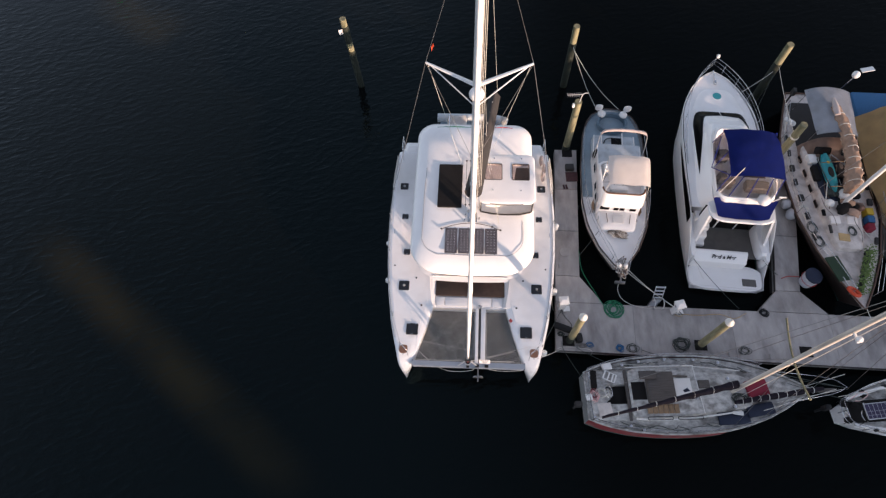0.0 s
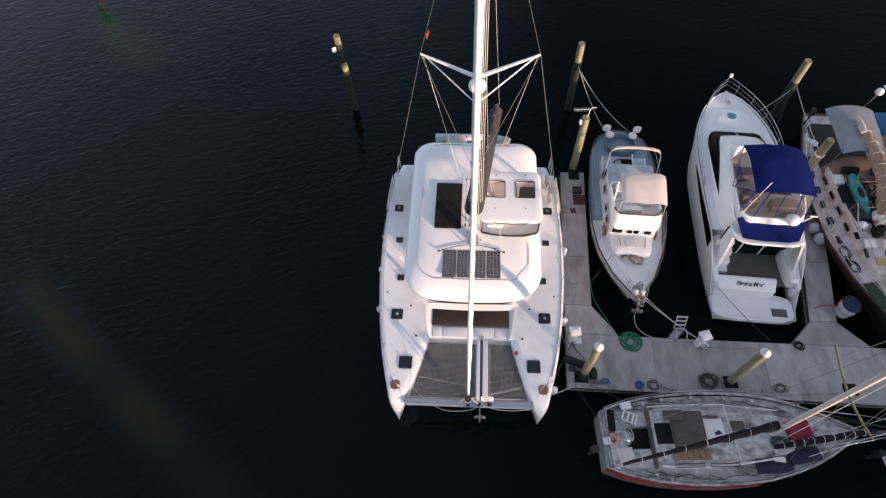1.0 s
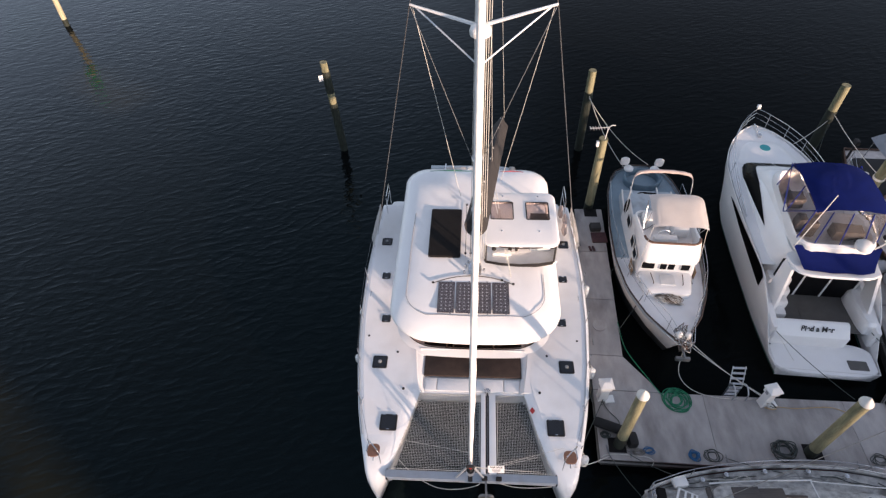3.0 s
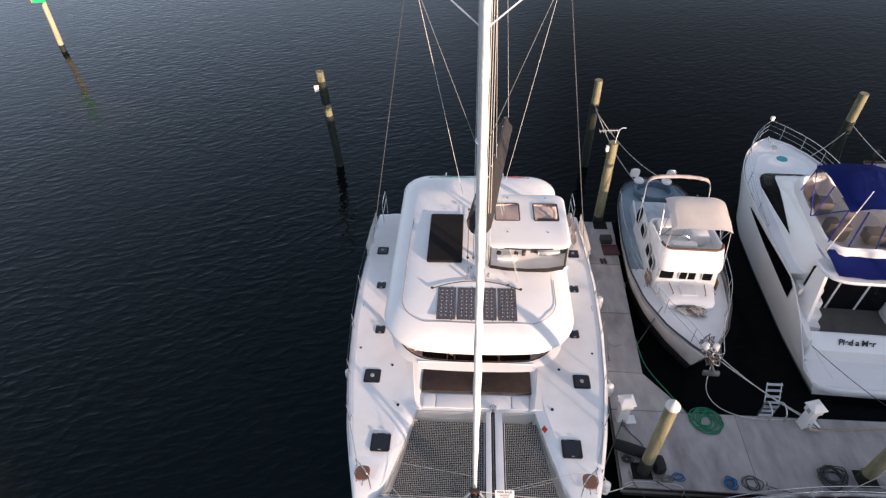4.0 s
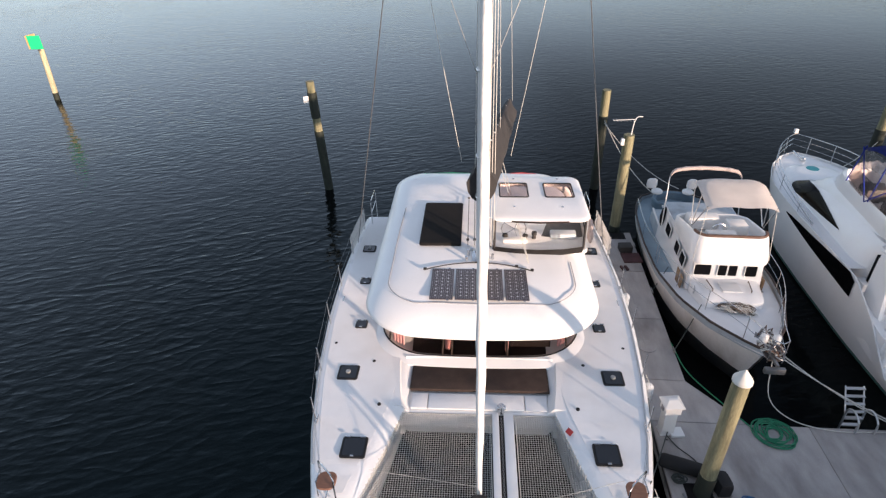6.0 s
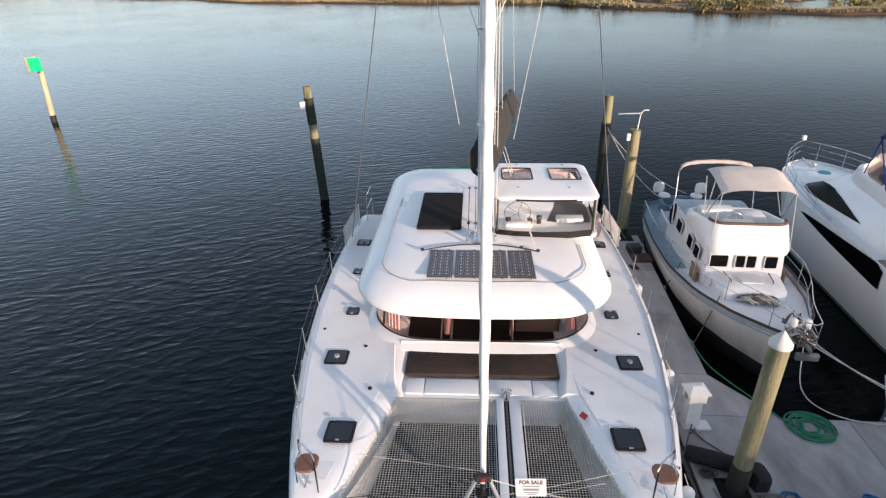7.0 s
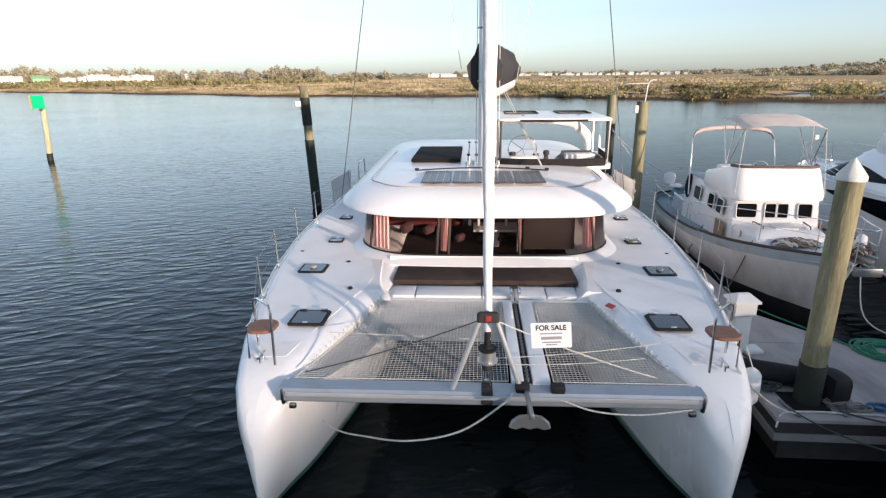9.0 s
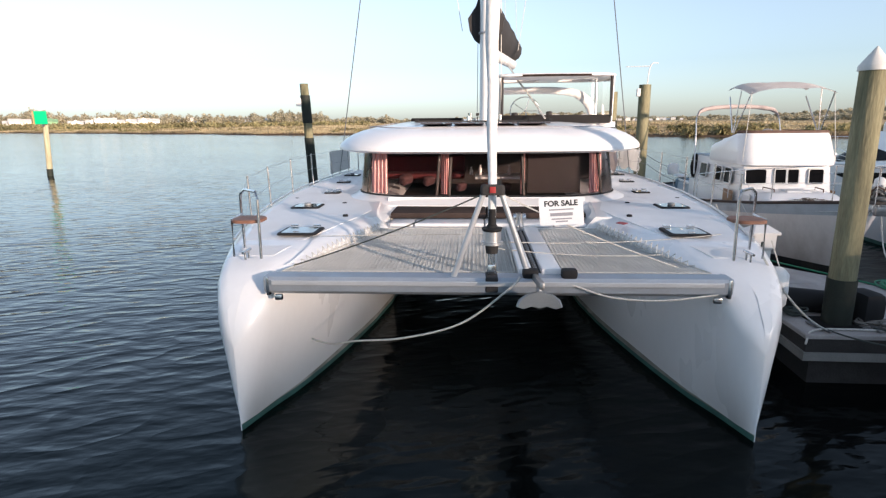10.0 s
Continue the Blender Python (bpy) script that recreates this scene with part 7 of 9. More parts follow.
# mast, boom with furled sail
bm = BM()
tube(bm, [(0.05, 7.1, 1.75), (0.05, 7.1, 13.5)], 0.10, 12, 0.08)
sm = part("mast", bm, M["mast"], liveaboard, "pale mast", smooth=60)
bm = BM()
box(bm, (0.3, 0.3, 0.12), (0.05, 7.1, 1.85), 0.03)
part("mast_collar", bm, M["rubber"], sm)
bm = BM()
rings = []
for i in range(60):
    t = i / 59
    c = Vector((0.02 - 0.28 * math.sin(math.pi * t), 6.9 - 4.6 * t, 2.70 + 0.22 * t))
    r = 0.36 * (1 - 0.45 * t)
    rings.append([c + Vector((r * (1 + 0.55 * noise.noise((i * 0.23, k * 0.9, 2)) + 0.25 * noise.noise((i * 0.8, k * 2.0, 5))) * math.cos(2 * math.pi * k / 18), 0.05 * noise.noise((i, k, 7)), r * 0.9 * (1 + 0.5 * noise.noise((i * 0.27, k * 0.9, 9))) * math.sin(2 * math.pi * k / 18))) for k in range(18)])
loft(bm, rings)
sb = part("furled_sail", bm, M["sail"], liveaboard, "tan aged sail bundled loosely on the boom", smooth=75)
for i in range(7):
    t = 0.08 + i * 0.135
    c = Vector((0.02 - 0.28 * math.sin(math.pi * t), 6.9 - 4.6 * t, 2.70 + 0.22 * t))
    r = 0.37 * (1 - 0.45 * t)
    bm = BM()
    tube(bm, [c + Vector((r * math.cos(k * math.pi / 6), 0, r * 1.1 * math.sin(k * math.pi / 6))) for k in range(12)], 0.014, 5, closed=True)
    part("sail_tie", bm, M["rope"], sb)
bm = BM()
rings = [[(0.1 + 0.14 * math.cos(2 * math.pi * k / 10) * a, 2.9 - 1.9 * t, 3.06 + 0.12 * a * math.sin(2 * math.pi * k / 10)) for k in range(10)] for t, a in ((0, 0.9), (0.2, 1.1), (0.4, 0.8), (0.55, 0.4))]
loft(bm, rings)
part("sail_end", bm, M["pinkcanvas"], sb, "crumpled pale sail cloth end", smooth=60)
# wind generator and panel on a stern pole
bm = BM()
tube(bm, [(-0.55, 0.7, 1.3), (-0.9, 0.75, 3.4)], 0.025, 8)
wg = part("stern_pole", bm, M["steel"], liveaboard, "steel stern pole with a white dish")
bm = BM()
bmesh.ops.create_uvsphere(bm, u_segments=12, v_segments=8, radius=0.18)
bmesh.ops.translate(bm, vec=(-0.92, 0.72, 3.5), verts=bm.verts)
part("dish", bm, M["white"], wg, smooth=60)
bm = BM()
box(bm, (0.55, 0.30, 0.03), (-1.45, 0.45, 3.6), 0.005, pose(0, 0, 0, 10, 12, 8))
part("small_panel", bm, M["white"], wg)
# kayak, lumber, gear on the cabin top
# crumpled sheet added to stand for the dark open area around the kayak
bm = BM()
prism(bm, [(-0.35, 4.7), (0.25, 4.55), (0.98, 4.75), (0.92, 6.2), (0.70, 7.0), (0.05, 6.9), (-0.30, 6.0)], 1.78, 1.83, 0.02)
bmesh.ops.subdivide_edges(bm, edges=bm.edges[:], cuts=3, use_grid_fill=True)
for q in bm.verts:
    q.co += 0.03 * noise.noise_vector(q.co * 4)
ob = part("dark_tarp", bm, M["navy"], None, smooth=60)
ob.matrix_world = SM
tagged(ob, "dark crumpled sheet standing for the dark open area by the kayak", "tarp")
kay = thing("kayak", "turquoise kayak lying on a cluttered cabin top", "kayak", SM @ pose(0.42, 5.45, 1.86, 0, 0, 3))
bm = BM()
rings = []
for i in range(13):
    t = i / 12
    w = 0.30 * math.sin(math.pi * min(1, max(0.03, t))) ** 0.6
    rings.append([(w * math.cos(2 * math.pi * k / 12), -1.15 + 2.3 * t, 0.16 + (0.14 if math.sin(2 * math.pi * k / 12) > 0 else 0.16) * math.sin(2 * math.pi * k / 12)) for k in range(12)])
loft(bm, rings)
part("shell", bm, M["turquoise"], kay, smooth=60)
bm = BM()
prism(bm, [(0.13 * math.cos(k * math.pi / 8), 0.1 + 0.30 * math.sin(k * math.pi / 8)) for k in range(16)], 0.27, 0.32, 0.02)
part("cockpit_rim", bm, M["rubber"], kay)
bm = BM()
box(bm, (0.12, 0.12, 0.006), (0, -0.45, 0.301))
part("yellow_mark", bm, M["yellow"], kay, "yellow diamond mark")
for (u, v, w, d, h, mm, nm, lab) in ((0.52, 7.95, 0.42, 0.40, 0.10, M["cream"], "hatch_cover", "tan canvas hatch cover"), (-0.22, 7.92, 0.42, 0.40, 0.10, M["cream"], "hatch_cover", "tan canvas hatch cover"),
                                    (0.28, 8.82, 0.46, 0.36, 0.06, M["tan"], "plywood_hatch", "tan plywood hatch"), (0.80, 8.45, 0.10, 0.42, 0.10, M["charcoal"], "dorade_box", "dark narrow deck box"),
                                    (0.95, 7.6, 0.14, 0.34, 0.10, M["window"], "deck_prism", "dark deck prism"), (-0.55, 6.3, 0.5, 0.5, 0.35, M["sail"], "canvas_bundle", "brown canvas bundle"), (1.0, 4.7, 0.4, 0.5, 0.25, M["white"], "plastic_crate", "white plastic crate"),
                                    (-0.3, 5.3, 0.6, 0.7, 0.30, M["brown"], "storage_tub", "brown storage tub"), (0.45, 4.18, 0.72, 0.16, 0.16, M["white"], "pipe_roll", "white pipe roll"), (0.95, 5.5, 0.3, 0.8, 0.22, M["black"], "tarp_bundle", "black tarp bundle"),
                                    (0.35, 6.55, 0.7, 0.35, 0.25, M["ropedark"], "rope_bin", "dark rope bin")):
    bm = BM()
    box(bm, (w, d, h), (0, 0, h / 2), min(w, d, h) * 0.25)
    for q in bm.verts:
        q.co += 0.02 * noise.noise_vector(q.co * 6 + Vector((u, v, 0)))
    ob = part(nm, bm, mm, None, smooth=50)
    ob.matrix_world = SM @ pose(u, v, 1.78 - 0.02 * abs(u), 0, 0, 5 * math.sin(u * 9 + v))
    tagged(ob, lab + " on a cluttered boat", "boat gear")
for u, v, r, mm in ((1.35, 8.2, 0.22, M["ropedark"]), (1.15, 8.9, 0.20, M["ropedark"]), (-0.1, 8.5, 0.17, M["ropedark"]), (1.55, 7.3, 0.2, M["rope"])):
    bm = BM()
    for k in range(4):
        tube(bm, [(r * (0.7 + 0.1 * k) * math.cos(a) * (1 + 0.15 * math.sin(2 * a + k)), r * 1.4 * (0.7 + 0.1 * k) * math.sin(a), 0.02 + 0.015 * k) for a in [2 * math.pi * i / 18 for i in range(18)]], 0.014, 5, closed=True)
    ob = part("coiled_rope", bm, mm, None, smooth=60)
    ob.matrix_world = SM @ pose(u, v, 1.36 if abs(u) > 1 else 1.80)
    tagged(ob, "coiled dark rope lying on a boat deck", "rope", "coiled ropes")
bm = BM()
box(bm, (0.74, 1.20, 0.05), (0, 0, 0), 0.02)
M["greencanvas"] = mat("dark_green_canvas", (0.012, 0.035, 0.016), 0.85, vary=0.25, scale=3, bump=0.2, bump_scale=30)
ob = part("green_panel", bm, M["greencanvas"], None)
ob.matrix_world = SM @ pose(0.86, 10.42, 1.80, 0, -14, 20)
tagged(ob, "dark green canvas panel hung over the bow rail", "panel")
bm = BM()
tube(bm, [(0.24 * math.cos(k * math.pi / 10), 0.24 * math.sin(k * math.pi / 10), 0) for k in range(20)], 0.075, 10, closed=True)
ob = part("life_ring", bm, M["orange"], None, smooth=60)
ob.matrix_world = SM @ pose(0.45, 11.50, 1.85, 25, -20, 0)
tagged(ob, "red orange life ring tied at the bow", "life ring")
# dark deck boxes and fittings along the side decks
for s in (-1, 1):
    for v, w in ((3.1, 0.16), (4.0, 0.12), (4.9, 0.20), (5.7, 0.14), (6.6, 0.22), (7.6, 0.16), (8.7, 0.14)):
        bm = BM()
        box(bm, (w, 0.34, 0.12), (0, 0, 0.06), 0.02)
        ob = part("deck_box", bm, M["charcoal"], None, smooth=40)
        ob.matrix_world = SM @ pose(s * (1.66 - 0.10 * max(0, v - 5.5)), v, 1.30 + 0.03 * max(0, v - 5.5), 0, 0, s * 4 * (v - 5))
        tagged(ob, "small dark box standing on a side deck", "boat gear", "side deck boxes")
for u0, v0, u1, v1, z, mm in ((-0.9, 4.9, 0.9, 5.2, 2.3, "oldpine"), (0.2, 4.5, 0.95, 7.2, 2.05, "rope"), (-0.7, 5.6, 0.3, 4.6, 2.2, "wire"), (0.9, 4.8, 0.5, 6.9, 2.1, "ropedark"), (-0.9, 6.2, 0.6, 6.4, 2.15, "oldpine")):
    bm = BM()
    tube(bm, [(u0, v0, z), (u1, v1, z + 0.05)], 0.022, 6)
    ob = part("spare_pole", bm, M[mm], None, smooth=60)
    ob.matrix_world = SM
    tagged(ob, "spare pole lying over heaped gear", "pole", "spare poles")
# potted plants along the starboard bow
for i in range(9):
    t = i / 8
    u, v = -0.75 + 0.75 * t, 9.4 + 1.9 * t
    pl = thing("potted_plant", "leafy green plant in a dark pot on deck", "plant", SM @ pose(u, v, 1.40), "potted plants")
    bm = BM()
    loft(bm, [[(r * math.cos(k * math.pi / 6), r * math.sin(k * math.pi / 6), z) for k in range(12)] for z, r in ((0, 0.09), (0.22, 0.13), (0.24, 0.14))])
    part("pot", bm, M["rubber"], pl, smooth=50)
    bm = BM()
    random.seed(100 + i)
    for k in range(60):
        a, h, r = random.uniform(0, 6.28), random.uniform(0.22, 0.62), random.uniform(0.02, 0.22)
        c = Vector((r * math.cos(a), r * math.sin(a), h))
        d = Vector((math.cos(a), math.sin(a), random.uniform(-0.4, 0.6))) * random.uniform(0.06, 0.12)
        n = Vector((-math.sin(a), math.cos(a), 0)) * 0.03
        vs = [bm.verts.new(c), bm.verts.new(c + d * 0.5 + n), bm.verts.new(c + d), bm.verts.new(c + d * 0.5 - n)]
        bm.faces.new(vs)
    part("foliage", bm, M["leafgreen"], pl, kind="stuff")
for (u, v, mm, lab) in ((-0.95, 7.3, M["yellow"], "yellow plastic jerrycan"), (-0.92, 7.7, M["ropeblue"], "blue plastic jerrycan"), (-0.85, 8.1, M["redcloth"], "red plastic jerrycan")):
    bm = BM()
    box(bm, (0.32, 0.34, 0.40), (0, 0, 0.2), 0.05)
    ob = part("jerrycan", bm, mm, None, smooth=40)
    ob.matrix_world = SM @ pose(u - 0.25, v, 1.36)
    tagged(ob, lab + " lashed on deck", "jerrycan", "jerrycans")
for s in (-1, 1):
    rail_run(liveaboard, [(s * 1.33, 1.0, 1.24, 0.6), (s * 1.79, 3.0, 1.22, 0.6), (s * 1.98, 5.2, 1.22, 0.6), (s * 1.83, 7.4, 1.3, 0.6), (s * 1.29, 9.4, 1.45, 0.6), (s * 0.5, 11.5, 1.56, 0.62)], range(6), mids=(0.5,), name="lifeline", label="wire lifeline on posts")
for s in (-1, 1):
    bm = BM()
    tube(bm, [(s * 1.75, 6.9, 1.3), (0.05, 7.1, 12.5)], 0.008, 5)
    part("shroud", bm, M["wire"], liveaboard)
# upright outboard and fender on the rail
bm = BM()
box(bm, (0.18, 0.30, 0.35), (1.2, 0.6, 2.0), 0.06)
tube(bm, [(1.2, 0.6, 1.1), (1.2, 0.6, 1.9)], 0.05, 8)
part("outboard", bm, M["charcoal"], liveaboard, "dark outboard on the stern rail", smooth=40)
bm = BM()
tube(bm, [(1.55, 2.0, 1.5), (1.5, 2.6, 1.9)], 0.13, 10)
part("fender", bm, M["white"], liveaboard, smooth=60)

# tan tarp over the next boat
TT, TTL = boat_frame((21.6, 18.6), (20.8, 8.6))
tarp_boat = thing("covered_boat", "moored boat covered with a tan tarpaulin tent", "boat", TT)
mono_hull(tarp_boat, TTL, 1.5, [(0, 0.75), (0.3, 1.0), (0.6, 0.95), (0.85, 0.5), (1, 0.02)], [(0, 1.0), (1, 1.4)], M["greyhull"], M["antifoul"], M["teak"], M["worn"], label="grey hull under a tarpaulin")
bm = BM()
rows = []
for i in range(13):
    t = i / 12
    v = 0.4 + 7.6 * t
    w = 1.75 * (1 - 0.55 * max(0, t - 0.5) * 2 * 0.8)
    h = 3.15 - 0.35 * t
    rows.append([(u * w, v + 0.1 * noise.noise((u * 3, i, 0)), h - 1.35 * abs(u) ** 1.25 + 0.06 * noise.noise((u * 4, v * 1.5, 3))) for u in [-1 + k / 6 for k in range(13)]])
loft(bm, rows, closed=False)
bmesh.ops.solidify(bm, geom=bm.faces[:], thickness=0.015)
part("tarpaulin", bm, M["tan"], tarp_boat, "sun-faded tan tarpaulin", smooth=60)
bm = BM()
tube(bm, [(0, 0.3, 3.22), (0, 8.2, 2.85)], 0.04, 8)
part("ridge_pole", bm, M["alu"], tarp_boat)
bm = BM()
box(bm, (2.0, 1.7, 0.9), (0.4, -0.55, 1.3), 0.15)
part("aft_cover", bm, M["ropeblue"], tarp_boat, "blue covered stern", smooth=40)
bm = BM()
for k in range(5):
    tube(bm, [(-0.6 - 0.14 * k, -1.5, 1.9), (-0.6 - 0.14 * k, 0.3, 1.95)], 0.02, 5)
part("stern_frame", bm, M["alu"], tarp_boat)

# -- old ketch along the dock front
KM, KL = boat_frame((4.95, 4.85), (14.15, 4.95))
KBEAM = [(0, 0.60), (0.03, 0.68), (0.1, 0.80), (0.2, 0.92), (0.32, 0.985), (0.42, 1.0), (0.52, 0.985), (0.62, 0.93), (0.72, 0.80), (0.8, 0.65), (0.88, 0.44), (0.95, 0.20), (1, 0.02)]
KSHEER = [(0, 1.05), (0.2, 1.01), (0.4, 1.0), (0.6, 1.06), (0.8, 1.2), (1, 1.45)]
ketch = thing("old_sailboat", "weathered old sailboat with faded red topsides lying along the dock", "sailboat", KM)
mono_hull(ketch, KL, 1.60, KBEAM, KSHEER,
          M["dullred"], M["antifoul"], M["worn"], M["worn"], flare=1.02, rake=0.9, bulwark=0.07, boot=0.10, label="faded red hull below a grey sheer", rail_r=0.045, rail_label="weathered grey cap rail", stripe=M["greyhull"])
for ob in ketch.children:
    ob.matrix_local = pose(0, 0.28, 0) @ Matrix.Diagonal((1, (KL - 0.28) / KL, 1, 1))
block(ketch, "coachroof", [rr(1.14, 1.95, 7.0, 0.3, 0.95, 0.7), rr(1.10, 2.0, 6.9, 0.3, 1.28, 0.66), rr(1.02, 2.05, 6.8, 0.3, 1.34, 0.6), rr(0.7, 2.1, 6.6, 0.3, 1.38, 0.45)], M["worn"], "weathered grey coachroof")
# cockpit: seats round a flat black sheet, painted for the well's shade
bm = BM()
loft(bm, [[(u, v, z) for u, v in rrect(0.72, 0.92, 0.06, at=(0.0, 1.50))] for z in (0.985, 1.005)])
part("cockpit_well", bm, M["black"], ketch, "flat black sheet for the shade in the open cockpit well")
bm = BM()
loft(bm, [[(u, v, 1.0) for u, v in rrect(1.95, 1.5, 0.1, at=(0.05, 1.22))], [(u, v, 1.16) for u, v in rrect(1.95, 1.5, 0.1, at=(0.05, 1.22))], [(u, v, 1.16) for u, v in rrect(0.80, 0.9, 0.06, at=(0.0, 1.50))], [(u, v, 1.01) for u, v in rrect(0.78, 0.88, 0.06, at=(0.0, 1.50))]], cap0=False, cap1=False)
part("cockpit_seat", bm, M["worn"], ketch, "worn cockpit seats", smooth=40)
bm = BM()
box(bm, (2.05, 0.10, 0.16), (0.05, 1.93, 1.22), 0.02)
part("bridge_sill", bm, M["greyply"], ketch)
# no hole is cut: the opening's shade is a thin black box
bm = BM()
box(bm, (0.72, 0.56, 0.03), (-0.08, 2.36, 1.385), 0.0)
part("companionway", bm, M["black"], ketch, "flat black sheet for the shade in the open companionway")
block(ketch, "companionway_hood", [rr(0.62, 2.30, 3.42, 0.06, 1.36, 0.62), rr(0.61, 2.32, 3.41, 0.06, 1.58, 0.61), rr(0.57, 2.36, 3.38, 0.06, 1.62, 0.57)], M["greyply"], "dark weathered plywood companionway hood", smooth=40).matrix_local = pose(-0.20, 0.36, 0)
bm = BM()
box(bm, (0.34, 0.70, 0.05), (-0.66, 2.72, 1.655), 0.012)
part("hood_board", bm, M["greyply"], ketch, "dark board lying on the hood")
bm = BM()
box(bm, (0.76, 0.72, 0.05), (-0.18, 4.14, 1.405), 0.015)
part("sliding_hatch", bm, M["white"], ketch, "white sliding hatch")
bm = BM()
prism(bm, [(-0.06, 4.12), (0.02, 4.18), (-0.02, 4.42), (-0.16, 4.32)], 1.432, 1.44)
part("hatch_mark", bm, M["navy"], ketch, "dark worn mark on the hatch")
bm = BM()
tube(bm, [(-0.66, 3.6, 1.45), (-0.62, 4.4, 1.44)], 0.035, 6)
part("wooden_batten", bm, M["greyply"], ketch)
for k in range(6):
    bm = BM()
    box(bm, (0.36, 0.195, 0.04), (0.66, 2.68 + k * 0.215, 1.40), 0.008)
    part("teak_slat", bm, M["oldpine"], ketch, "pale brown slatted grating", smooth=30)
for pts, w in ((((-1.04, 1.95), (-1.08, 3.2), (-1.08, 4.75)), 0.022), (((-1.06, 4.72), (-0.2, 4.76), (0.86, 4.84)), 0.018), (((1.02, 2.1), (1.08, 3.4), (0.98, 4.85), (0.8, 6.3)), 0.035), (((-1.05, 4.75), (-0.82, 6.6)), 0.014)):
    bm = BM()
    tube(bm, smooth_path([(u, v, 1.40 if abs(u) < 0.9 else 1.36) for u, v in pts], 5), w, 6)
    part("deck_moulding", bm, M["white"], ketch, "white painted deck moulding", smooth=60)
for v in (2.75, 3.95):
    bm = BM()
    tube(bm, [(x + 1.02, y + v + 0.3, 1.39) for x, y in rrect(0.11, 1.0, 0.05)], 0.014, 5, closed=True)
    part("slot_rail", bm, M["rubber"], ketch, "dark slotted handrail")
bm = BM()
box(bm, (0.34, 0.46, 0.05), (-0.30, 5.02, 1.42), 0.02)
part("fore_hatch", bm, M["greyply"], ketch)
# winches, cleats and blocks
for u, v in ((-0.9, 0.5), (0.9, 0.5), (-1.22, 1.9), (1.25, 1.9), (-1.35, 2.6), (-1.42, 3.7), (1.42, 2.4), (-1.40, 4.9), (-1.25, 5.9), (0.62, 6.05), (-0.5, 6.0), (0.25, 4.6), (-0.12, 5.6), (-0.7, 0.5)):
    bm = BM()
    zz = 1.36 if abs(u) < 0.9 and v > 2 else 1.02
    loft(bm, [[(u + r * math.cos(k * math.pi / 5), v + r * math.sin(k * math.pi / 5), zz + h) for k in range(10)] for h, r in ((0, 0.07), (0.08, 0.05), (0.14, 0.065), (0.15, 0.03))])
    part("winch", bm, M["steel"], ketch, smooth=50)
# lines led over the decks
deck_rng = random.Random(5)
for k in range(16):
    sd = 1 if k % 2 else -1
    v0 = deck_rng.uniform(0.3, 5.5)
    pts = []
    for i in range(6):
        v = v0 + i * deck_rng.uniform(0.25, 0.55)
        w = 1.60 * lerp_table(KBEAM, min(1, v / KL))
        pts.append((sd * (w - 0.16 - deck_rng.uniform(0, 0.22)), v, lerp_table(KSHEER, min(1, v / KL)) - 0.01))
    bm = BM()
    tube(bm, smooth_path(pts, 4), deck_rng.uniform(0.008, 0.016), 5)
    part("deck_line", bm, deck_rng.choice((M["rope"], M["ropedark"], M["wire"])), ketch, smooth=60)
# mast, spreaders, boom with dark sail
bm = BM()
tube(bm, [(0, 6.12, 1.36), (0, 6.12, 14.0)], 0.088, 12, 0.075)
km = part("mast", bm, M["woodmast"], ketch, "pale wooden mast", smooth=60)
bm = BM()
tube(bm, smooth_path([(-1.42, 6.2, 6.25), (-0.7, 6.14, 6.15), (0, 6.12, 6.1), (0.7, 6.14, 6.15), (1.32, 6.2, 6.25)]), 0.032, 8)
part("spreader", bm, M["pile"], km, "weathered wooden spreaders", smooth=60)
bm = BM()
bmesh.ops.create_uvsphere(bm, u_segments=12, v_segments=8, radius=0.10)
bmesh.ops.scale(bm, vec=(1, 1, 0.6), verts=bm.verts)
bmesh.ops.translate(bm, vec=(0.28, 6.12, 9.4), verts=bm.verts)
box(bm, (0.4, 0.08, 0.04), (0.16, 6.12, 9.28), 0.01)
part("radar", bm, M["white"], km, smooth=60)
bm = BM()
rings = []
for i in range(19):
    t = i / 18
    c = Vector((-0.10 + 1.15 * t, 6.0 - 5.4 * t, 2.20 - 0.12 * t))
    r = 0.155 * (1 - 0.72 * t) * (1 + 0.16 * math.sin(i * 2.3))
    rings.append([c + Vector((r * math.cos(2 * math.pi * k / 10) * (1 + 0.2 * noise.noise((i * 0.9, k, 1))), 0, r * 1.2 * math.sin(2 * math.pi * k / 10))) for k in range(10)])
loft(bm, rings)
bs = part("boom_sail", bm, M["darksail"], ketch, "dark sail furled along the boom", smooth=60)
for i in range(7):
    t = 0.05 + i * 0.14
    c = Vector((-0.10 + 1.15 * t, 6.0 - 5.4 * t, 2.20 - 0.12 * t))
    bm = BM()
    tube(bm, [c + Vector((0.16 * (1 - 0.66 * t) * math.cos(k * math.pi / 6), 0, 0.187 * (1 - 0.66 * t) * math.sin(k * math.pi / 6))) for k in range(12)], 0.013, 5, closed=True)
    part("sail_tie", bm, M["rope"], bs)
bm = BM()
tube(bm, [(-0.10, 6.0, 1.98), (1.04, 0.6, 1.92)], 0.05, 8)
part("boom", bm, M["charcoal"], ketch, smooth=60)
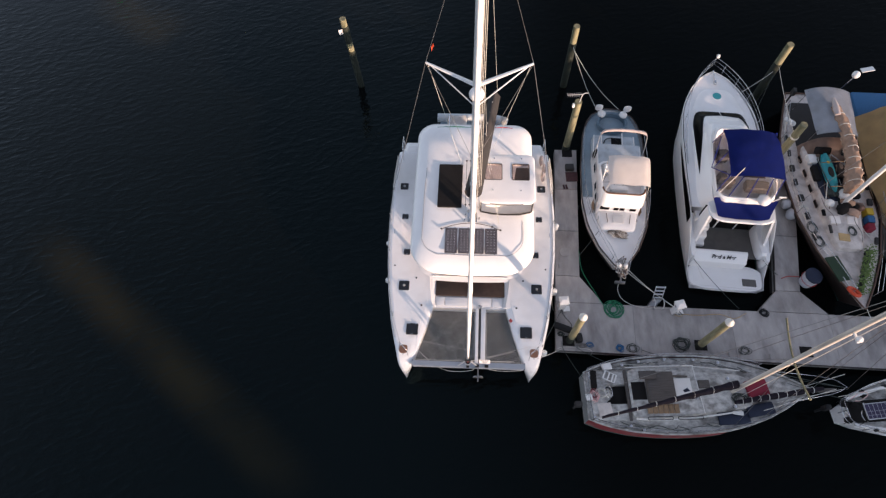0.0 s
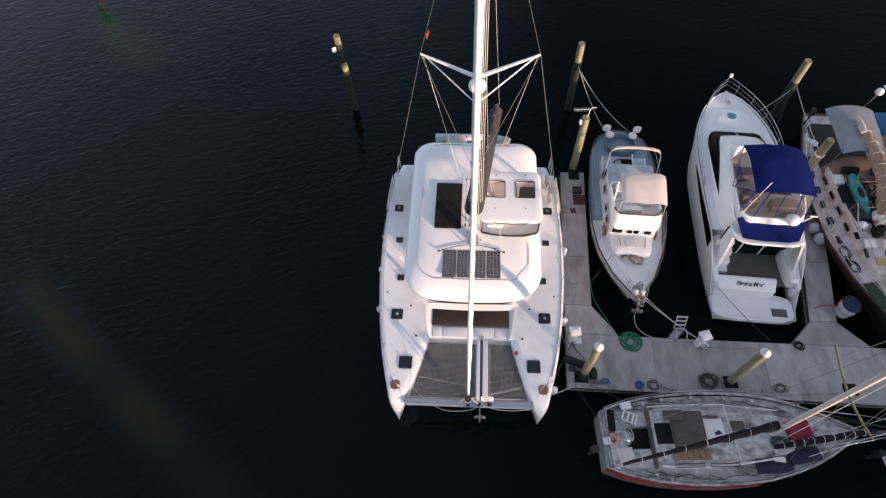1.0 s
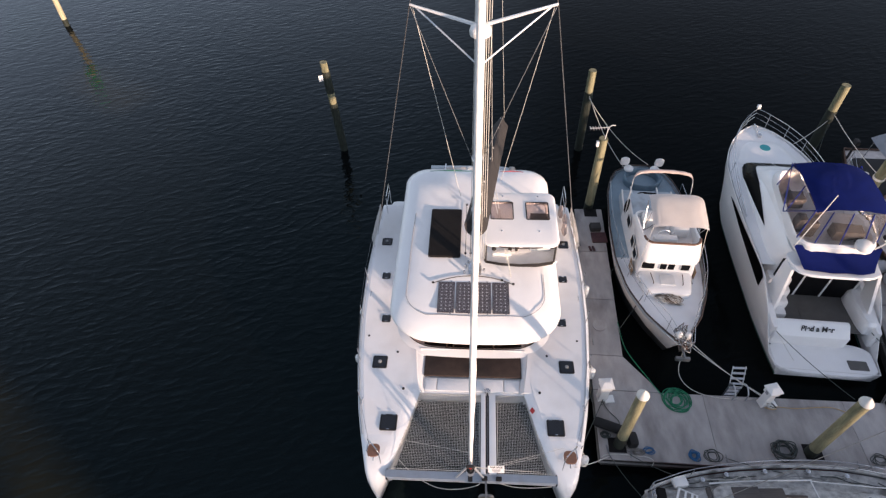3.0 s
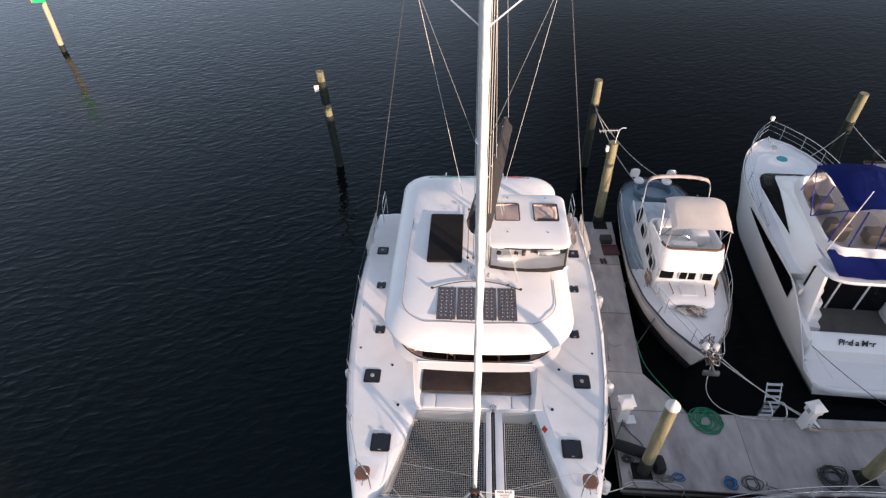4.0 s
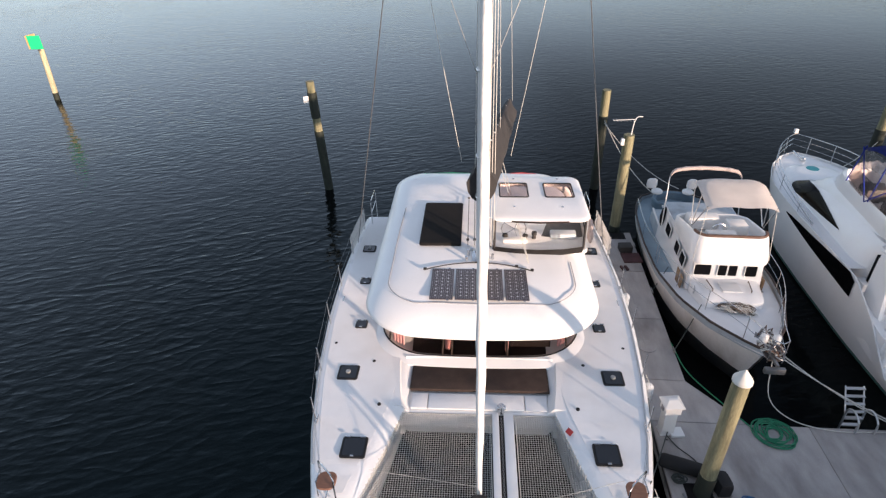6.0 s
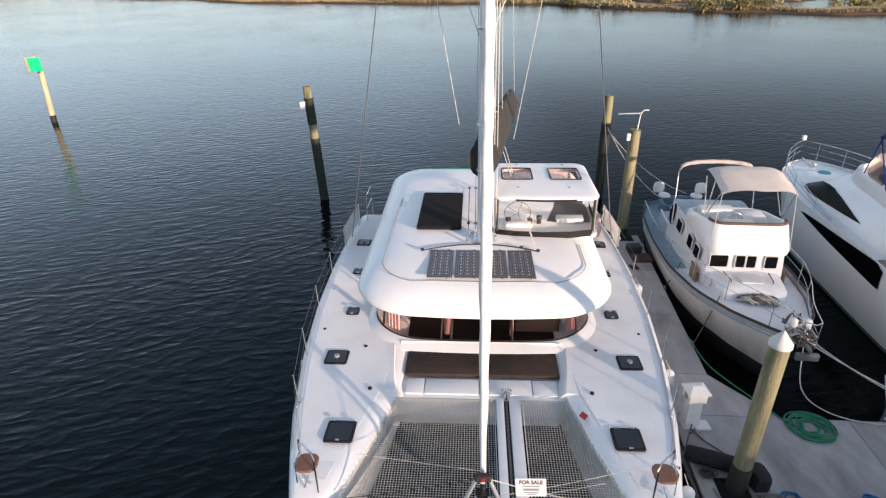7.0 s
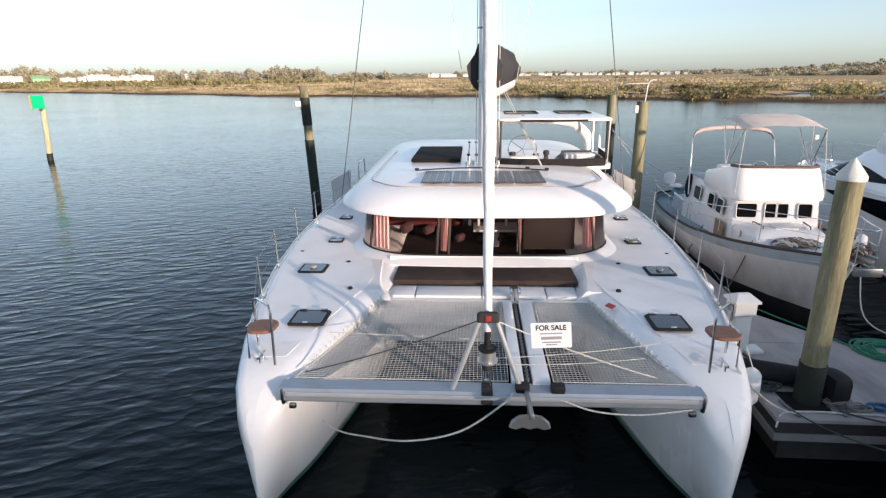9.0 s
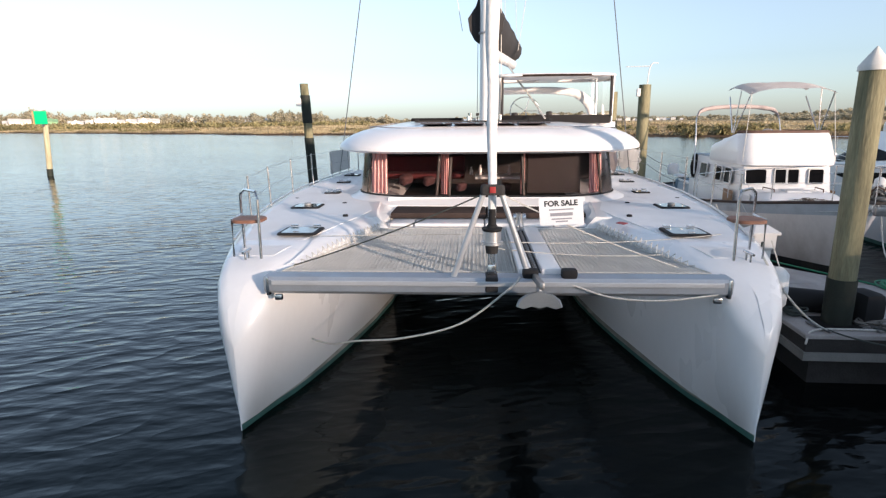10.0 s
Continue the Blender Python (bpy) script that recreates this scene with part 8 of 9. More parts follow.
# furled dark jib on the foredeck and bowsprit
bm = BM()
rings = []
for i in range(15):
    t = i / 14
    c = Vector((0.46 - 0.42 * t, 6.1 + 3.4 * t, 1.42 + 0.40 * t))
    r = 0.07 + 0.05 * math.sin(math.pi * t) * (1 + 0.2 * math.sin(i * 2.1))
    rings.append([c + Vector((r * math.cos(2 * math.pi * k / 8), 0, r * math.sin(2 * math.pi * k / 8))) for k in range(8)])
loft(bm, rings)
jb = part("furled_jib", bm, M["darksail"], ketch, "dark jib lashed along the foredeck", smooth=60)
for i in range(9):
    t = 0.08 + i * 0.1
    c = Vector((0.46 - 0.42 * t, 6.1 + 3.4 * t, 1.42 + 0.40 * t))
    bm = BM()
    tube(bm, [c + Vector((0.125 * math.cos(k * math.pi / 6), 0, 0.125 * math.sin(k * math.pi / 6))) for k in range(12)], 0.012, 5, closed=True)
    part("sail_tie", bm, M["rope"], jb)
bm = BM()
box(bm, (0.15, 1.4, 0.08), (0.05, KL + 0.25, 1.50), 0.02)
spr = part("bowsprit", bm, M["greyply"], ketch, "weathered bowsprit platform", smooth=40)
for u in (-1, 1):
    bm = BM()
    tube(bm, smooth_path([(u * 0.75, KL - 1.5, 1.40), (u * 0.6, KL - 1.2, 1.95), (u * 0.3, KL + 0.5, 2.05), (0.05, KL + 1.1, 2.05)]), 0.011, 6)
    part("pulpit", bm, M["steel"], spr, "steel bow pulpit", smooth=60)
for z1, v1, u1 in ((13.6, 9.2 + 1.4, 0.05), (13.0, 9.2, 0.0), (13.0, 0.1, 0.1)):
    bm = BM()
    tube(bm, [(0, 6.12, z1), (u1, v1, 1.5)], 0.008, 5)
    part("stay", bm, M["wire"], ketch)
for u0, v0, u1, v1 in ((-0.55, 7.6, 0.0, 10.2), (0.55, 7.6, 0.1, 10.2), (-0.9, 6.9, 0.05, 10.4), (0.85, 7.0, 0.08, 10.0), (-0.2, 8.2, 0.6, 10.6), (0.15, 8.0, -0.5, 10.5)):
    bm = BM()
    tube(bm, sag((u0, v0, 1.75), (u1, v1, 1.85), 0.08), 0.011, 5)
    part("bow_line", bm, M["rope"] if u0 > 0 else M["ropedark"], ketch, "slack line at the bow")
for u in (-0.07, 0.09):
    bm = BM()
    tube(bm, [(u, 6.22, 13.2), (u * 2.2, 6.45, 1.45)], 0.010, 5)
    part("halyard", bm, M["rope"], ketch, "pale halyard beside the mast")
for s in (-1, 1):
    for v in (5.9, 6.5):
        bm = BM()
        tube(bm, [(0, 6.12, 12.5 if v > 6 else 6.2), (s * 1.42, v, 1.1)], 0.008, 5)
        part("shroud", bm, M["wire"], ketch)
    rail_run(ketch, [(s * 1.02, 0.4, 1.06, 0.55), (s * 1.35, 1.6, 1.04, 0.55), (s * 1.55, 3.6, 1.02, 0.55), (s * 1.46, 5.6, 1.08, 0.55), (s * 1.02, 7.4, 1.2, 0.55)], range(5), mids=(0.5,), name="lifeline", label="wire lifeline on posts")
rail_run(ketch, [(-1.0, 0.36, 1.06, 0.55), (0, 0.30, 1.06, 0.55), (1.0, 0.36, 1.06, 0.55)], range(3), mids=(0.5,), name="pushpit", label="steel stern rail")
for (u, v, w, d, h, mm, nm, lab, z) in ((-0.06, 7.10, 0.72, 0.84, 0.26, M["redcloth"], "covered_hatch", "dark red canvas cover over a hatch", 1.28), (-1.16, 1.25, 0.28, 0.40, 0.22, M["white"], "cool_box", "white cool box on the side deck", 1.02),
                                       (-0.62, 0.62, 0.75, 0.24, 0.16, M["black"], "dark_bag", "limp dark bag on the afterdeck", 1.14), (1.02, 6.05, 0.50, 1.25, 0.12, M["navy"], "navy_board", "navy covered board along the side deck", 1.08), (0.72, 7.15, 0.46, 1.1, 0.12, M["navy"], "navy_board", "navy covered board along the side deck", 1.16),
                                       (0.85, 6.2, 0.16, 0.42, 0.08, M["white"], "white_pad", "small white pad on a deck", 1.24), (0.62, 0.95, 0.55, 0.55, 0.05, M["worndeck"], "deck_patch", "worn plywood patch on a deck", 1.15), (0.1, 0.35, 0.26, 0.26, 0.10, M["white"], "bucket_lid", "white plastic lid on the afterdeck", 1.14)):
    bm = BM()
    box(bm, (w, d, h), (0, 0, h / 2), min(w, d, h) * 0.3)
    for q in bm.verts:
        q.co += 0.03 * noise.noise_vector(q.co * 5 + Vector((u, v, 0)))
    ob = part(nm, bm, mm, None, smooth=50)
    ob.matrix_world = KM @ pose(u, v, z, 0, 0, 8 * math.sin(u * 7 + v * 3))
    tagged(ob, lab, "boat gear")
# tangled lines: pink and white in the cockpit, pale on the foredeck
tangle = random.Random(77)
for cu, cv, zz, n, mm, lab, ln in ((0.10, 0.55, 1.17, 7, M["pink"], "tangled pink line on the afterdeck", 0.9), (-0.02, 0.60, 1.17, 6, M["redcloth"], "tangled red line on the afterdeck", 0.8), (-0.12, 0.95, 1.18, 6, M["rope"], "tangled white line in the cockpit", 1.4), (0.28, 6.35, 1.40, 12, M["ropedark"], "tangled grey line on the foredeck", 1.6)):
    bm = BM()
    pts = []
    for k in range(n * 8):
        a = k * 0.78
        r = 0.06 + 0.16 * abs(math.sin(k * 0.37 + cu * 9))
        pts.append((r * math.cos(a) + tangle.uniform(-0.05, 0.05), ln * r * math.sin(a) + tangle.uniform(-0.05, 0.05), 0.012 + 0.045 * tangle.random()))
    tube(bm, smooth_path(pts, 2), 0.010, 5)
    ob = part("tangled_rope", bm, mm, None, smooth=70)
    ob.matrix_world = KM @ pose(cu, cv, zz)
    tagged(ob, lab, "rope")
# white chair frame
chair = thing("folding_chair", "white folding chair frame lying on the cockpit seat", "chair", KM @ pose(-0.72, 1.30, 1.18, 0, 0, -25))
for u in (-0.17, 0.17):
    bm = BM()
    tube(bm, [(u, -0.26, 0.02), (u, 0.26, 0.02)], 0.022, 6)
    part("leg", bm, M["white"], chair, smooth=60)
for v in (-0.24, -0.05, 0.12, 0.24):
    bm = BM()
    box(bm, (0.36, 0.06, 0.03), (0, v, 0.04), 0.01)
    part("slat", bm, M["white"], chair)
bm = BM()
tube(bm, [(0.25 * math.cos(k * math.pi / 10), 0.0, 0.25 * math.sin(k * math.pi / 10)) for k in range(20)], 0.016, 6, closed=True)
for k in range(3):
    a = k * math.pi / 3
    tube(bm, [(0.25 * math.cos(a), 0, 0.25 * math.sin(a)), (-0.25 * math.cos(a), 0, -0.25 * math.sin(a))], 0.009, 5)
ob = part("steering_wheel", bm, M["steel"], ketch, "white steering wheel", smooth=60)
ob.matrix_local = pose(-0.06, 1.12, 1.42, 50)
bm = BM()
box(bm, (0.22, 0.30, 0.40), (0.35, -0.08, 1.0), 0.06)
tube(bm, [(0.35, -0.13, 0.2), (0.35, -0.11, 0.9)], 0.05, 8)
part("outboard", bm, M["charcoal"], ketch, "dark outboard on the stern", smooth=40)

# -- white sailboat ahead of it
WM, WL = boat_frame((15.18, 4.08), (25.2, 4.70))
white_boat = thing("white_sailboat", "white sailboat with a solar panel over a cluttered stern", "sailboat", WM)
mono_hull(white_boat, WL, 1.55, [(0, 0.26), (0.02, 0.38), (0.06, 0.50), (0.13, 0.68), (0.3, 0.93), (0.45, 1.0), (0.7, 0.85), (0.9, 0.34), (1, 0.02)], [(0, 1.10), (0.3, 1.06), (1, 1.4)], M["hullwhite"], M["antifoul"], M["white"], M["worn"], flare=0.70, label="white hull", rail_r=0.035)
for ob in white_boat.children:
    ob.matrix_local = pose(0, 0.42, 0) @ Matrix.Diagonal((0.95, (WL - 0.42) / WL, 1, 1))
block(white_boat, "cabin_trunk", [rr(1.05, 2.9, 7.5, 0.3, 1.0, 0.7), rr(1.0, 3.0, 7.4, 0.3, 1.50, 0.66), rr(0.8, 3.1, 7.2, 0.3, 1.58, 0.5)], M["gelcoat"])
bm = BM()
box(bm, (0.56, 1.50, 0.035), (0.12, 1.30, 1.95), 0.006, pose(0, 0, 0, 0, 4, 2))
pv = part("solar_panel", bm, M["bluecells"], white_boat, "framed dark blue solar panel")
bm = BM()
for i in range(1, 4):
    box(bm, (0.006, 1.46, 0.004), (0.12 - 0.28 + 0.14 * i, 1.30, 1.971), m=pose(0, 0, 0, 0, 4, 2))
for i in range(1, 9):
    box(bm, (0.54, 0.006, 0.004), (0.12, 0.55 + 0.1667 * i, 1.971), m=pose(0, 0, 0, 0, 4, 2))
part("cell_grid", bm, M["pvline"], pv, "pale lines between the cells")
for du in (-0.29, 0.29):
    bm = BM()
    box(bm, (0.03, 1.52, 0.045), (0.12 + du, 1.30, 1.955), 0.005, pose(0, 0, 0, 0, 4, 2))
    part("panel_frame", bm, M["alu"], pv)
for dv in (0.54, 2.06):
    bm = BM()
    box(bm, (0.60, 0.03, 0.045), (0.12, dv, 1.955), 0.005, pose(0, 0, 0, 0, 4, 2))
    part("panel_frame", bm, M["alu"], pv)
for du, dv in ((-0.42, 0.6), (0.58, 0.6), (-0.55, 2.0), (0.75, 2.0)):
    bm = BM()
    tube(bm, [(du, dv, 1.05), (du * 0.6 + 0.05, dv, 1.94)], 0.016, 6)
    part("panel_post", bm, M["steel"], pv)
# black slab at deck level in place of the cockpit's shade
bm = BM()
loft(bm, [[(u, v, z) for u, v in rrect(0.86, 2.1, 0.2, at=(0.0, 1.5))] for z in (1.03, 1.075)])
part("cockpit_well", bm, M["black"], white_boat, "black sheet standing for the shaded cockpit")
for s_ in (-1, 1):
    bm = BM()
    loft(bm, [[(s_ * (w + k), v, z) for v, w in ((0.45, 0.44), (1.2, 0.62), (2.0, 0.78), (2.8, 0.86))] for k, z in ((0.0, 1.06), (0.0, 1.20), (0.10, 1.22), (0.14, 1.08))], closed=False)
    part("cockpit_coaming", bm, M["gelcoat"], white_boat, "white cockpit coaming", smooth=40)
    for v in (1.0, 2.0):
        bm = BM()
        loft(bm, [[(s_ * (0.62 + 0.14 * v) + r * math.cos(k * math.pi / 6), v + 0.2 + r * math.sin(k * math.pi / 6), z) for k in range(12)] for z, r in ((1.10, 0.075), (1.18, 0.055), (1.26, 0.07), (1.27, 0.03))])
        part("winch", bm, M["rubber"], white_boat, "dark winch", smooth=50)
    rail_run(white_boat, [(0, 0.02, 1.10, 0.6), (s_ * 0.42, 0.10, 1.10, 0.6), (s_ * 0.72, 0.75, 1.08, 0.6), (s_ * 1.05, 1.9, 1.07, 0.58)], range(4), mids=(0.5,), name="pushpit", label="steel stern rail")
bm = BM()
tube(bm, [(0, 4.6, 1.5), (0, 4.6, 12)], 0.09, 10)
part("mast", bm, M["mast"], white_boat, smooth=60)
bm = BM()
tube(bm, [(0, 4.6, 11.8), (-0.62, 0.25, 1.15)], 0.014, 5)
part("backstay", bm, M["rope"], white_boat, "pale backstay")
bm = BM()
tube(bm, [(0.2 + 0.24 * math.cos(k * math.pi / 10), 0.85, 1.45 + 0.24 * math.sin(k * math.pi / 10)) for k in range(20)], 0.012, 6, closed=True)
part("steering_wheel", bm, M["steel"], white_boat, smooth=60)
for u, v, r in ((-0.35, 0.35, 0.16), (-0.25, 0.75, 0.13), (0.30, 0.30, 0.14), (-0.62, 1.25, 0.13), (0.0, 2.35, 0.2), (-0.5, 2.4, 0.17)):
    bm = BM()
    bmesh.ops.create_icosphere(bm, subdivisions=2, radius=r)
    for q in bm.verts:
        q.co = Vector((u + q.co.x, v + q.co.y * 1.2, 1.12 + q.co.z * 0.7)) + 0.05 * noise.noise_vector(q.co * 7 + Vector((u, v, 0)))
    part("deck_gear", bm, M["black"], white_boat, "dark bundle of gear on the stern", smooth=60)
bm = BM()
box(bm, (0.22, 0.26, 0.42), (-0.25, -0.28, 0.95), 0.07)
tube(bm, [(-0.25, -0.32, 0.2), (-0.25, -0.30, 0.8)], 0.05, 8)
part("outboard", bm, M["rubber"], white_boat, "black outboard on the stern", smooth=40)
for k in range(2):
    bm = BM()
    tube(bm, smooth_path([(-0.55 + 0.1 * k, 0.55, 1.30), (-0.70, 0.95 + 0.1 * k, 1.36), (-0.62, 1.35, 1.30), (-0.40, 1.0, 1.25), (-0.46 + 0.08 * k, 0.7, 1.34)]), 0.014, 6)
    part("loose_line", bm, M["pink"] if k else M["rope"], white_boat, "loose loop of line", smooth=60)

# ---- things on the dock ----
def dock_thing(bm, name, mm, x, y, z, label, category, group="", rz=0.0, smooth=45):
    ob = part(name, bm, mm, None, smooth=smooth)
    ob.matrix_world = pose(x, y, z, 0, 0, rz)
    return tagged(ob, label, category, group)


# service pedestals
for x, y, rz in ((4.62, 8.86, 3), (9.62, 8.62, 12)):
    ped = thing("power_pedestal", "white dock power pedestal with a peaked lid", "pedestal", pose(x, y, DZ, 0, 0, rz), "power pedestals")
    bm = BM()
    loft(bm, [[(a * w, b * d, z) for a, b in ((-1, -1), (1, -1), (1, 1), (-1, 1))] for z, w, d in ((0, 0.15, 0.13), (0.05, 0.14, 0.12), (0.62, 0.13, 0.11), (0.66, 0.17, 0.15), (0.86, 0.17, 0.15))])
    part("body", bm, M["white"], ped)
    bm = BM()
    loft(bm, [[(a * w, b * d, z) for a, b in ((-1, -1), (1, -1), (1, 1), (-1, 1))] for z, w, d in ((0.865, 0.21, 0.19), (0.90, 0.21, 0.19), (0.99, 0.10, 0.03))])
    part("lid", bm, M["white"], ped)
    for s in (-1, 1):
        bm = BM()
        box(bm, (0.03, 0.10, 0.12), (s * 0.183, 0, 0.76), 0.01)
        part("socket", bm, M["greyink"], ped, "grey power socket")
    bm = BM()
    box(bm, (0.30, 0.26, 0.06), (0.22, -0.08, 0.03), 0.02)
    part("base_step", bm, M["white"], ped)

# green hose coil
bm = BM()
coils = []
for i in range(300):
    a = 2 * math.pi * i / 28
    r = 0.28 + 0.13 * math.sin(a * 0.173) + 0.015 * math.sin(2 * a + i * 0.1)
    r *= 1 + 0.22 * noise.noise((a * 0.9, 3.0, 1.0))
    coils.append((r * math.cos(a) * 1.05 + 0.07 * noise.noise((a * 0.5, 0, 7)), r * math.sin(a) + 0.07 * noise.noise((a * 0.5, 5, 2)), 0.02 + 0.03 * (0.5 + 0.5 * math.sin(a * 0.41)) + 0.008 * math.sin(3 * a)))
tube(bm, coils + smooth_path([coils[-1], (-0.36, 0.1, 0.02), (-0.5, 0.35, 0.02), (-0.72, 0.8, 0.02), (-1.2, 1.9, 0.02), (-1.25, 3.0, 0.02)])[1:], 0.015, 6)
bmesh.ops.recalc_face_normals(bm, faces=bm.faces)
dock_thing(bm, "garden_hose", M["hose"], 6.96, 8.74, DZ, "coiled green garden hose lying on concrete", "hose")


def coil(x, y, r, mm, label, n=6, seed=1, sq=1.0, rr_=0.016):
    bm = BM()
    random.seed(seed)
    for k in range(n):
        q = r * random.uniform(0.55, 1.0)
        ox, oy, ph = random.uniform(-0.2, 0.2) * r, random.uniform(-0.2, 0.2) * r, random.uniform(0, 6)
        tube(bm, [(ox + q * math.cos(a) * (1 + 0.18 * math.sin(2 * a + ph)), oy + q * sq * math.sin(a) * (1 + 0.15 * math.cos(3 * a + ph)), rr_ + rr_ * 1.1 * k + 0.012 * math.sin(2 * a + ph)) for a in [2 * math.pi * i / 22 for i in range(22)]], rr_, 6, closed=True)
    return dock_thing(bm, "coiled_rope", mm, x, y, DZ, label, "rope", "coiled ropes")


coil(9.66, 7.08, 0.36, M["ropedark"], "large tangle of dark green rope on concrete", 9, 3, 0.8)
coil(12.35, 6.78, 0.28, M["ropedark"], "loose grey rope on concrete", 4, 4, 0.7, 0.011)
coil(6.98, 6.94, 0.15, M["ropeblue"], "small blue rope coil on concrete", 7, 5)
coil(7.52, 6.95, 0.26, M["ropedark"], "loose grey rope on concrete", 4, 6, 0.8, 0.011)
coil(5.72, 7.14, 0.20, M["ropeblue"], "loose pale blue rope on concrete", 3, 7, 0.6, 0.012)
coil(13.55, 8.50, 0.22, M["rubber"], "dark coil of hose on concrete", 6, 8)
# openings round the piles: flat black sheets painted for the shade inside
for x, y in ((4.80, 7.30), (10.50, 7.05), (14.92, 6.72), (5.70, 17.30)):
    bm = BM()
    box(bm, (0.52, 0.46, 0.012), (0, 0, 0.006), 0.004)
    dock_thing(bm, "pile_opening", M["black"], x, y, DZ, "black sheet for the shade in the square opening round a pile", "opening", "pile openings", -3)
# long bumper, lines and brackets about the corner pile
BUMP = (4.62, 7.85)
M["greyrope"] = mat("grey_rope", (0.22, 0.20, 0.18), 0.9, vary=0.3, scale=20)
bm = BM()
loft(bm, [[(x, 0.15 * q * math.cos(a), 0.15 + 0.15 * q * math.sin(a)) for a in [k * math.pi / 7 for k in range(14)]] for x, q in ((-0.46, 0.55), (-0.43, 0.85), (-0.36, 1.0), (0, 1.03), (0.36, 1.0), (0.43, 0.85), (0.46, 0.55))])
dock_thing(bm, "dock_bumper", M["rubber"], BUMP[0], BUMP[1], DZ, "long black foam bumper lying on the dock corner", "bumper", rz=-22, smooth=50)
coil(BUMP[0] - 0.13, BUMP[1] - 0.24, 0.13, M["ropedark"], "grey rope coil beside the corner pile", 6, 21, 0.8, 0.014)
coil(5.22, 7.20, 0.15, M["greyrope"], "tangle of grey brown line at the dock edge", 7, 22, 0.55, 0.010)
coil(5.40, 7.05, 0.17, M["greyrope"], "tangle of grey brown line at the dock edge", 6, 23, 0.6, 0.010)
rope("dock_line", smooth_path([(4.20, 6.85, DZ - 0.1), (4.35, 6.98, DZ + 0.02), (4.75, 7.02, DZ + 0.02), (5.2, 6.97, DZ + 0.02), (5.6, 6.92, DZ + 0.02), (5.78, 6.82, DZ - 0.02), (5.80, 6.78, DZ - 0.35)]), 0.013, M["rope"], "pale line led along the dock edge")
# galvanised brackets round the corner pile
for x, y, w, d, rz in ((4.50, 7.10, 0.04, 0.40, 8), (5.17, 7.10, 0.04, 0.40, -12)):
    bm = BM()
    box(bm, (w, d, 0.025), (0, 0, 0.025), 0.006)
    dock_thing(bm, "pile_bracket", M["wire"], x, y, DZ, "galvanised bracket round a dock pile", "bracket", "pile brackets", rz)
bm = BM()
box(bm, (0.30, 0.42, 0.42), (0, 0, 0.21), 0.12)
dock_thing(bm, "dock_bumper", M["rubber"], 5.22, 7.36, DZ, "black rubber bumper against the pile", "bumper", rz=4)
# swim ladder
lad = thing("dock_ladder", "aluminium dock ladder with curved hand grips", "ladder", pose(8.92, 9.0, DZ, 0, 0, -3))
for s in (-1, 1):
    bm = BM()
    tube(bm, smooth_path([(s * 0.20, -0.28, 0.02), (s * 0.20, -0.26, 0.30), (s * 0.20, -0.05, 0.42), (s * 0.20, 0.14, 0.30), (s * 0.20, 0.16, 0.0), (s * 0.20, 0.16, -0.9)]), 0.022, 8)
    part("rail", bm, M["alu"], lad, smooth=60)
for i in range(4):
    bm = BM()
    box(bm, (0.40, 0.09, 0.03), (0, 0.16, 0.02 - 0.22 * i), 0.008)
    part("tread", bm, M["alu"], lad)
# raised ladder frame leaning over
for i in range(4):
    bm = BM()
    box(bm, (0.42, 0.07, 0.03), (0.02 + 0.03 * i, 0.22 + 0.12 * i, 0.16 + 0.12 * i), 0.008)
    part("tread", bm, M["alu"], lad)
for s in (-1, 1):
    bm = BM()
    tube(bm, [(s * 0.2, 0.14, 0.06), (s * 0.2 + 0.1, 0.62, 0.56)], 0.018, 6)
    part("rail", bm, M["alu"], lad)
# covered bin on the second finger and small gear
bin_ = thing("covered_bin", "pale round bin with a dark blue lid strapped on the dock", "bin", pose(15.75, 9.95, DZ))
bm = BM()
loft(bm, [[(r * math.cos(k * math.pi / 10), r * 1.1 * math.sin(k * math.pi / 10), z) for k in range(20)] for z, r in ((0, 0.26), (0.5, 0.32), (0.72, 0.33))])
part("tub", bm, M["greycanvas"], bin_, smooth=50)
bm = BM()
loft(bm, [[(r * math.cos(k * math.pi / 10), r * 1.1 * math.sin(k * math.pi / 10), z) for k in range(20)] for z, r in ((0.72, 0.35), (0.80, 0.34), (0.86, 0.2))])
part("lid", bm, M["navy"], bin_, "dark navy lid", smooth=40)
bm = BM()
tube(bm, [(0.34 * math.cos(k * math.pi / 10), 0.38 * math.sin(k * math.pi / 10), 0.4) for k in range(20)], 0.012, 5, closed=True)
part("strap", bm, M["red"], bin_, "red strap")
rope("red_line", smooth_path([(14.75, 10.15, DZ + 0.02), (15.1, 10.25, DZ + 0.03), (15.4, 10.1, DZ + 0.3)]), 0.02, M["red"], "red webbing line lying on the dock")
for x, y, s in ((15.95, 13.35, 0.26), (15.85, 13.9, 0.24)):
    bm = BM()
    bmesh.ops.create_icosphere(bm, subdivisions=3, radius=s)
    for q in bm.verts:
        q.co.z = q.co.z * 1.2 + 0.28
        q.co += 0.05 * noise.noise_vector(q.co * 4 + Vector((x, y, 0)))
    dock_thing(bm, "plastic_bag", M["greycanvas"], x, y, DZ, "stuffed pale plastic bag on the finger dock", "bag", "plastic bags")
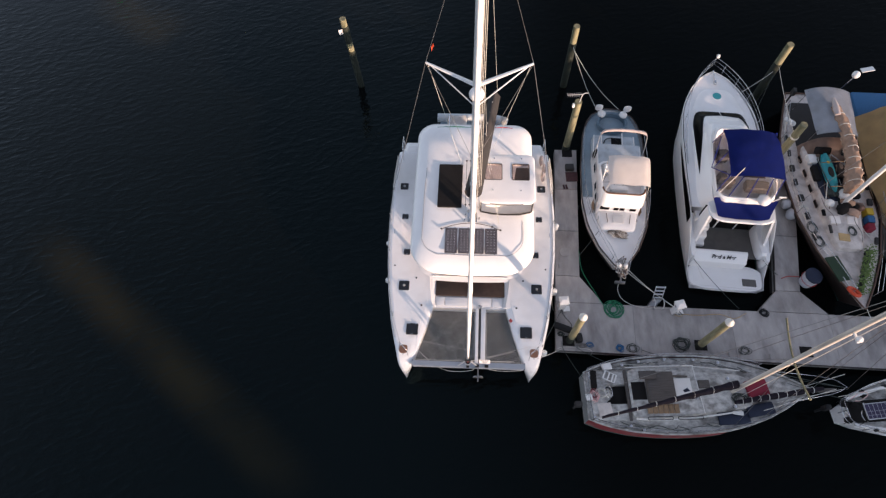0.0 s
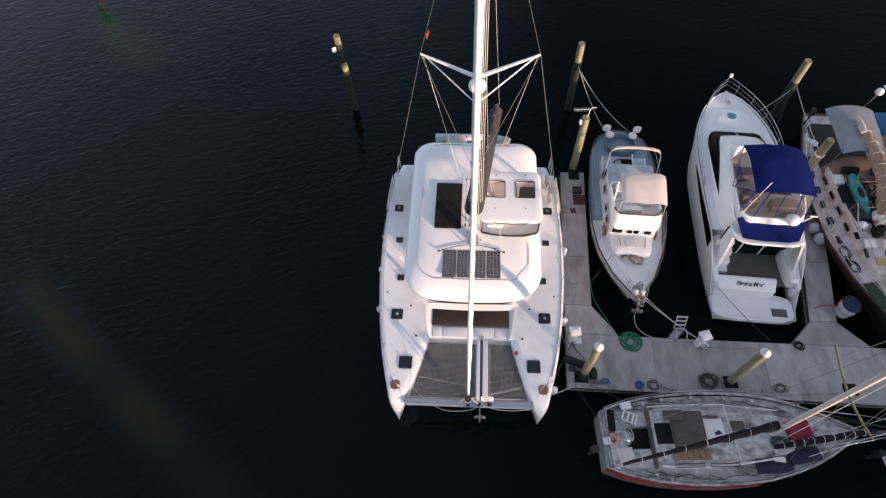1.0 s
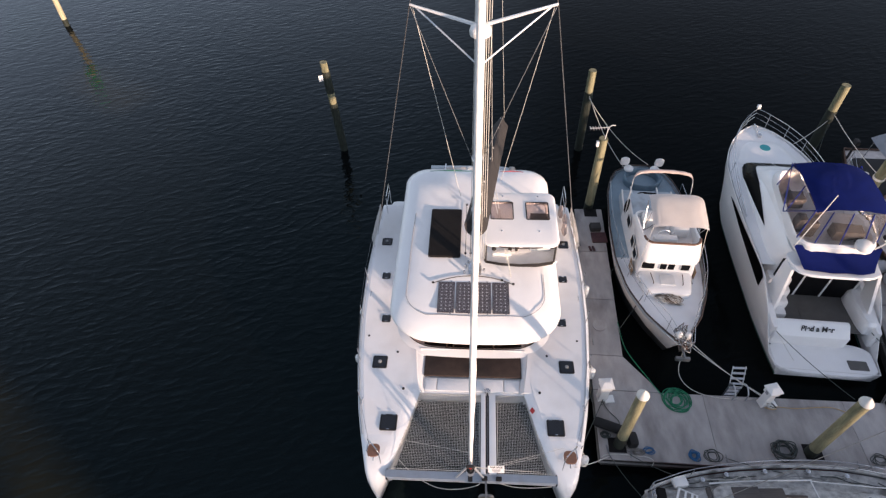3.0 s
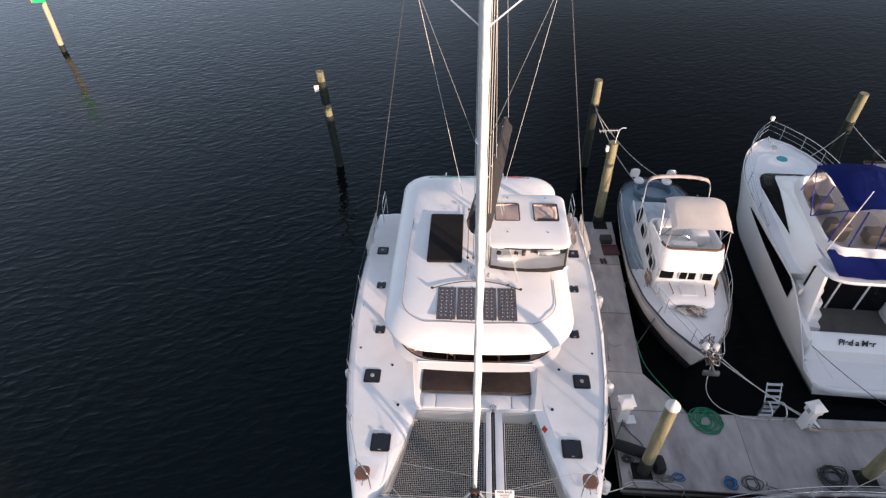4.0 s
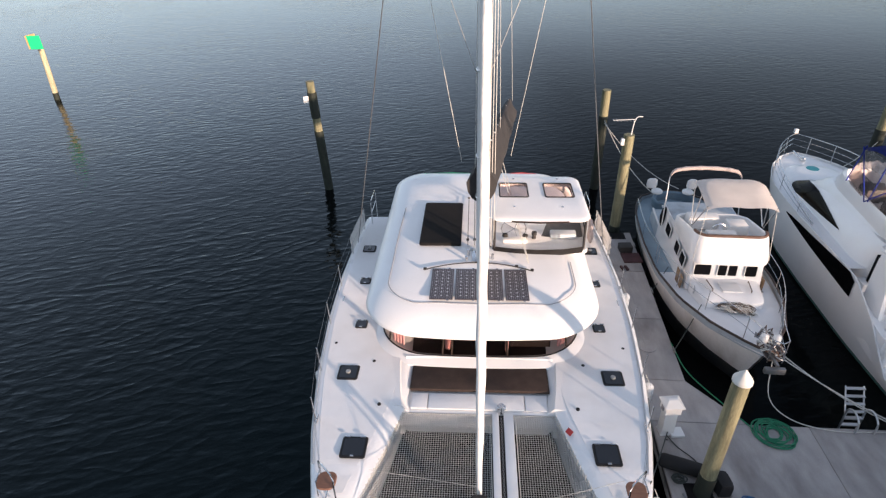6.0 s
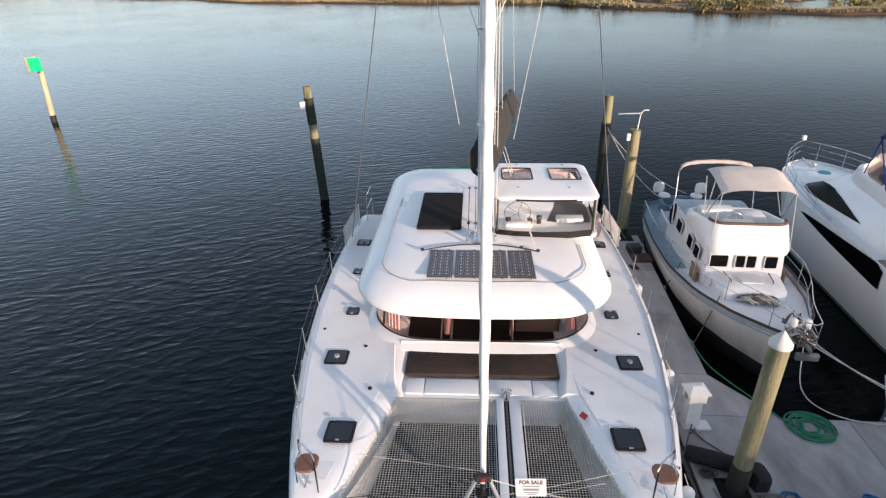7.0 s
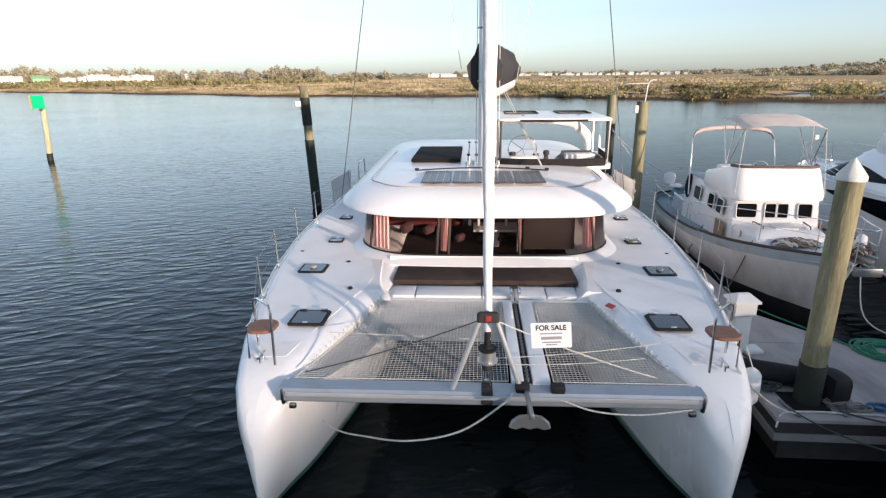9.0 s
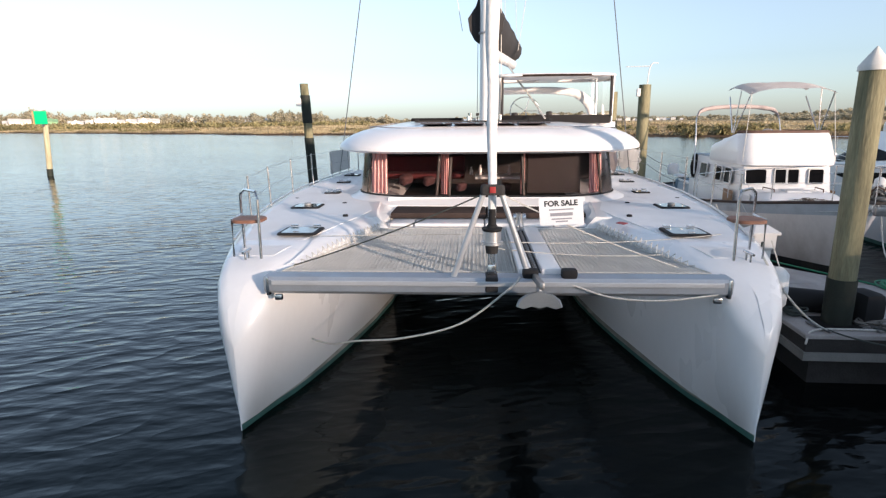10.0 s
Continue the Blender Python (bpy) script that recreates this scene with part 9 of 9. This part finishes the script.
# finger dock end: step box, red crate, shoes
bm = BM()
box(bm, (0.42, 0.34, 0.22), (0, 0, 0.11), 0.03)
dock_thing(bm, "dock_step", M["darkwood"], 5.72, 16.35, DZ, "dark low step on the finger dock", "step")
bm = BM()
box(bm, (0.60, 0.55, 0.05), (0, 0, 0.025), 0.02)
dock_thing(bm, "door_mat", M["dullmat"], 5.80, 15.85, DZ, "dull red mat on the finger dock", "mat")
for dx in (0, 0.13):
    bm = BM()
    box(bm, (0.09, 0.25, 0.07), (0, 0, 0.035), 0.03)
    dock_thing(bm, "shoe", M["dullmat"], 5.35 + dx, 15.25, DZ, "small dark red shoe standing on the dock", "shoe", "shoes", 10)
bm = BM()
prism(bm, [(0.24 * math.cos(k * math.pi / 10), 0.24 * math.sin(k * math.pi / 10)) for k in range(20)], 0, 0.02, 0.006)
dock_thing(bm, "round_cover", M["concrete"], 5.05, 11.62, DZ, "round inspection cover set in concrete", "cover")
# cleats along the fingers
for x, y in ((4.70, 10.9), (5.68, 11.4), (4.86, 13.0), (5.90, 14.0), (5.0, 15.5), (6.1, 16.6), (14.5, 10.4), (15.2, 13.2), (7.9, 6.85), (11.6, 6.62), (13.3, 6.5)):
    bm = BM()
    tube(bm, [(-0.12, 0, 0.07), (0.12, 0, 0.07)], 0.016, 6)
    for d in (-0.05, 0.05):
        tube(bm, [(d, 0, 0), (d, 0, 0.07)], 0.016, 6)
    dock_thing(bm, "dock_cleat", M["wire"], x, y, DZ, "galvanised cleat bolted to the dock", "cleat", "dock cleats", 85)
# aerial on a pile
aer = thing("old_aerial", "white television aerial on a pole clamped to a pile", "aerial", pose(5.70, 17.62, 4.1))
bm = BM()
tube(bm, smooth_path([(0, 0, -0.3), (0.04, 0, 0.35), (0.08, 0, 0.62), (0.16, 0, 0.72), (0.3, 0, 0.72)]), 0.016, 6)
part("pole", bm, M["white"], aer, smooth=60)
bm = BM()
tube(bm, [(-0.62, 0, 0.62), (0.1, 0, 0.64)], 0.010, 5)
part("beam", bm, M["white"], aer)
for i in range(7):
    bm = BM()
    tube(bm, [(-0.6 + 0.1 * i, -0.12, 0.625), (-0.6 + 0.1 * i, 0.12, 0.625)], 0.006, 5)
    part("element", bm, M["white"], aer)
bm = BM()
box(bm, (0.10, 0.12, 0.22), (-0.22, 0, -0.1), 0.02)
part("junction_box", bm, M["white"], aer)
# channel marker board
mk = thing("channel_marker", "green square daymark board on a timber post", "sign", pose(-25.68, 36.62, 3.47))
bm = BM()
box(bm, (0.80, 0.03, 0.80), (0, -0.2, 0.20), 0.01)
part("board", bm, M["green"], mk)
bm = BM()
box(bm, (0.78, 0.03, 0.80), (0, 0, 0), 0.01, pose(-0.42, 0.15, 0.20, 0, 0, 80))
part("side_board", bm, M["tan"], mk, "weathered timber side board")
bm = BM()
box(bm, (0.05, 0.30, 0.9), (0, -0.04, 0.10), 0.01)
part("bracket", bm, M["wire"], mk)
# white number plate on the near channel pile, left plain
bm = BM()
box(bm, (0.20, 0.03, 0.28), (0, 0, 0), 0.008)
ob = part("pile_plate", bm, M["white"], None)
ob.matrix_world = pose(-5.86, 22.72, 3.98, 0, 0, 25)
tagged(ob, "small white plate on a channel pile", "plate")

# line made fast round a pile
bm = BM()
for k in range(3):
    tube(bm, [(0.185 * math.cos(a), 0.185 * math.sin(a), 0.03 * k + 0.02 * math.sin(a)) for a in [2 * math.pi * i / 16 for i in range(16)]], 0.016, 6, closed=True)
ob = part("mooring_loop", bm, M["rope"], None, smooth=60)
ob.matrix_world = pose(15.50, 16.05, 3.40)
tagged(ob, "pale mooring line looped round a timber pile", "rope")

# mooring lines
for a, b, d, r, mm in (((7.28, 10.3, 1.75), (9.62, 8.72, 0.9), 0.10, 0.014, M["rope"]), ((7.42, 10.35, 1.75), (9.55, 8.78, 0.85), 0.14, 0.014, M["rope"]), ((6.1, 22.3, 3.1), (7.55, 19.3, 1.2), 0.35, 0.012, M["rope"]),
                       ((6.1, 22.3, 3.0), (8.5, 19.6, 1.3), 0.35, 0.012, M["rope"]), ((16.22, 20.8, 2.6), (14.6, 20.0, 1.9), 0.1, 0.012, M["rope"]), ((16.3, 20.85, 2.6), (15.55, 19.2, 0.9), 0.1, 0.010, M["ropedark"]),
                       ((16.3, 20.8, 2.9), (15.52, 16.25, 3.45), 0.10, 0.012, M["rope"]), ((10.8, 11.0, 1.1), (12.5, 8.7, 0.7), 0.10, 0.012, M["ropedark"]), ((13.9, 10.9, 1.1), (14.6, 10.3, 0.72), 0.05, 0.012, M["ropedark"]),
                       ((6.55, 12.3, 1.5), (5.68, 11.4, 0.72), 0.05, 0.012, M["ropedark"]), ((6.4, 14.4, 1.3), (5.9, 14.0, 0.72), 0.03, 0.012, M["ropedark"]), ((6.5, 6.1, 1.05), (5.1, 7.0, 0.7), 0.12, 0.012, M["ropedark"]),
                       ((5.2, 5.5, 1.05), (4.5, 7.0, 0.7), 0.12, 0.010, M["ropedark"]), ((9.2, 6.3, 1.02), (7.9, 6.85, 0.72), 0.05, 0.012, M["ropedark"]), ((3.45, 6.7, 1.85), (4.66, 8.8, 0.75), 0.15, 0.012, M["ropedark"]),
                       ((3.2, 6.2, 1.8), (4.5, 6.95, 0.7), 0.12, 0.012, M["rope"]), ((17.45, 8.6, 1.6), (18.2, 7.9, 0.7), 0.1, 0.014, M["rope"]), ((4.4, 12.6, 1.9), (4.86, 13.0, 0.72), 0.03, 0.012, M["ropedark"])):
    rope("mooring_line", sag(a, b, d), r, mm, "mooring line between a boat and the dock")
rope("power_cable", smooth_path([(4.62, 8.7, DZ + 0.02), (4.75, 8.4, DZ + 0.02), (5.0, 8.05, DZ + 0.02), (4.95, 7.7, DZ + 0.02), (5.3, 7.2, DZ + 0.02)]), 0.012, M["ropedark"], "dark power cable lying on the dock")
rope("power_cable", smooth_path([(9.85, 8.5, DZ + 0.02), (10.6, 8.42, DZ + 0.02), (11.6, 8.45, DZ + 0.02), (12.2, 8.25, DZ + 0.02), (12.8, 8.5, DZ + 0.02)]), 0.012, M["tan"], "tan power cable lying on the dock")
rope("power_cable", smooth_path([(7.25, 10.0, 1.7), (7.2, 9.6, 0.9), (7.5, 9.1, DZ + 0.06), (8.3, 8.8, DZ + 0.02), (9.5, 8.75, DZ + 0.02)]), 0.012, M["rope"], "pale power cable to a boat")
rope("power_cable", smooth_path([(4.6, 8.6, DZ + 0.02), (4.35, 8.7, DZ - 0.05), (4.15, 8.6, 1.2), (4.05, 8.8, 1.75)]), 0.014, M["ropedark"], "dark power cable to a boat")
for k in range(3):
    bm = BM()
    tube(bm, smooth_path([(9.6 + 0.08 * k, 8.45, DZ + 0.05 + 0.03 * k), (9.75, 8.35 + 0.05 * k, DZ + 0.12), (9.95, 8.42, DZ + 0.04), (9.8, 8.55, DZ + 0.05 + 0.05 * k), (9.62, 8.5, DZ + 0.2)]), 0.014, 6)
    ob = part("cable_loop", bm, (M["tan"], M["rope"], M["ropedark"])[k], None, smooth=60)
    tagged(ob, "loose cable loop beside a pedestal", "cable", "cable loops")

# ---- far shore: grass, shrubs, woods, houses ----
def island_mat(name, a, b, c, rough=0.9, spread=0.25):
    """Colour by island, so that every clump differs a little."""
    m = bpy.data.materials.new(name)
    m.use_nodes = True
    nd, lk = m.node_tree.nodes, m.node_tree.links
    g = nd.new("ShaderNodeNewGeometry")
    ramp = nd.new("ShaderNodeValToRGB")
    ramp.color_ramp.elements[0].color, ramp.color_ramp.elements[1].color = (*a, 1), (*c, 1)
    e = ramp.color_ramp.elements.new(0.5)
    e.color = (*b, 1)
    lk.new(g.outputs["Random Per Island"], ramp.inputs["Fac"])
    # broad drifts of older growth
    drift = nd.new("ShaderNodeTexNoise")
    drift.inputs["Scale"].default_value, drift.inputs["Detail"].default_value = 0.045, 3.0
    lk.new(g.outputs["Position"], drift.inputs["Vector"])
    span = nd.new("ShaderNodeMapRange")
    span.inputs["From Min"].default_value, span.inputs["From Max"].default_value = 0.40, 0.62
    span.inputs["To Min"].default_value, span.inputs["To Max"].default_value = 1.0, 1.0 - 2.0 * spread
    lk.new(drift.outputs["Fac"], span.inputs["Value"])
    shade = nd.new("ShaderNodeVectorMath")
    shade.operation = "SCALE"
    lk.new(ramp.outputs["Color"], shade.inputs[0])
    lk.new(span.outputs[0], shade.inputs["Scale"])
    nd["Principled BSDF"].inputs["Roughness"].default_value = rough
    nd["Principled BSDF"].inputs["Specular IOR Level"].default_value = 0.1
    thin = nd.new("ShaderNodeBsdfTranslucent")
    both = nd.new("ShaderNodeMixShader")
    both.inputs[0].default_value = 0.45
    lk.new(shade.outputs[0], nd["Principled BSDF"].inputs["Base Color"])
    lk.new(shade.outputs[0], thin.inputs["Color"])
    lk.new(nd["Principled BSDF"].outputs[0], both.inputs[1])
    lk.new(thin.outputs[0], both.inputs[2])
    lk.new(both.outputs[0], nd["Material Output"].inputs["Surface"])
    return m


M["reed"] = island_mat("reed_blades", (0.55, 0.45, 0.28), (0.60, 0.50, 0.32), (0.48, 0.39, 0.23))
M["shrub"] = island_mat("shrub_leaves", (0.34, 0.31, 0.15), (0.40, 0.36, 0.18), (0.47, 0.39, 0.22))
# woods: winter leaf colours paled, the distance haze put into them
M["woods"] = island_mat("hazed_winter_woods", (0.46, 0.42, 0.29), (0.52, 0.46, 0.34), (0.40, 0.38, 0.25), spread=0.15)
rng = random.Random(7)


def from_lists(name, verts, faces, mm, label, category):
    me = bpy.data.meshes.new(name)
    me.from_pydata(verts, [], faces)
    me.materials.append(mm)
    return tagged(new(name, me), label, category, kind="stuff")


V, F = [], []
for i in range(46000):
    x = rng.uniform(-260, 170)
    d = 2.2 + 300 * rng.random() ** 2.6
    z = marsh_height(x, d)
    if z < (0.12 if d < 5 else 0.24) or (x > 5 and d > 4 and noise.noise((x * 0.035, d * 0.09, 30)) < -0.12):
        continue
    y = shore_y(x) + d
    tall = (0.42 if x > 15 and d > 5 else 0.52) + 0.55 * noise.noise((x * 0.09, d * 0.12, 12))
    for k in range(4):
        a, w = rng.uniform(0, 6.28), rng.uniform(0.10, 0.24) * (1 + d / 70)
        h = rng.uniform(0.45, 0.95) * tall * (1 + d / 260)
        dx, dy = math.cos(a) * w, math.sin(a) * w
        ox, oy = rng.uniform(-0.7, 0.7) * (1 + d / 70), rng.uniform(-0.5, 0.5)
        n = len(V)
        V += [(x + ox - dx, y + oy - dy, z - 0.1), (x + ox + dx, y + oy + dy, z - 0.1), (x + ox + rng.uniform(-0.2, 0.2), y + oy + rng.uniform(-0.2, 0.2), z + h)]
        F.append((n, n + 1, n + 2))
from_lists("marsh_reeds", V, F, M["reed"], "golden brown marsh reeds along the far bank", "reeds")


def leaf_clump(V, F, c, rx, rz, n, size):
    for k in range(n):
        a, b, r = rng.uniform(0, 6.28), rng.uniform(-0.3, 1.5), rng.uniform(0.55, 1.0)
        p = Vector(c) + Vector((math.cos(a) * math.cos(b) * rx * r, math.sin(a) * math.cos(b) * rx * r, abs(math.sin(b)) * rz * r))
        u = Vector((rng.uniform(-1, 1), rng.uniform(-1, 1), rng.uniform(-1, 1))).normalized() * size * rng.uniform(0.5, 1.2)
        w = u.cross(Vector((rng.uniform(-1, 1), rng.uniform(-1, 1), rng.uniform(-1, 1)))).normalized() * size * rng.uniform(0.4, 1.0)
        i = len(V)
        V += [tuple(p - u - w * 0.4), tuple(p + u - w), tuple(p + u * 0.8 + w), tuple(p - u * 0.7 + w * 0.8)]
        F.append((i, i + 1, i + 2, i + 3))


V, F = [], []
for i in range(330):
    x = rng.uniform(-240, 130)
    d = rng.choice((rng.uniform(3, 30), rng.uniform(10, 110)))
    if noise.noise((x * 0.03, d * 0.04, 20)) < -0.02 - 0.25 * (x > 15):
        continue
    z = marsh_height(x, d)
    if z < 0.15:
        continue
    r = rng.uniform(0.6, 1.3) if x < 15 else rng.uniform(0.8, 1.8)
    for k in range(3):
        leaf_clump(V, F, (x + rng.uniform(-1, 1) * r * 1.6, shore_y(x) + d + rng.uniform(-1, 1) * r, z - 0.1), r * rng.uniform(0.9, 1.4), r * rng.uniform(0.7, 1.1), 60, 0.16 + 0.06 * r)
for i in range(46):
    x, d = rng.uniform(18, 135), rng.uniform(2.5, 70)
    z = max(0.2, marsh_height(x, d))
    r = rng.uniform(1.0, 1.9)
    for k in range(5):
        leaf_clump(V, F, (x + rng.uniform(-1, 1) * r * 2.2, shore_y(x) + d + rng.uniform(-1, 1) * r, z - 0.1), r * rng.uniform(0.8, 1.3), r * rng.uniform(0.7, 1.15), 90, 0.20 + 0.05 * r)
from_lists("marsh_shrubs", V, F, M["shrub"], "olive green shrubs scattered over the marsh", "shrubs")

# woods behind the marsh
V, F = [], []
for i in range(1350):
    ang = rng.uniform(-42, 41)
    far = False
    if ang < -6:
        dist, h = rng.uniform(455, 640), rng.uniform(10, 15.5) * (1.0 if ang < -12 else 0.75)
    elif ang < 27:
        far = rng.random() < 0.75
        dist, h = (rng.uniform(1000, 1250), rng.uniform(7, 13)) if far else (rng.uniform(430, 620), rng.uniform(1.5, 3.2))
    else:
        dist, h = rng.uniform(560, 700), rng.uniform(6.0, 11.0) * min(1.0, 0.45 + (ang - 27) / 12)
    x, y = dist * math.sin(radians(ang)), dist * math.cos(radians(ang))
    h *= 0.85 + 0.5 * noise.noise((ang * 0.35, 0, 3))
    k2 = 1.8 if far else 1.0
    for k in range(3):
        leaf_clump(V, F, (x + rng.uniform(-3, 3), y + rng.uniform(-3, 3), rng.uniform(0, 0.4) * h), rng.uniform(3, 5.0) * k2, h * rng.uniform(0.42, 0.68), 95, 0.62 * k2)
from_lists("far_woods", V, F, M["woods"], "hazy olive woods behind the marsh", "woods")

# wooded rise at the far end of the marsh
# haze over the rise is painted into this grey-tan
M["rise"] = mat("hazy_woods", (0.30, 0.27, 0.20), 0.95, spec=0.02, vary=0.4, scale=0.05, fine=0.4, bump=0.6, bump_scale=0.2)
bm = BM()
rows = []
for i in range(70):
    ang = 17 + 26 * i / 69
    top_ = 19 * min(1.0, max(0.0, (ang - 19) / 19)) ** 1.5 * (1 + 0.16 * noise.noise((ang * 0.7, 1, 0))) + 2.0 * noise.noise((ang * 3.1, 4, 0)) + 1.2 * noise.noise((ang * 9.0, 6, 0))
    rows.append([(d * math.sin(radians(ang)), d * math.cos(radians(ang)), max(0.2, top_ * k + 2.0 * noise.noise((ang * 4, d * 0.05, 2)) * k)) for d, k in ((900, 0.0), (940, 0.25), (990, 0.6), (1040, 0.88), (1100, 1.0), (1250, 0.95))])
loft(bm, rows, closed=False)
tagged(part("backdrop", bm, M["rise"], smooth=60), "hazy wooded rise at the far end of the marsh", "hill", kind="structure")

# trees over the rise
V, F = [], []
for i in range(260):
    ang = rng.uniform(23, 42)
    d = rng.uniform(930, 1090)
    k = (d - 900) / 200
    z = 19 * min(1.0, max(0.0, (ang - 19) / 19)) ** 1.5 * min(1.0, k * 1.15)
    leaf_clump(V, F, (d * math.sin(radians(ang)), d * math.cos(radians(ang)), z - 1.0), rng.uniform(5, 9), rng.uniform(3, 7), 110, 1.1)
from_lists("rise_trees", V, F, M["woods"], "hazy trees over the far rise", "trees")

# low scrub before the houses
V, F = [], []
for i in range(900):
    ang, dist = rng.uniform(-42, -8), rng.uniform(330, 432)
    leaf_clump(V, F, (dist * math.sin(radians(ang)), dist * math.cos(radians(ang)), 0.8), rng.uniform(2, 4.5), rng.uniform(1.3, 3.6), 36, 0.55)
from_lists("far_scrub", V, F, M["shrub"], "low scrub before the far houses", "scrub")

# houses at the wood's edge
M["siding"] = mat("pale_siding", (0.74, 0.70, 0.63), 0.7, vary=0.1, scale=0.4)
M["roofing"] = mat("roof_shingle", (0.62, 0.59, 0.54), 0.9, vary=0.2, scale=0.6)
M["housepane"] = mat("far_house_pane", (0.06, 0.065, 0.07), 0.6, vary=0.1, spec=0.2)
M["greensiding"] = mat("green_siding", (0.24, 0.40, 0.22), 0.7, vary=0.1, scale=0.4)
town = random.Random(12)
spots = []
# clusters: bearing from, to, distance, how many
for a0, a1, dist, n in ((-37.6, -36.4, 446, 3), (-35.2, -34.3, 440, 2), (-33.2, -29.9, 448, 8), (-29.4, -26.8, 454, 6), (-25.2, -23.0, 488, 4), (-19.4, -18.6, 510, 2), (-17.4, -16.7, 512, 2), (-15.0, -12.8, 530, 5), (-1.8, 0.6, 830, 4), (1.4, 4.0, 860, 4), (32.6, 38.2, 758, 8)):
    for k in range(n):
        spots.append((a0 + (a1 - a0) * (k + 0.5) / n + town.uniform(-0.12, 0.12), dist + town.uniform(-8, 10), town.uniform(5.5, 9.5) * (dist / 480), town.uniform(3.2, 5.4) * (dist / 520 if dist < 600 else 0.8), 8))
spots += [(7.0 + 0.42 * k + 0.25 * math.sin(k * 5.1), 960 + 30 * math.sin(k * 2.3), 6.0 + 3 * math.sin(k * 3.7), 2.6 + 1.1 * math.sin(k * 1.9), 9) for k in range(36)]
for ang, dist, w, h, d in spots:
    green = -35.5 < ang < -34
    hs = thing("house", "far pale house at the edge of the woods", "house", pose(dist * math.sin(radians(ang)), dist * math.cos(radians(ang)), 1.0, 0, 0, -ang), "far houses")
    bm = BM()
    box(bm, (w, d, h), (0, 0, h / 2))
    part("wall", bm, M["greensiding"] if green else M["siding"], hs)
    bm = BM()
    loft(bm, [[(x, -d / 2 - 0.4, h), (x, 0, h + d * 0.24), (x, d / 2 + 0.4, h), (x, d / 2 + 0.4, h - 0.2), (x, 0, h + d * 0.24 - 0.25), (x, -d / 2 - 0.4, h - 0.2)] for x in (-w / 2 - 0.4, w / 2 + 0.4)])
    part("roof", bm, M["greensiding"] if green else M["roofing"], hs)
    if int(ang * 10) % 3 == 0:      # a gable end towards the water
        bm = BM()
        loft(bm, [[(-3.2, v, h - 0.2), (0, v, h + 2.6), (3.2, v, h - 0.2)] for v in (-d / 2 - 1.2, 0)])
        box(bm, (5.6, 1.2, h), (0, -d / 2 - 0.45, h / 2))
        part("gable", bm, M["greensiding"] if green else M["siding"], hs)
    n = max(2, int(w / 4))
    for k in range(n):
        bm = BM()
        box(bm, (1.0, 0.08, 1.2), (-w / 2 + w * (k + 0.5) / n, -d / 2 - 0.03, h * 0.58))
        part("window", bm, M["housepane"], hs)

# tall unseen trees, added between the low sun and the berths to shade them
V, F = [], []
ax, pr_ = Vector((SUN_AZ[0], SUN_AZ[1])).normalized(), Vector((-SUN_AZ[1], SUN_AZ[0])).normalized()
for i in range(190):
    q = -105 + 210 * i / 189 + rng.uniform(-0.7, 0.7)
    c = ax * (120 + rng.uniform(-3, 5)) + pr_ * q
    top_ = SHADE_CROWNS + 0.5 * noise.noise((q * 0.3, 2, 0)) + 0.4 * noise.noise((q * 0.9, 5, 0))
    for k in range(5):
        leaf_clump(V, F, (c.x, c.y, top_ * k * 0.19), 2.2, top_ * 0.24, 90, 0.55)
for i in range(11000):
    q = rng.uniform(-100, 100)
    c = ax * (120 + rng.uniform(-3, 4)) + pr_ * q
    leaf_clump(V, F, (c.x, c.y, rng.uniform(SHADE_CROWNS - 6.0, SHADE_CROWNS - 0.15)), 0.6, 0.3, 1, 0.75)
for i in range(3200):
    q = rng.uniform(-100, 100)
    c = ax * (120 + rng.uniform(-3, 4)) + pr_ * q
    z = rng.uniform(SHADE_CROWNS - 1.5, SHADE_TWIGS + 0.8 * noise.noise((q * 0.22, 9, 0)))
    leaf_clump(V, F, (c.x, c.y, z), 0.5, 0.3, 1, 0.36)
from_lists("bank_trees", V, F, M["woods"], "tall unseen trees added to shade the berths", "trees")
